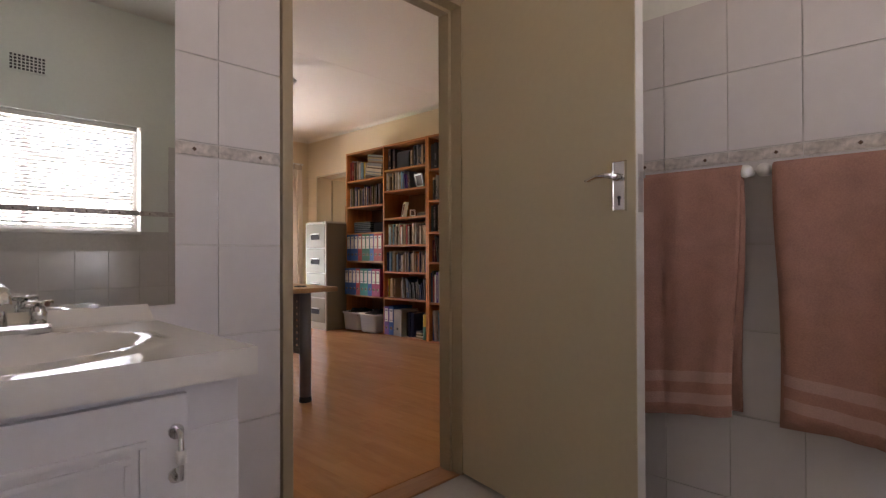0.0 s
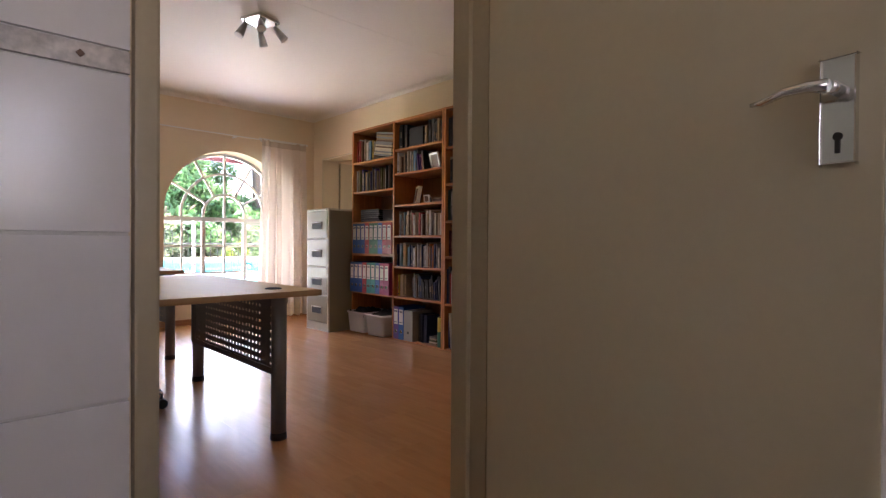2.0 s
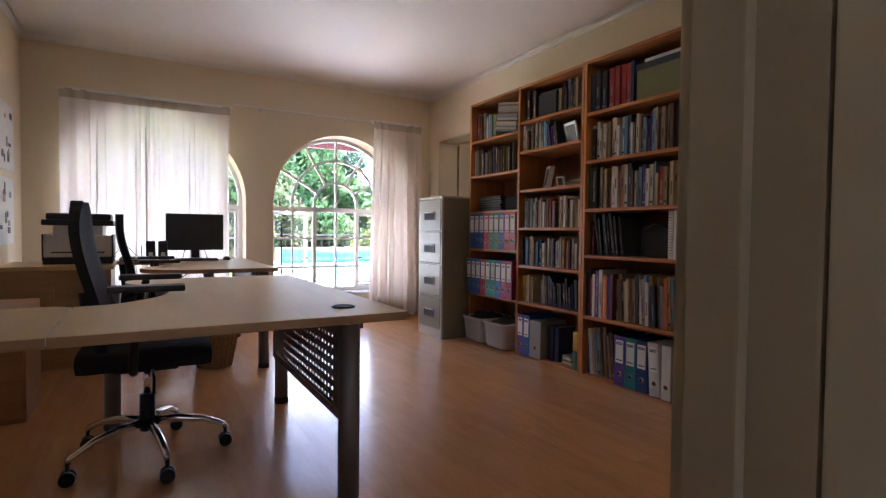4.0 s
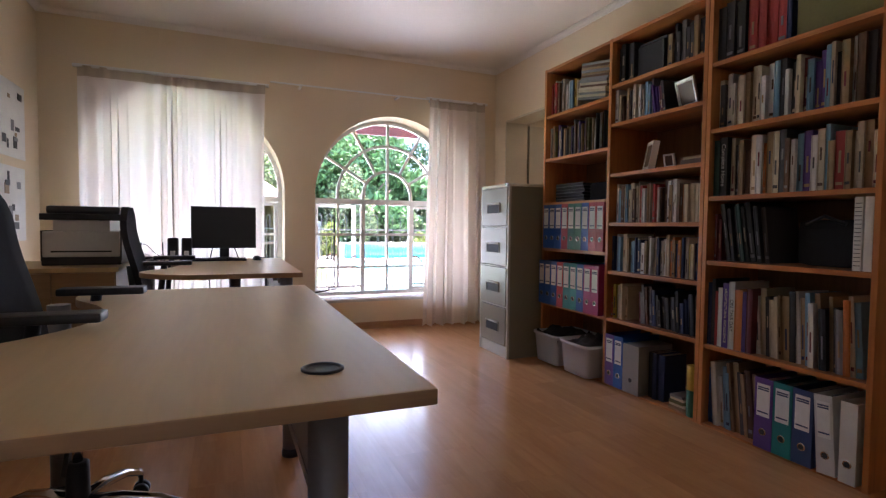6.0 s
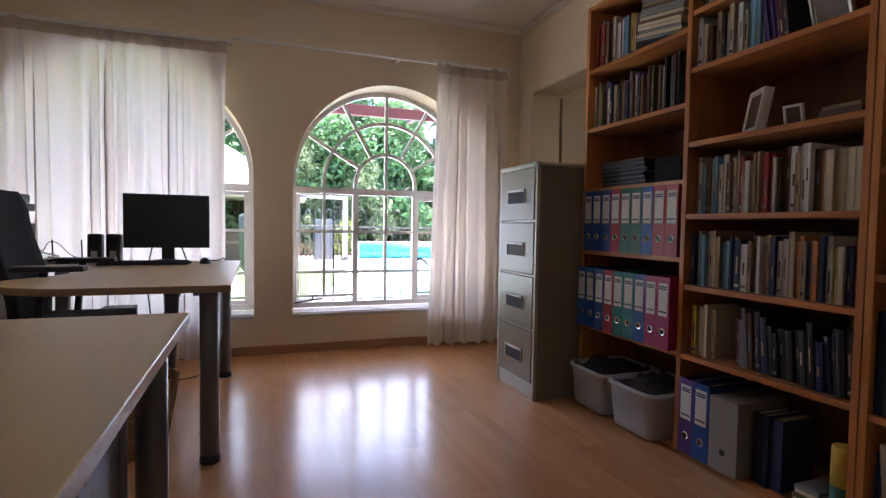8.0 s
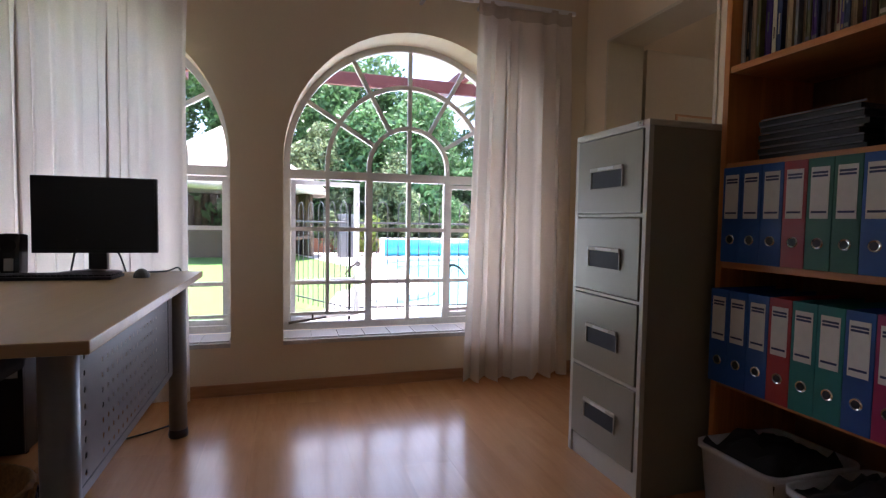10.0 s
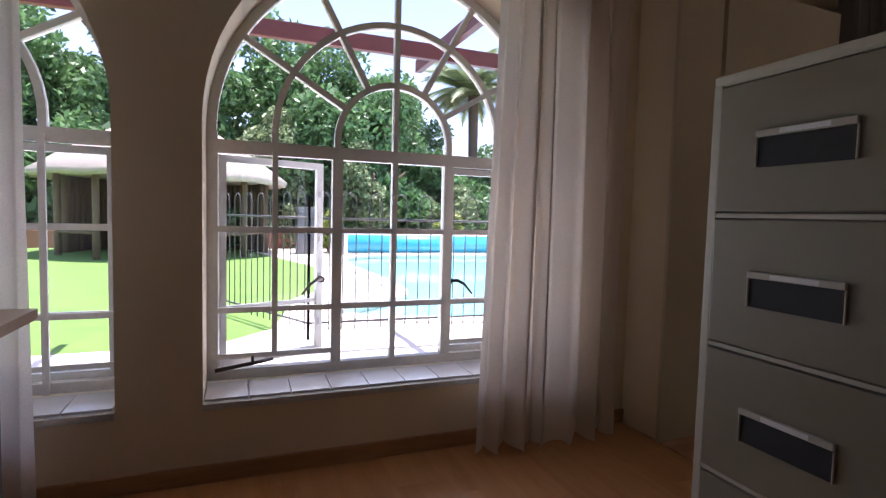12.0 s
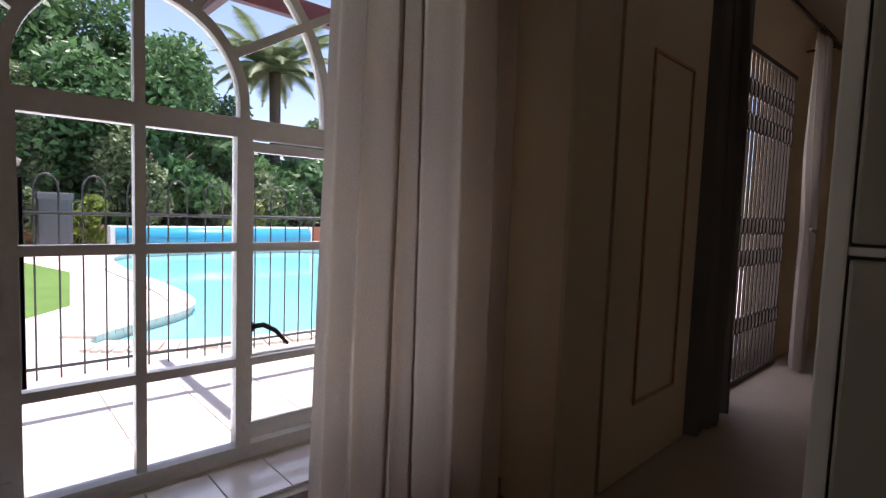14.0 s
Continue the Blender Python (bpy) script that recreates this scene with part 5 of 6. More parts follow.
cable("cable", [(1.80, 6.50, 0.735), (1.86, 6.60, 0.728), (1.90, 6.68, 0.728), (1.88, 6.70, 0.60)], "thin black mouse cable on the desk")
cable("cable", [(1.50, 6.70, 0.86), (1.47, 6.72, 0.74), (1.46, 6.705, 0.66), (1.47, 6.72, 0.40), (1.52, 6.75, 0.05)], "black monitor cable hanging behind the desk")
cable("cable", [(1.62, 6.70, 0.86), (1.66, 6.73, 0.76), (1.68, 6.71, 0.66), (1.60, 6.74, 0.45), (1.42, 6.80, 0.30)], "black cable sagging behind the desk")
cable("cable", [(1.25, 6.70, 0.70), (1.40, 6.74, 0.55), (1.56, 6.74, 0.62), (1.64, 6.71, 0.69)], "black cable looped under the desk")
cable("cable", [(1.36, 6.80, 0.20), (1.52, 6.66, 0.28), (1.60, 6.66, 0.16), (1.50, 6.64, 0.03), (1.40, 6.62, 0.006), (1.58, 6.56, 0.006), (1.72, 6.62, 0.006), (1.88, 6.70, 0.02)], "black cables lying tangled on the floor")
cable("cable", [(0.96, 6.60, 0.78), (1.02, 6.56, 0.84), (1.12, 6.55, 0.76), (1.20, 6.58, 0.726)], "thin cable looping between router and printer", 0.0025)
for pts in ([(0.99, 6.50, 0.728), (1.03, 6.44, 0.75), (1.10, 6.47, 0.755), (1.07, 6.53, 0.735), (1.0, 6.49, 0.745), (1.05, 6.42, 0.728)], [(0.97, 6.46, 0.86), (1.0, 6.44, 0.80), (1.06, 6.50, 0.765), (1.14, 6.46, 0.727)], [(1.02, 6.40, 0.726), (1.10, 6.43, 0.738), (1.16, 6.50, 0.73), (1.10, 6.52, 0.745), (1.01, 6.52, 0.76)]):
    lead = cable("cable", pts, "loose white lead tangled beside the router", 0.0045)
    lead.data.materials.clear()
    lead.data.materials.append(PRINTER_WHITE)
pc = thing("computer_tower", "black computer tower standing under the desk", "computer", pose(1.27, 6.74, 0, 0, 0, 0))
part("case", box(bmesh.new(), -0.09, 0.09, -0.20, 0.21, 0.012, 0.42, 0.005), BLACK, pc)
part("front_panel", box(bmesh.new(), -0.091, 0.091, -0.214, -0.20, 0.012, 0.421, 0.006), SCREEN, pc, "glossy black front panel")
part("drive_bay", box(bmesh.new(), -0.075, 0.075, -0.218, -0.213, 0.32, 0.36, 0.002), PRINTER_WHITE, pc, "grey drive bay")
for s in (-0.08, 0.07):
    for q in (-0.18, 0.18):
        part("foot", box(bmesh.new(), s - 0.0, s + 0.015, q, q + 0.02, 0, 0.0125), RUBBER, pc)
basket = thing("waste_basket", "woven wicker waste basket on the floor", "basket", pose(1.60, 5.56, 0))
bm = bmesh.new()
prof = [(0.105, 0.0), (0.108, 0.008)]
for i in range(14):
    z = 0.012 + i * 0.021
    r = 0.108 + 0.052 * z / 0.3
    prof += [(r, z), (r + 0.006, z + 0.010), (r, z + 0.020)]
prof += [(0.168, 0.310), (0.160, 0.316), (0.150, 0.306), (0.098, 0.012)]
lathe(bm, prof, sides=40)
part("weave", bm, WICKER, basket)
bm = bmesh.new()
for i in range(24):
    k = 2 * math.pi * i / 24
    tube(bm, [(0.114 * math.cos(k), 0.114 * math.sin(k), 0.0), (0.168 * math.cos(k), 0.168 * math.sin(k), 0.306)], 0.0045, 6)
part("stakes", bm, WICKER, basket)

# printer on a low wooden cupboard in the corner
cred = thing("cupboard", "plain maple cupboard with two doors under the printer", "cupboard")
part("cupboard_top", box(bmesh.new(), 0.285, 0.975, 5.92, 6.66, 0.692, 0.72, 0.004), MAPLE, cred)
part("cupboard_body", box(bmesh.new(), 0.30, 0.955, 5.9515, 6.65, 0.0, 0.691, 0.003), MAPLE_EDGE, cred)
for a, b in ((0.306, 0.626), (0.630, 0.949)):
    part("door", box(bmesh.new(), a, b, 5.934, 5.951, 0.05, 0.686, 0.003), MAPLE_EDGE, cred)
ped = thing("drawer_pedestal", "reddish wooden drawer pedestal on the floor", "drawers")
part("pedestal_body", box(bmesh.new(), 0.30, 0.64, 4.80, 5.25, 0.0, 0.58, 0.004), CHERRY, ped)
for i in range(3):
    d = part("drawer", box(bmesh.new(), 0.308, 0.632, 4.785, 4.801, 0.03 + i * 0.18, 0.03 + i * 0.18 + 0.174, 0.003), CHERRY, ped)
    part("handle", tube(bmesh.new(), [(0.42, 4.785, 0.12 + i * 0.18), (0.42, 4.768, 0.12 + i * 0.18), (0.52, 4.768, 0.12 + i * 0.18), (0.52, 4.785, 0.12 + i * 0.18)], 0.005, 8), STEEL, d)
pr = thing("printer", "grey-white laser printer with a black scanner lid", "printer", pose(0.75, 6.30, 0.72))
part("lower_body", box(bmesh.new(), -0.21, 0.21, -0.20, 0.20, 0.004, 0.055, 0.006), BLACK, pr)
part("body", box(bmesh.new(), -0.205, 0.205, -0.205, 0.20, 0.056, 0.215, 0.012), PRINTER_WHITE, pr)
part("side_cheek", box(bmesh.new(), -0.215, -0.2, -0.195, 0.195, 0.03, 0.22, 0.004), BLACK, pr)
part("side_cheek", box(bmesh.new(), 0.2, 0.215, -0.195, 0.195, 0.03, 0.22, 0.004), BLACK, pr)
part("output_slot", box(bmesh.new(), -0.15, 0.15, -0.19, 0.18, 0.215, 0.285, 0.004), PRINTER_WHITE, pr)
part("paper_tray", box(bmesh.new(), -0.16, 0.16, -0.207, -0.204, 0.085, 0.095), BLACK, pr)
part("scanner", box(bmesh.new(), -0.215, 0.215, -0.21, 0.20, 0.285, 0.325, 0.008), BLACK, pr)
part("document_feeder", box(bmesh.new(), -0.20, 0.20, -0.14, 0.19, 0.325, 0.375, 0.02), BLACK, pr)

# sheets pinned to the west wall
for i, (y0, y1, z0, z1) in enumerate(((6.25, 6.80, 1.42, 1.92), (6.22, 6.78, 0.86, 1.36))):
    ob = thing("poster", "white wall poster with small dark drawings", "poster", group="posters on the wall")
    part("sheet", box(bmesh.new(), WX + 0.001, WX + 0.004, y0, y1, z0, z1), CARD_WHITE, ob)
    rnd = random.Random(90 + i)
    for k in range(9):
        a, b, c, d = y0 + 0.06 + rnd.uniform(0, 0.36), z0 + 0.05 + rnd.uniform(0, 0.36), rnd.uniform(0.02, 0.09), rnd.uniform(0.02, 0.08)
        part("drawing", box(bmesh.new(), WX + 0.004, WX + 0.005 + k * 0.0002, a, a + c, b, b + d), COV[("charcoal", "grey", "tan", "black")[k % 4]], ob)

# ---- ceiling spot lamp ----
lamp = thing("spot_lamp", "chrome ceiling fixture with four small spotlights", "ceiling lamp", pose(2.29, 4.57, CZ, 0, 0, 20))
bm = bmesh.new()
box(bm, -0.10, 0.10, -0.10, 0.10, -0.025, 0.0, 0.008)
part("plate", bm, CHROME, lamp)
for i, (sx, sy) in enumerate(((-1, -1), (1, -1), (1, 1), (-1, 1))):
    bx, by = sx * 0.078, sy * 0.078
    d = Vector((sx * 0.45, sy * 0.35 - 0.25, -0.9)).normalized()
    p = Vector((bx, by, -0.06))
    post = part("arm", tube(bmesh.new(), [(bx, by, -0.02), p], 0.006, 8), CHROME, lamp)
    bm = bmesh.new()
    tube(bm, [p - d * 0.02, p + d * 0.03, p + d * 0.085, p + d * 0.10], 0.03, 16, radii=[0.016, 0.024, 0.031, 0.033])
    sp = part("spotlight", bm, STEEL, post)
    part("lens", tube(bmesh.new(), [p + d * 0.1, p + d * 0.103], 0.028, 16), WHITE, sp, "frosted lamp glass")


# ---- bathroom things ----
mirror = thing("mirror", "frameless wall mirror above the vanity", "mirror")
part("silver", box(bmesh.new(), -0.62, 0.482, BY - 0.006, BY - 0.001, 0.80, 2.05, 0.001), MIRROR, mirror)
for z in (0.805, 2.04):
    for x in (-0.4, 0.3):
        part("clip", box(bmesh.new(), x - 0.01, x + 0.01, BY - 0.009, BY, z - 0.008, z + 0.008, 0.001), CHROME, mirror)

VX0, VX1, VY, VZ = -0.75, 0.416, 1.124, 0.770
van = thing("vanity", "white vanity with a moulded basin top", "vanity")
# moulded top with an oval bowl pressed into it
bm = bmesh.new()
nx, ny = 72, 36
bc, br = Vector((0.085, 1.375)), (0.215, 0.170)


def dip(x, y):
    r = math.hypot((x - bc.x) / br[0], (y - bc.y) / br[1])
    if r < 1:
        return -0.115 * (1 - r ** 2.6)
    if r < 1.16:
        return 0.007 * math.sin(math.pi * (r - 1) / 0.16)
    return 0.0


g = []
for i in range(nx + 1):
    x = VX0 + (VX1 - VX0) * i / nx
    g.append([bm.verts.new((x, y, VZ + dip(x, y) + (0.035 * max(0, (y - 1.665) / 0.05) if y > 1.665 else 0) * 1.0)) for y in (VY + (BY - 0.002 - VY) * j / ny for j in range(ny + 1))])
for i in range(nx):
    for j in range(ny):
        bm.faces.new((g[i][j], g[i + 1][j], g[i + 1][j + 1], g[i][j + 1])).smooth = True
ed = bmesh.ops.extrude_edge_only(bm, edges=[e for e in bm.edges if e.is_boundary])
low = [v for v in ed["geom"] if isinstance(v, bmesh.types.BMVert)]
for v in low:
    v.co.z = VZ - 0.048
bmesh.ops.recalc_face_normals(bm, faces=bm.faces)
part("basin_top", bm, BASIN, van, "glossy cream moulded basin top").data.set_sharp_from_angle(angle=radians(40))
part("carcass", box(bmesh.new(), VX0 + 0.01, VX1 - 0.018, VY + 0.035, BY - 0.004, 0.09, VZ - 0.13, 0.003), VANITY, van)
part("apron", box(bmesh.new(), VX0 + 0.01, VX1 - 0.0185, VY + 0.036, VY + 0.056, VZ - 0.13, VZ - 0.048, 0.002), VANITY, van)
part("end_panel", box(bmesh.new(), VX1 - 0.034, VX1 - 0.018, VY + 0.056, BY - 0.004, VZ - 0.13, VZ - 0.048, 0.001), VANITY, van)
part("plinth", box(bmesh.new(), VX0 + 0.03, VX1 - 0.05, VY + 0.09, BY - 0.004, 0, 0.09), VANITY, van)


def panel_door(x0, x1, hx):
    y = VY + 0.034
    d = part("door", box(bmesh.new(), x0, x1, y - 0.018, y, 0.12, VZ - 0.062, 0.004), VANITY, van)
    bm = bmesh.new()
    b = 0.062
    a0, a1, z0, z1 = x0 + b, x1 - b, 0.12 + b, VZ - 0.062 - b
    for q, h in ((0.0, 0.006), (0.020, 0.004)):
        for f in ((a0 + q, a1 - q, z1 - q - 0.010, z1 - q), (a0 + q, a1 - q, z0 + q, z0 + q + 0.010), (a0 + q, a0 + q + 0.010, z0 + q + 0.010, z1 - q - 0.010), (a1 - q - 0.010, a1 - q, z0 + q + 0.010, z1 - q - 0.010)):
            box(bm, f[0], f[1], y - 0.018 - h, y - 0.017, f[2], f[3], 0.002)
    part("moulding", bm, VANITY, d)
    bm = bmesh.new()
    tube(bm, [(hx, y - 0.018, 0.575), (hx, y - 0.040, 0.58), (hx, y - 0.042, 0.615), (hx, y - 0.040, 0.65), (hx, y - 0.018, 0.655)], 0.0045, 8)
    for z in (0.58, 0.65):
        tube(bm, [(hx, y - 0.017, z), (hx, y - 0.022, z)], 0.012, 12)
    part("handle", bm, CHROME, d, "ornate chrome pull")
    bm = bmesh.new()
    tube(bm, [(hx, y - 0.0415, 0.605), (hx, y - 0.0425, 0.625)], 0.0075, 10)
    part("handle_grip", bm, WHITE, d, "white porcelain grip")


panel_door(-0.14, 0.305, 0.286), panel_door(-0.62, -0.15, -0.585)
tap = thing("basin_tap", "chrome basin mixer with two cross handles", "tap", pose(0.115, 1.62, VZ))
part("base", box(bmesh.new(), -0.085, 0.085, -0.025, 0.025, 0, 0.02, 0.008), CHROME, tap)
bm = bmesh.new()
tube(bm, [(0, 0, 0.01), (0, 0, 0.06), (0, -0.03, 0.095), (0, -0.09, 0.09), (0, -0.12, 0.065)], 0.011, 12, radii=[0.016, 0.014, 0.012, 0.011, 0.010])
part("spout", bm, CHROME, tap)
for s in (-1, 1):
    bm = bmesh.new()
    lathe(bm, [(0.014, 0.015), (0.016, 0.04), (0.010, 0.055)], (s * 0.065, 0, 0), 14)
    for k in range(4):
        c, q = math.cos(k * math.pi / 2 + 0.4), math.sin(k * math.pi / 2 + 0.4)
        tube(bm, [(s * 0.065, 0, 0.058), (s * 0.065 + 0.028 * c, 0.028 * q, 0.06)], 0.006, 8)
    part("cross_handle", bm, CHROME, tap)

# towel rails behind the door and the towels over them
RX = BEX - 0.055


def towel_rail(y0, y1, label):
    ob = thing("towel_rail", label, "towel rail", group="towel rails")
    part("rail", tube(bmesh.new(), [(RX, y0, 1.165), (RX, y1, 1.165)], 0.009, 12), WHITE, ob)
    for y in (y0, y1):
        bm = bmesh.new()
        bmesh.ops.create_uvsphere(bm, u_segments=16, v_segments=10, radius=0.019)
        bmesh.ops.translate(bm, verts=bm.verts, vec=(RX, y, 1.165))
        tube(bm, [(RX, y, 1.165), (BEX + 0.0, y, 1.165)], 0.012, 12)
        for f in bm.faces:
            f.smooth = True
        part("knob", bm, WHITE, ob, "round white end knob")
    return ob


towel_rail(0.66, 1.30, "white towel rail on the tiled wall")
towel_rail(0.06, 0.615, "white towel rail on the tiled wall")


def towel(y0, y1, drop, back, seed, label):
    """A towel hung over a rail, with soft folds, thickness and a woven band near the hem."""
    ob = thing("towel", label, "towel", group="towels on the rails")
    rnd = random.Random(seed)
    ph = [rnd.uniform(0, 6) for _ in range(4)]
    bm = bmesh.new()
    n = 26
    prof = [("f", i / 22) for i in range(22, -1, -1)] + [("t", i / 6) for i in range(1, 6)] + [("b", i / 14) for i in range(15)]
    rows = []
    for kind, v in prof:
        r = []
        for i in range(n + 1):
            u = i / n
            wob = 0.010 * math.sin(7 * u + ph[0] + 1.6 * v) + 0.007 * math.sin(15 * u + ph[1])
            if kind == "f":
                sag = 0.045 * (u - 0.5) * (1 if seed % 2 else -1)
                x, z = RX - 0.016 - abs(wob) * (0.4 + v) - 0.012 * v, 1.165 - v * (drop + sag)
            elif kind == "t":
                a = math.pi * v
                x, z = RX - 0.016 * math.cos(a), 1.165 + 0.016 * math.sin(a)
            else:
                x, z = RX + 0.016 + 0.006 * math.sin(9 * u + ph[2]) * v, 1.165 - v * back
            side = 0.018 * v * (1 - 2 * u) if kind == "f" else 0
            r.append(bm.verts.new((x, y0 + (y1 - y0) * u + side + 0.006 * math.sin(5 * v + ph[3]), z)))
        rows.append(r)
    for k, (a, b) in enumerate(zip(rows, rows[1:])):
        for i in range(n):
            f = bm.faces.new((a[i], a[i + 1], b[i + 1], b[i]))
            f.smooth = True
            f.material_index = 1 if k in (1, 3) else 0
    bmesh.ops.recalc_face_normals(bm, faces=bm.faces)
    t = part("cloth", bm, (TOWEL, TOWEL_BAND), ob)
    so = t.modifiers.new("thickness", "SOLIDIFY")
    so.thickness, so.offset = 0.007, 0
    return ob


towel(0.672, 1.04, 0.73, 0.70, 3, "dusty pink terry towel hanging from a rail")
towel(0.22, 0.585, 0.71, 0.72, 4, "dusty pink terry towel hanging from a rail beside another")

# bathroom window with a slatted blind
bw = setting(thing("window_3", "white bathroom window behind a slatted blind", "window"))
bm = bmesh.new()
x0, x1, z0, z1, y = -0.12, 1.15, 1.09, 1.83, BSY - 0.12
for a in ((x0, x0 + 0.035, z0, z1), (x1 - 0.035, x1, z0, z1), (x0 + 0.035, x1 - 0.035, z0, z0 + 0.035), (x0 + 0.035, x1 - 0.035, z1 - 0.035, z1), (0.50, 0.535, z0 + 0.035, z1 - 0.035)):
    box(bm, a[0], a[1], y - 0.02, y + 0.02, a[2], a[3], 0.003)
part("window_frame", bm, WINDOW_WHITE, bw)
for z in (1.33, 1.57):
    part("glazing_bar", box(bmesh.new(), x0 + 0.035, x1 - 0.035, y - 0.01, y + 0.01, z - 0.01, z + 0.01), WINDOW_WHITE, bw)
part("pane", box(bmesh.new(), x0 + 0.03, x1 - 0.03, y - 0.002, y + 0.002, z0 + 0.03, z1 - 0.03), GLASS, bw).visible_shadow = False
part("window_sill", box(bmesh.new(), x0, x1, BSY - 0.19, BSY + 0.01, z0 - 0.02, z0 + 0.002, 0.003), WHITE, bw)
blind = thing("window_blind", "white slatted venetian blind lowered over the window", "blind")
part("head_rail", box(bmesh.new(), x0 + 0.02, x1 - 0.02, BSY - 0.07, BSY - 0.03, z1 - 0.035, z1 - 0.002, 0.003), WHITE, blind)
me = mesh_of(box(bmesh.new(), -0.60, 0.60, -0.012, 0.012, -0.0006, 0.0006), "slat", WHITE)
for i in range(27):
    piece("slat", me, blind, pose((x0 + x1) / 2, BSY - 0.05, z1 - 0.055 - i * 0.0245, 40, 0, 0))
for x in (0.08, 0.95):
    part("ladder_cord", tube(bmesh.new(), [(x, BSY - 0.05, z1 - 0.04), (x, BSY - 0.05, z0 + 0.03)], 0.0015, 6), WHITE, blind)
vent = thing("air_vent", "square-holed plaster air vent high on the wall", "vent")
bm = bmesh.new()
part("vent_plate", box(bmesh.new(), 0.42, 0.61, BSY - 0.006, BSY + 0.006, 2.06, 2.17, 0.003), BATH_PAINT, vent)
me = mesh_of(box(bmesh.new(), -0.0065, 0.0065, 0.004, 0.0075, -0.0065, 0.0065), "vent_hole", BLACK)
for i in range(9):
    for j in range(5):
        piece("vent_hole", me, vent, pose(0.435 + i * 0.02, BSY, 2.075 + j * 0.02))


# ---- next room ----
leaf = setting(thing("door_2", "cream panelled door standing open against the wall", "door", pose(EX + 0.245, 6.872, 0, 0, 0, 1.8)))
part("leaf", box(bmesh.new(), 0.020, 0.80, -0.02, 0.02, 0.012, 2.03, 0.003), DOOR_PAINT, leaf)
for z0, z1 in ((0.29, 1.66),):
    bm = bmesh.new()
    for q, w in ((0.0, 0.014),):
        for f in ((0.25, 0.64, z1 - w, z1), (0.25, 0.64, z0, z0 + w), (0.25, 0.25 + w, z0 + w, z1 - w), (0.64 - w, 0.64, z0 + w, z1 - w)):
            box(bm, f[0], f[1], -0.029, -0.0195, f[2], f[3], 0.004)
    part("moulding", bm, BASE_WOOD, leaf, "raised wood-coloured moulding")
door_jamb = setting(thing("door_frame_next_room", "cream painted frame of the doorway", "door frame"))
part("jamb", box(bmesh.new(), EX - 0.008, EX + 0.24, 6.852, 6.870, 0, 2.06, 0.003), DOOR_PAINT, door_jamb)
part("jamb", box(bmesh.new(), EX - 0.008, EX + 0.24, 6.02, 6.038, 0, 2.06, 0.003), DOOR_PAINT, door_jamb)
part("head", box(bmesh.new(), EX - 0.0085, EX + 0.2405, 6.038, 6.852, 2.044, 2.062, 0.003), DOOR_PAINT, door_jamb)
curtain("drape", "dark grey full-length drape beside the security gate", DRAPE, 5.22, 5.72, 6.86, 0.02, 2.30, 7, 0.045, 9, track=False)
curtain("drape", "pale drape tied back beside the security gate", PALE_DRAPE, 6.90, 7.30, 6.86, 0.02, 2.30, 6, 0.045, 12, gather=(0.98, 0.26, 7.06), track=False)
part("drape_pole", tube(bmesh.new(), [(5.15, 6.86, 2.31), (7.50, 6.86, 2.31)], 0.014, 12), GATE)
tagged(bpy.data.objects["drape_pole"], "dark curtain pole over the glazed doorway", "pole")
for x in (5.36, 7.45):
    part("bracket", tube(bmesh.new(), [(x, 6.86, 2.31), (x, 7.05, 2.31)], 0.009, 8), GATE, bpy.data.objects["drape_pole"])
part("tie_back", tube(bmesh.new(), [(6.99, 6.83, 0.99), (7.06, 6.80, 0.965), (7.14, 6.83, 0.99)], 0.012, 8), PALE_DRAPE, bpy.data.objects["drape.001"])
gate = thing("security_gate", "dark bronze trellis security gate in a doorway", "gate")
bm = bmesh.new()
gx0, gx1, gy = 5.97, 7.10, 7.02
for i in range(17):
    x = gx0 + (gx1 - gx0) * i / 16
    part("upright", box(bmesh.new(), x - 0.008, x + 0.008, gy - 0.008, gy + 0.008, 0.03, 2.03, 0.002), GATE, gate)
for z in (0.38, 0.80, 1.00, 1.62, 1.82):
    for i in range(16):
        a, b = gx0 + (gx1 - gx0) * i / 16, gx0 + (gx1 - gx0) * (i + 1) / 16
        c = (a + b) / 2
        n = 12
        part("trellis_link", tube(bmesh.new(), [(c + (b - a) * 0.46 * math.cos(6.2832 * k / n), gy - 0.012, z + 0.055 * math.sin(6.2832 * k / n)) for k in range(n + 1)], 0.006, 5, cap=False), GATE, gate)
for z in (0.02, 2.04):
    part("track", box(bmesh.new(), gx0 - 0.02, gx1 + 0.02, gy - 0.015, gy + 0.015, z - 0.015, z + 0.015, 0.003), GATE, gate)
setting(solid("floor_next_room", paint("beige_floor", (0.40, 0.33, 0.25), 0.6, spread=0.1, size=6, bump=0.05), EX + 0.241, 9.0, 3.0, 7.05, -0.12, 0.0), "beige floor of the next room", "floor")
setting(solid("floor_bathroom", paint("bathroom_floor_tile", (0.55, 0.53, 0.50), 0.3, spread=0.06, size=4, bump=0.02), BWX, BEX + 0.008, BSY, BY - 0.001, -0.12, -0.002), "pale tiled bathroom floor", "floor")
setting(solid("trim_doorway_floor", BASE_WOOD, EX + 0.001, EX + 0.2405, 6.038, 6.852, -0.0119, 0.0), "wooden floor strip in the doorway", "threshold")


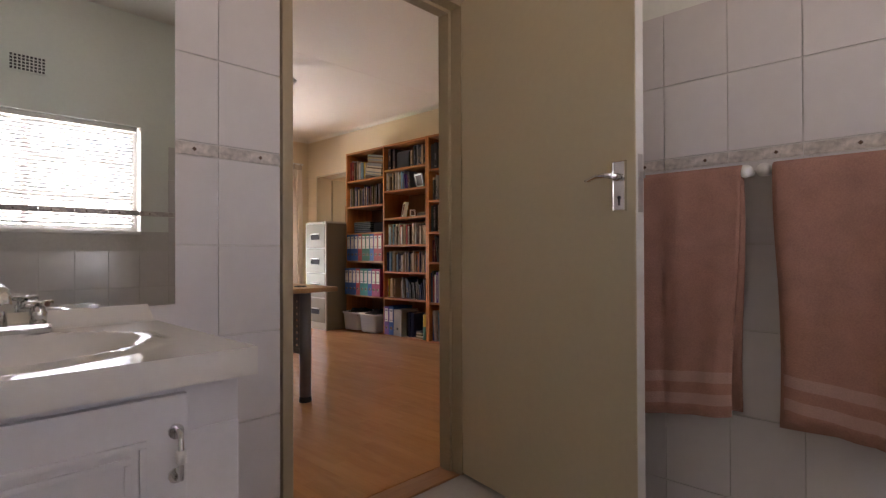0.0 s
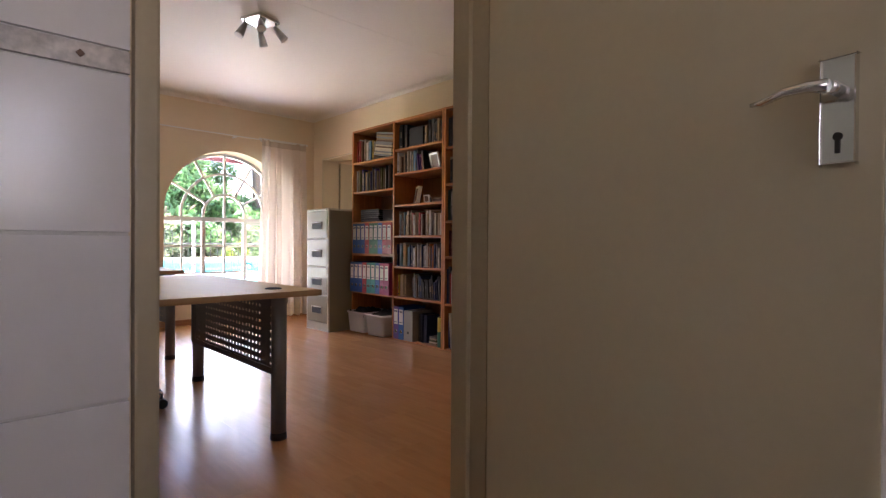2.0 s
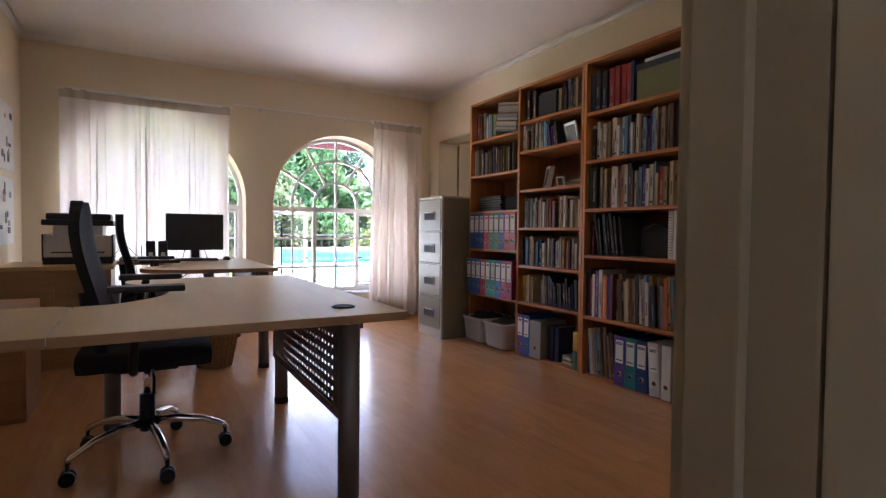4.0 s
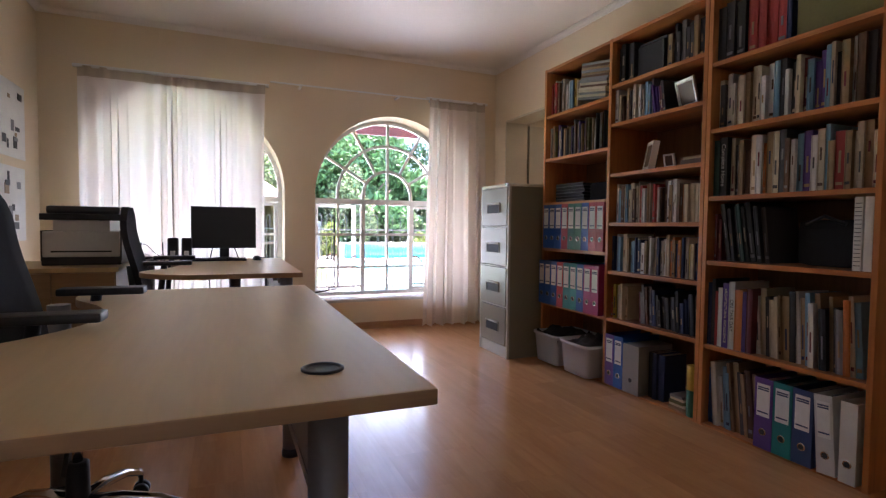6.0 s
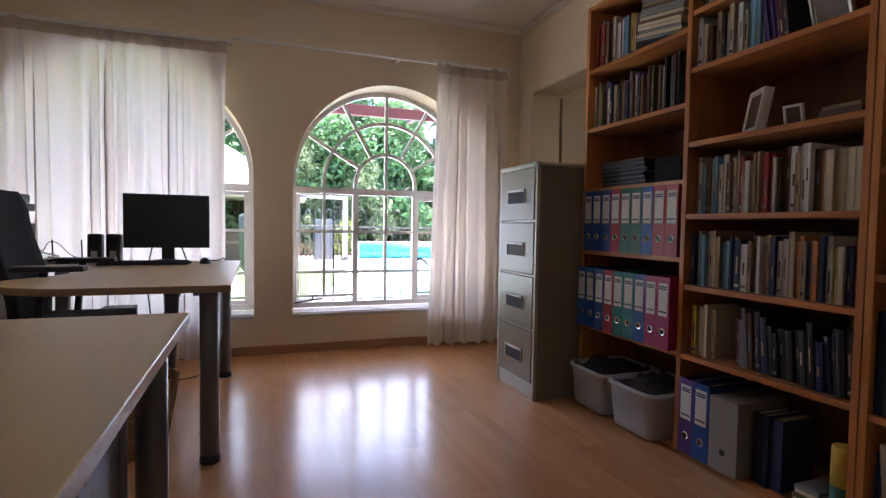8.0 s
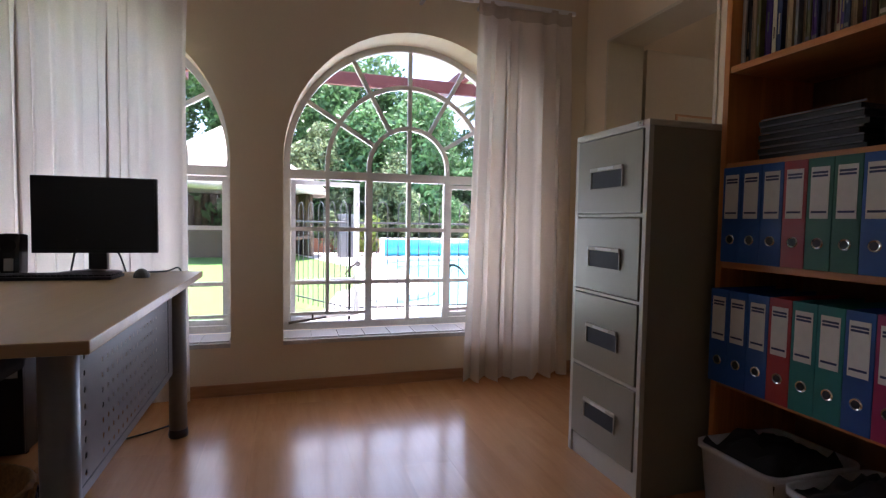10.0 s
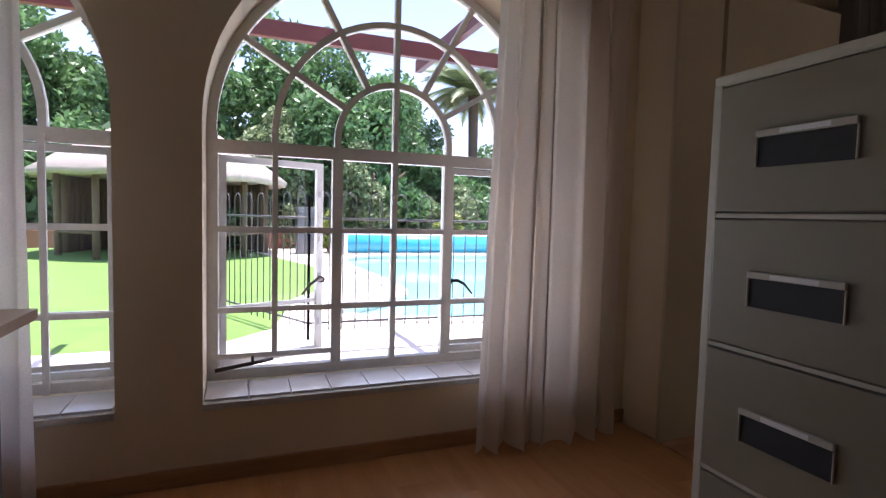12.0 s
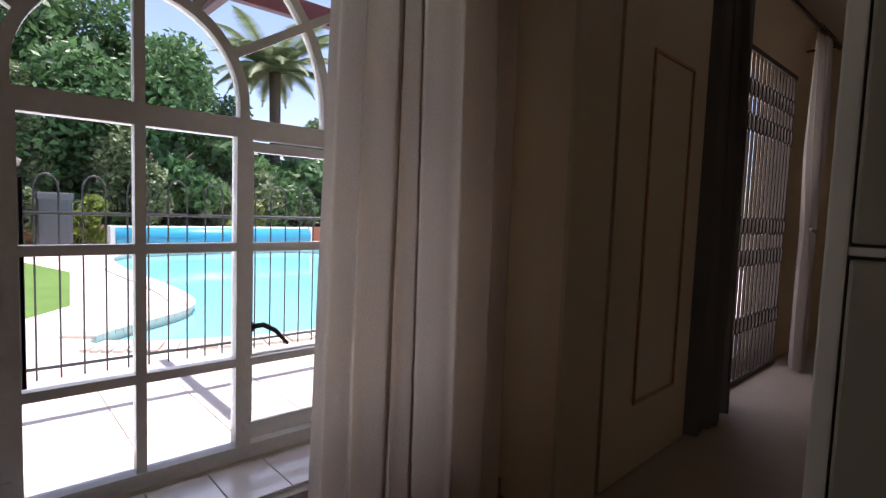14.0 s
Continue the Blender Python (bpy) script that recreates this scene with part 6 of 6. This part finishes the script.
# ---- garden ----
GZ = -0.10
setting(solid("ground", EARTH, -400, 400, -400, 400, -0.60, -0.42), "bare earth reaching to the horizon", "ground")
pool_line = wave([(3.5, 10.62), (4.0, 10.30), (5.2, 10.0), (7.2, 10.4), (9.2, 12.4), (9.9, 15.2), (9.8, 18.3), (7.0, 18.5), (4.9, 18.3), (4.55, 16.0), (4.75, 13.0), (4.62, 11.75), (3.9, 11.20), (3.45, 10.85), (3.5, 10.62), (4.0, 10.30)], 7)


def sheet(name, outer, hole, z0, z1, mat, label, category):
    """A slab over an outline with a hole through it."""
    bm = bmesh.new()
    loops = []
    for line in (outer, hole):
        vs = [bm.verts.new((x, y, z1)) for x, y in line]
        loops += [bm.edges.new((vs[i], vs[(i + 1) % len(vs)])) for i in range(len(vs))]
    bmesh.ops.triangle_fill(bm, use_beauty=True, use_dissolve=False, edges=loops)
    rim = [e for e in bm.edges if e.is_boundary]
    made = bmesh.ops.extrude_edge_only(bm, edges=rim)
    for v in made["geom"]:
        if isinstance(v, bmesh.types.BMVert):
            v.co.z = z0
    bmesh.ops.recalc_face_normals(bm, faces=bm.faces)
    return setting(part(name, bm, mat), label, category)


terrace = sheet("pavement", [(-8, 7.40), (16, 7.40), (16, 22), (2.2, 22), (3.9, 15.5), (3.55, 12.5), (3.1, 11.9), (2.75, 10.15), (2.3, 9.66), (-8, 9.35)], pool_line, -0.43, GZ - 0.012, PAVING, "pale sunlit pool terrace", "pavement")
setting(part("lawn_bed", prism(bmesh.new(), [(-30, 9.35), (-8, 9.35), (2.3, 9.66), (2.75, 10.15), (3.1, 11.9), (3.55, 12.5), (3.9, 15.5), (2.2, 22), (-2, 40), (-30, 40)], -0.43, GZ - 0.01), GRASS), "green lawn beside the pool terrace", "lawn")
bm = bmesh.new()
prism(bm, pool_line, -0.43, GZ - 0.09)
setting(part("water", bm, POOL), "turquoise swimming pool water", "water")
# coping stones round the pool
cop = thing("pool_coping", "pale bullnosed stones round the pool edge", "coping")
n = len(pool_line)
acc = 0
for i in range(0, n):
    (ax, ay), (bx, by) = pool_line[i], pool_line[(i + 1) % n]
    d = Vector((bx - ax, by - ay))
    if d.length < 0.05:
        continue
    u = d.normalized()
    o = Vector((u.y, -u.x))
    bm = bmesh.new()
    q = [Vector((ax, ay)) - o * 0.03 + u * 0.004, Vector((bx, by)) - o * 0.03 - u * 0.004, Vector((bx, by)) + o * 0.25 - u * 0.004, Vector((ax, ay)) + o * 0.25 + u * 0.004]
    prism(bm, [(p.x, p.y) for p in q][::-1], GZ - 0.03, GZ + 0.012)
    bmesh.ops.recalc_face_normals(bm, faces=bm.faces)
    part("coping_stone", bm, PAVING, cop)
# rolled-up pool cover at the far end
roll = thing("pool_cover_roller", "rolled-up blue pool cover on a white roller", "pool cover", pose(5.1, 19.0, GZ))
part("cover_roll", tube(bmesh.new(), [(0, 0, 0.27), (4.5, -0.1, 0.27)], 0.25, 24), POOL_COVER, roll, "blue bubble cover rolled up")
for x in (-0.06, 4.56):
    part("end_stand", box(bmesh.new(), x - 0.05, x + 0.05, -0.2, 0.15, 0, 0.55, 0.02), WHITE, roll, "white end stand")
part("top_fold", tube(bmesh.new(), [(0.0, -0.02, 0.50), (4.5, -0.12, 0.50)], 0.05, 12), WHITE, roll, "pale folded cover edge")


# pool fence of hooped bars
def fence(name, p, q, label, z0=GZ + 0.06, top=1.19):
    ob = thing(name, label, "fence", group="pool fence")
    p, q = Vector(p), Vector(q)
    u = (q - p).normalized()
    L = (q - p).length
    s = 0.115
    n = int(L / (2 * s))
    bm = bmesh.new()
    pts = [(0, 0, 0), (0, 0, top - 0.12 - z0)]
    pts += [(s / 1.0 * (0.5 - 0.5 * math.cos(math.pi * k / 8)) * 1.0, 0, top - 0.12 - z0 + 0.085 * math.sin(math.pi * k / 8)) for k in range(1, 8)]
    pts += [(s, 0, top - 0.12 - z0), (s, 0, 0)]
    tube(bm, pts, 0.0055, 5)
    me = mesh_of(bm, "hoop_bar", FENCE)
    ang = math.degrees(math.atan2(u.y, u.x))
    for i in range(n):
        c = p + u * (i * 2 * s + s * 0.5)
        piece("hoop_bar", me, ob, pose(c.x, c.y, z0, 0, 0, ang))
    for z in (z0 + 0.07, top - 0.26):
        part("fence_rail", tube(bmesh.new(), [(p.x, p.y, z), (q.x, q.y, z)], 0.011, 6), FENCE, ob)
    for k in range(int(L / 2.4) + 1):
        c = p + u * min(L, k * 2.4)
        part("fence_post", box(bmesh.new(), c.x - 0.012, c.x + 0.012, c.y - 0.012, c.y + 0.012, GZ - 0.012, top - 0.06, 0.004), FENCE, ob)
    return ob


fence("pool_fence", (3.0, 9.62), (9.0, 9.55), "dark hooped steel pool fence across the terrace")
fence("pool_fence", (3.0, 9.62), (2.15, 11.3), "dark hooped steel pool fence at the corner of the lawn")
fence("pool_fence", (2.15, 11.3), (1.75, 16.2), "dark hooped steel pool fence running along the lawn")
pump = thing("pool_pump_box", "grey pool pump cover by the fence", "pump box", pose(4.08, 19.2, GZ - 0.012, 0, 0, 0) @ Matrix.Diagonal((1.25, 1.25, 1.2, 1)))
part("pump_cover", box(bmesh.new(), -0.23, 0.23, -0.22, 0.22, 0, 1.0, 0.06), paint("grey_pump_cover", (0.085, 0.088, 0.095), 0.6), pump)
part("pump_lid", box(bmesh.new(), -0.245, 0.245, -0.235, 0.235, 0.9, 1.02, 0.03), paint("grey_pump_lid", (0.11, 0.112, 0.118), 0.6), pump)

# pergola and eaves over the terrace
perg = thing("pergola", "maroon painted timber pergola over the terrace", "pergola")
part("front_beam", box(bmesh.new(), -3.0, 9.0, 9.04, 9.10, 2.205, 2.325, 0.006), MAROON, perg)
for x in (-2.6, -0.6, 1.4, 4.03, 6.6):
    part("rafter", box(bmesh.new(), x - 0.03, x + 0.03, 7.42, 9.9, 2.326, 2.44, 0.005), MAROON, perg)
for x in (-2.8, 8.6):
    part("pergola_post", box(bmesh.new(), x - 0.05, x + 0.05, 9.02, 9.12, GZ - 0.012, 2.204, 0.005), MAROON, perg)
setting(solid("roof", ROOF, -2.2, 10.0, -1.8, 7.95, CZ + 0.16, CZ + 0.30), "dark red roof with overhanging eaves", "roof")
setting(solid("roof_fascia", MAROON, -2.2, 10.0, 7.951, 7.975, CZ + 0.10, CZ + 0.31), "maroon fascia board", "fascia")

# thatched lapa on the lawn
lapa = thing("thatched_gazebo", "round thatched gazebo with dark timber posts", "gazebo", pose(0.80, 19.6, GZ - 0.01))
bm = bmesh.new()
rings = []
nn = 40
for r, z in ((2.75, 1.72), (2.80, 1.86), (1.9, 2.48), (0.9, 3.1), (0.12, 3.55)):
    rings.append([bm.verts.new((r * math.cos(k) * (1 + 0.012 * math.sin(9 * k)), r * math.sin(k), z + 0.02 * math.sin(13 * k))) for k in (2 * math.pi * i / nn for i in range(nn))])
low = [bm.verts.new((2.6 * math.cos(k), 2.6 * math.sin(k), 1.80)) for k in (2 * math.pi * i / nn for i in range(nn))]
rings = [low] + rings
for a, b in zip(rings, rings[1:]):
    for i in range(nn):
        bm.faces.new((a[i], a[(i + 1) % nn], b[(i + 1) % nn], b[i])).smooth = True
bm.faces.new(low[::-1]), bm.faces.new(rings[-1])
part("thatch_roof", bm, THATCH, lapa, "weathered grey thatch")
for i in range(9):
    k = 2 * math.pi * i / 9
    part("post", tube(bmesh.new(), [(2.25 * math.cos(k), 2.25 * math.sin(k), 0), (2.25 * math.cos(k), 2.25 * math.sin(k), 1.95)], 0.07, 10), BARK, lapa)
for i in range(9):
    a, b = 2 * math.pi * i / 9, 2 * math.pi * (i + 1) / 9
    if i in (6,):
        continue
    part("screen_wall", tube(bmesh.new(), [(2.25 * math.cos(a), 2.25 * math.sin(a), 0.55), (2.25 * math.cos(b), 2.25 * math.sin(b), 0.55)], 0.05, 8), BARK, lapa)
part("table", box(bmesh.new(), -0.9, 0.9, -0.5, 0.5, 0.0, 0.8, 0.02), BARK, lapa, "dark wooden counter")
# close row of dark poles, added at the back to imitate the shaded inside
for i in range(30):
    k = math.pi * (i + 0.5) / 30
    part("shade_pole", tube(bmesh.new(), [(2.2 * math.cos(k), 2.2 * math.sin(k), 0), (2.2 * math.cos(k), 2.2 * math.sin(k), 1.9)], 0.115, 6), BARK, lapa)


# ---- planting ----
def leaves(count, spread, size, seed, shell=0.55, flat=0.75, lumps=26):
    """Leaf faces gathered in lumps over an uneven crown, as arrays."""
    rng = np.random.default_rng(seed)
    d = rng.normal(size=(lumps, 3))
    d /= np.linalg.norm(d, axis=1)[:, None]
    centre = d * (shell + (1 - shell) * rng.random((lumps, 1))) * np.array(spread)
    rad = (0.22 + 0.22 * rng.random(lumps)) * min(spread)
    which = rng.integers(0, lumps, count)
    off = rng.normal(size=(count, 3))
    off /= np.linalg.norm(off, axis=1)[:, None]
    pos = centre[which] + off * (rad[which] * (0.55 + 0.5 * rng.random(count)))[:, None]
    a = rng.normal(size=(count, 3))
    a /= np.linalg.norm(a, axis=1)[:, None]
    b = np.cross(a, rng.normal(size=(count, 3)))
    b /= np.linalg.norm(b, axis=1)[:, None]
    s = (size * (0.6 + 0.8 * rng.random(count)))[:, None]
    verts = np.stack([pos - a * s, pos + b * s * 0.45, pos + a * s, pos - b * s * 0.45], 1).reshape(-1, 3)
    faces = np.arange(count * 4).reshape(-1, 4)
    return verts, faces


def crown_mesh(name, mat, *args, **k):
    v, f = leaves(*args, **k)
    me = bpy.data.meshes.new(name)
    me.from_pydata(v.tolist(), [], f.tolist())
    me.materials.append(mat)
    return me


CROWN = [crown_mesh("crown", LEAF, 26000, (2.6, 2.4, 2.5), 0.095, 5), crown_mesh("crown", LEAF, 26000, (2.4, 2.2, 2.9), 0.095, 6, lumps=32), crown_mesh("crown", LEAF_PALE, 16000, (1.5, 1.3, 1.7), 0.075, 7, lumps=22)]
SHRUB = [crown_mesh("foliage", LEAF, 9000, (1.2, 0.9, 0.8), 0.075, 8, lumps=20), crown_mesh("foliage", LEAF_YELLOW, 4000, (0.5, 0.5, 0.5), 0.06, 9, lumps=12), crown_mesh("foliage", LEAF_PALE, 7000, (1.0, 0.8, 0.8), 0.07, 10, lumps=18)]


def tree(x, y, h, scale, kind, turn, label):
    ob = thing("tree", label, "tree", pose(x, y, GZ - 0.03, 0, 0, turn), group="garden trees")
    rnd = random.Random(int(x * 100 + y))
    bm = bmesh.new()
    tube(bm, [(0, 0, -0.3), (0.05, 0.02, h * 0.3), (-0.05, 0.06, h * 0.62), (0, 0, h)], 0.2, 10, radii=[0.26, 0.19, 0.14, 0.06])
    part("trunk", bm, BARK, ob)
    for i in range(5):
        k = rnd.uniform(0, 6.28)
        c, s = math.cos(k), math.sin(k)
        z = h * (0.45 + 0.09 * i)
        part("limb", tube(bmesh.new(), [(0, 0, z), (0.6 * c, 0.6 * s, z + 0.6), (1.3 * c, 1.3 * s, z + 1.3)], 0.07, 7, radii=[0.09, 0.06, 0.03]), BARK, ob)
    cr = new("crown", CROWN[kind])
    cr.parent = ob
    cr.matrix_basis = Matrix.Translation((0, 0, h)) @ Matrix.Diagonal((scale, scale, scale, 1))
    return ob


for i, (x, y, h, s, k) in enumerate(((-9.5, 27, 4.6, 1.3, 0), (-5.0, 26, 4.4, 1.25, 1), (-1.6, 26.5, 4.6, 1.35, 0), (2.2, 24.6, 4.2, 1.28, 1), (5.0, 23.6, 3.7, 1.22, 0), (7.4, 24.6, 3.0, 1.0, 1), (9.9, 26.0, 2.5, 0.85, 0), (15.5, 27, 3.0, 1.1, 1), (19.5, 27, 3.6, 1.2, 0), (6.3, 21.9, 1.9, 0.9, 2), (3.2, 22.6, 2.6, 1.0, 2))):
    tree(x, y, h, s, k, 47 * i, ("dense broad-leaved garden tree with a dark crown", "tall leafy garden tree behind the pool", "small grey-green leafed tree by the pool")[k])


def shrub(x, y, kind, scale, turn):
    ob = thing("shrub", ("dark green leafy shrub", "yellow-green leafy shrub by the pool", "pale grey-green leafy shrub")[kind] + " in a garden bed", "shrub", pose(x, y, GZ - 0.05, 0, 0, turn), group="garden shrubs")
    f = new("foliage", SHRUB[kind])
    f.parent = ob
    f.matrix_basis = Matrix.Translation((0, 0, 0.62 * scale)) @ Matrix.Diagonal((scale, scale, scale, 1))
    bm = bmesh.new()
    for k in range(4):
        tube(bm, [(0, 0, -0.2), (0.25 * math.cos(k * 1.6) * scale, 0.25 * math.sin(k * 1.6) * scale, 0.6 * scale)], 0.02, 5)
    part("stems", bm, BARK, ob)


rnd = random.Random(17)
for i in range(30):
    x = -9 + i * 0.95
    shrub(x + rnd.uniform(-0.3, 0.3), 22.4 + rnd.uniform(-0.5, 0.8) + (1.5 if x < 1.5 else 0), rnd.choice((0, 2, 2, 0)), rnd.uniform(1.0, 1.7), rnd.uniform(0, 360))
for i in range(20):
    x = -8 + i * 1.4
    shrub(x + rnd.uniform(-0.3, 0.3), 23.8 + rnd.uniform(-0.3, 0.6), 0, rnd.uniform(1.9, 2.6), rnd.uniform(0, 360))
shrub(4.75, 19.5, 1, 1.0, 20), shrub(8.6, 20.4, 1, 1.0, 80)
setting(solid("garden_wall", BRICK_RED, -16, 16, 21.2, 21.4, -0.43, 0.34), "low reddish garden wall behind the pool", "wall")

# palm
palm = thing("palm_tree", "tall feather palm with drooping fronds", "palm", pose(11.6, 25.6, GZ - 0.1))
part("trunk", tube(bmesh.new(), [(0, 0, -0.3), (0.1, 0, 3.2), (0.05, 0, 6.3)], 0.2, 12, radii=[0.28, 0.20, 0.22]), BARK, palm)
rng = random.Random(33)
for i in range(40):
    k = 2 * math.pi * i / 40 + rng.uniform(-0.12, 0.12)
    rise = rng.uniform(0.35, 1.9)
    L = rng.uniform(2.6, 3.3)
    bm = bmesh.new()
    rib = []
    for j in range(13):
        t = j / 12
        r = L * (t - 0.18 * t * t)
        rib.append(Vector((r * math.cos(k), r * math.sin(k), 6.3 + rise * 1.9 * t - 1.7 * t * t)))
    tube(bm, rib, 0.02, 4, radii=[0.03 * (1 - 0.8 * j / 12) for j in range(13)])
    side = Vector((-math.sin(k), math.cos(k), 0))
    for j in range(2, 90):
        t = j / 90
        a = min(11, int(t * 12))
        c = rib[a].lerp(rib[a + 1], t * 12 - a)
        u = (rib[a + 1] - rib[a]).normalized()
        w = 0.55 * math.sin(math.pi * min(1, 0.12 + t * 0.95)) + 0.08
        for s in (-1, 1):
            tip = c + side * s * w * 0.85 + u * w * 0.5 - Vector((0, 0, w * 0.25))
            bm.faces.new([bm.verts.new(q) for q in (c, c + u * 0.04, tip)])
    part("frond", bm, LEAF_PALE, palm)


# ---- tiles of the bathroom walls ----
ROWS = [(0.0, 0.189), (0.192, 0.443), (0.446, 0.699), (0.702, 0.955), (0.958, 1.199), (1.238, 1.474), (1.477, 1.715)]
tile_mesh = {}


def tile(w, h, d, key, mat):
    if (w, h, key) not in tile_mesh:
        tile_mesh[(w, h, key)] = mesh_of(box(bmesh.new(), -w / 2, w / 2, -d, 0, -h / 2, h / 2, 0.0015), "wall_tile", mat)
    return tile_mesh[(w, h, key)]


def tiling(wall, x0, x1, frame_pose, start, skip=None):
    """Covers a stretch of wall with tiles; frame_pose turns x along the wall and -y out of it."""
    P = 0.190
    k0, k1 = math.floor((x0 - start) / P), math.ceil((x1 - start) / P)
    for k in range(k0, k1):
        a, b = max(x0, start + k * P) + 0.0012, min(x1, start + (k + 1) * P) - 0.0012
        if b - a < 0.01:
            continue
        for z0, z1 in ROWS:
            if skip and skip(a, b, z0, z1):
                continue
            piece("wall_tile", tile(round(b - a, 4), round(z1 - z0 - 0.002, 4), 0.008, "t", TILE), wall, frame_pose @ pose((a + b) / 2, 0, (z0 + z1) / 2))
        piece("border_tile", tile(round(b - a, 4), 0.033, 0.009, "b", TILE_BAND), wall, frame_pose @ pose((a + b) / 2, 0, 1.2185))
        bd = tile(0.009, 0.009, 0.0105, "dot", COV["brown"])
        piece("border_dot", bd, wall, frame_pose @ pose((a + b) / 2 + 0.03, 0, 1.2185, 0, 45, 0))


bed = new("tile_bed", mesh_of(box(bmesh.new(), BWX, 0.785, BY + 0.003, BY + 0.0085, 0, 1.716), "tile_bed", TILE_GROUT))
bed.parent = bpy.data.objects["wall_south"]
tiling(bpy.data.objects["wall_south"], -0.76, 0.788, pose(0, BY + 0.006, 0), 0.597, lambda a, b, z0, z1: a < 0.35 and z1 < 0.70)
bed = new("tile_bed", mesh_of(box(bmesh.new(), BEX + 0.003, BEX + 0.0085, BSY, BY, 0, 1.716), "tile_bed", TILE_GROUT))
bed.parent = bpy.data.objects["wall_bathroom_east"]
tiling(bpy.data.objects["wall_bathroom_east"], -BY, -BSY, pose(BEX + 0.006, 0, 0, 0, 0, -90), -0.72)
bed = new("tile_bed", mesh_of(box(bmesh.new(), BWX, BEX, BSY - 0.0085, BSY - 0.003, 0, 1.09), "tile_bed", TILE_GROUT))
bed.parent = bpy.data.objects["wall_bathroom_south"]
tiling(bpy.data.objects["wall_bathroom_south"], -BEX, -BWX, pose(0, BSY - 0.006, 0, 0, 0, 180), 0.0, lambda a, b, z0, z1: z1 > 1.08 and -b < 1.16 and -a > -0.13)

# ---- pavers of the terrace near the house ----
me_paver = mesh_of(box(bmesh.new(), -0.1985, 0.1985, -0.1985, 0.1985, -0.03, 0.0, 0.004), "paver", PAVING)
pav = bpy.data.objects["pavement"]
for i in range(18):
    for j in range(5):
        piece("paver", me_paver, pav, pose(0.3 + i * 0.403, 7.64 + j * 0.403, GZ + 0.001 - 0.0005 * ((i * 7 + j * 3) % 4)))

# ---- floor tiles of the bathroom ----
me_tile = mesh_of(box(bmesh.new(), -0.1485, 0.1485, -0.1485, 0.1485, -0.006, 0.0, 0.0012), "floor_tile", TILE)
for i in range(10):
    for j in range(8):
        x, y = BWX + 0.151 + i * 0.3, BSY + 0.151 + j * 0.3
        if x < BEX - 0.1 and y < BY - 0.1:
            piece("floor_tile", me_tile, bpy.data.objects["floor_bathroom"], pose(x, y, 0.001))


# ---- floors of the office in boards, running towards the windows ----
board = {}
rnd = random.Random(7)
x = WX + 0.016
while x < EX - 0.02:
    w = min(0.193, EX - 0.015 - x)
    y = SY + 0.015 - rnd.uniform(0, 1.1)
    while y < NY - 0.02:
        a, b = max(y, SY + 0.015), min(y + 1.285, NY - 0.015)
        if b - a > 0.03:
            key = (round(b - a, 3), round(w, 3))
            if key not in board:
                board[key] = mesh_of(box(bmesh.new(), -(b - a) / 2 + 0.0001, (b - a) / 2 - 0.0001, -w / 2 + 0.0001, w / 2 - 0.0001, -0.0119, 0.0), "floorboard", FLOOR_WOOD)
            piece("floorboard", board[key], FLOOR, pose(x + w / 2, (a + b) / 2, 0, 0, 0, 90))
        y += 1.285
    x += 0.193
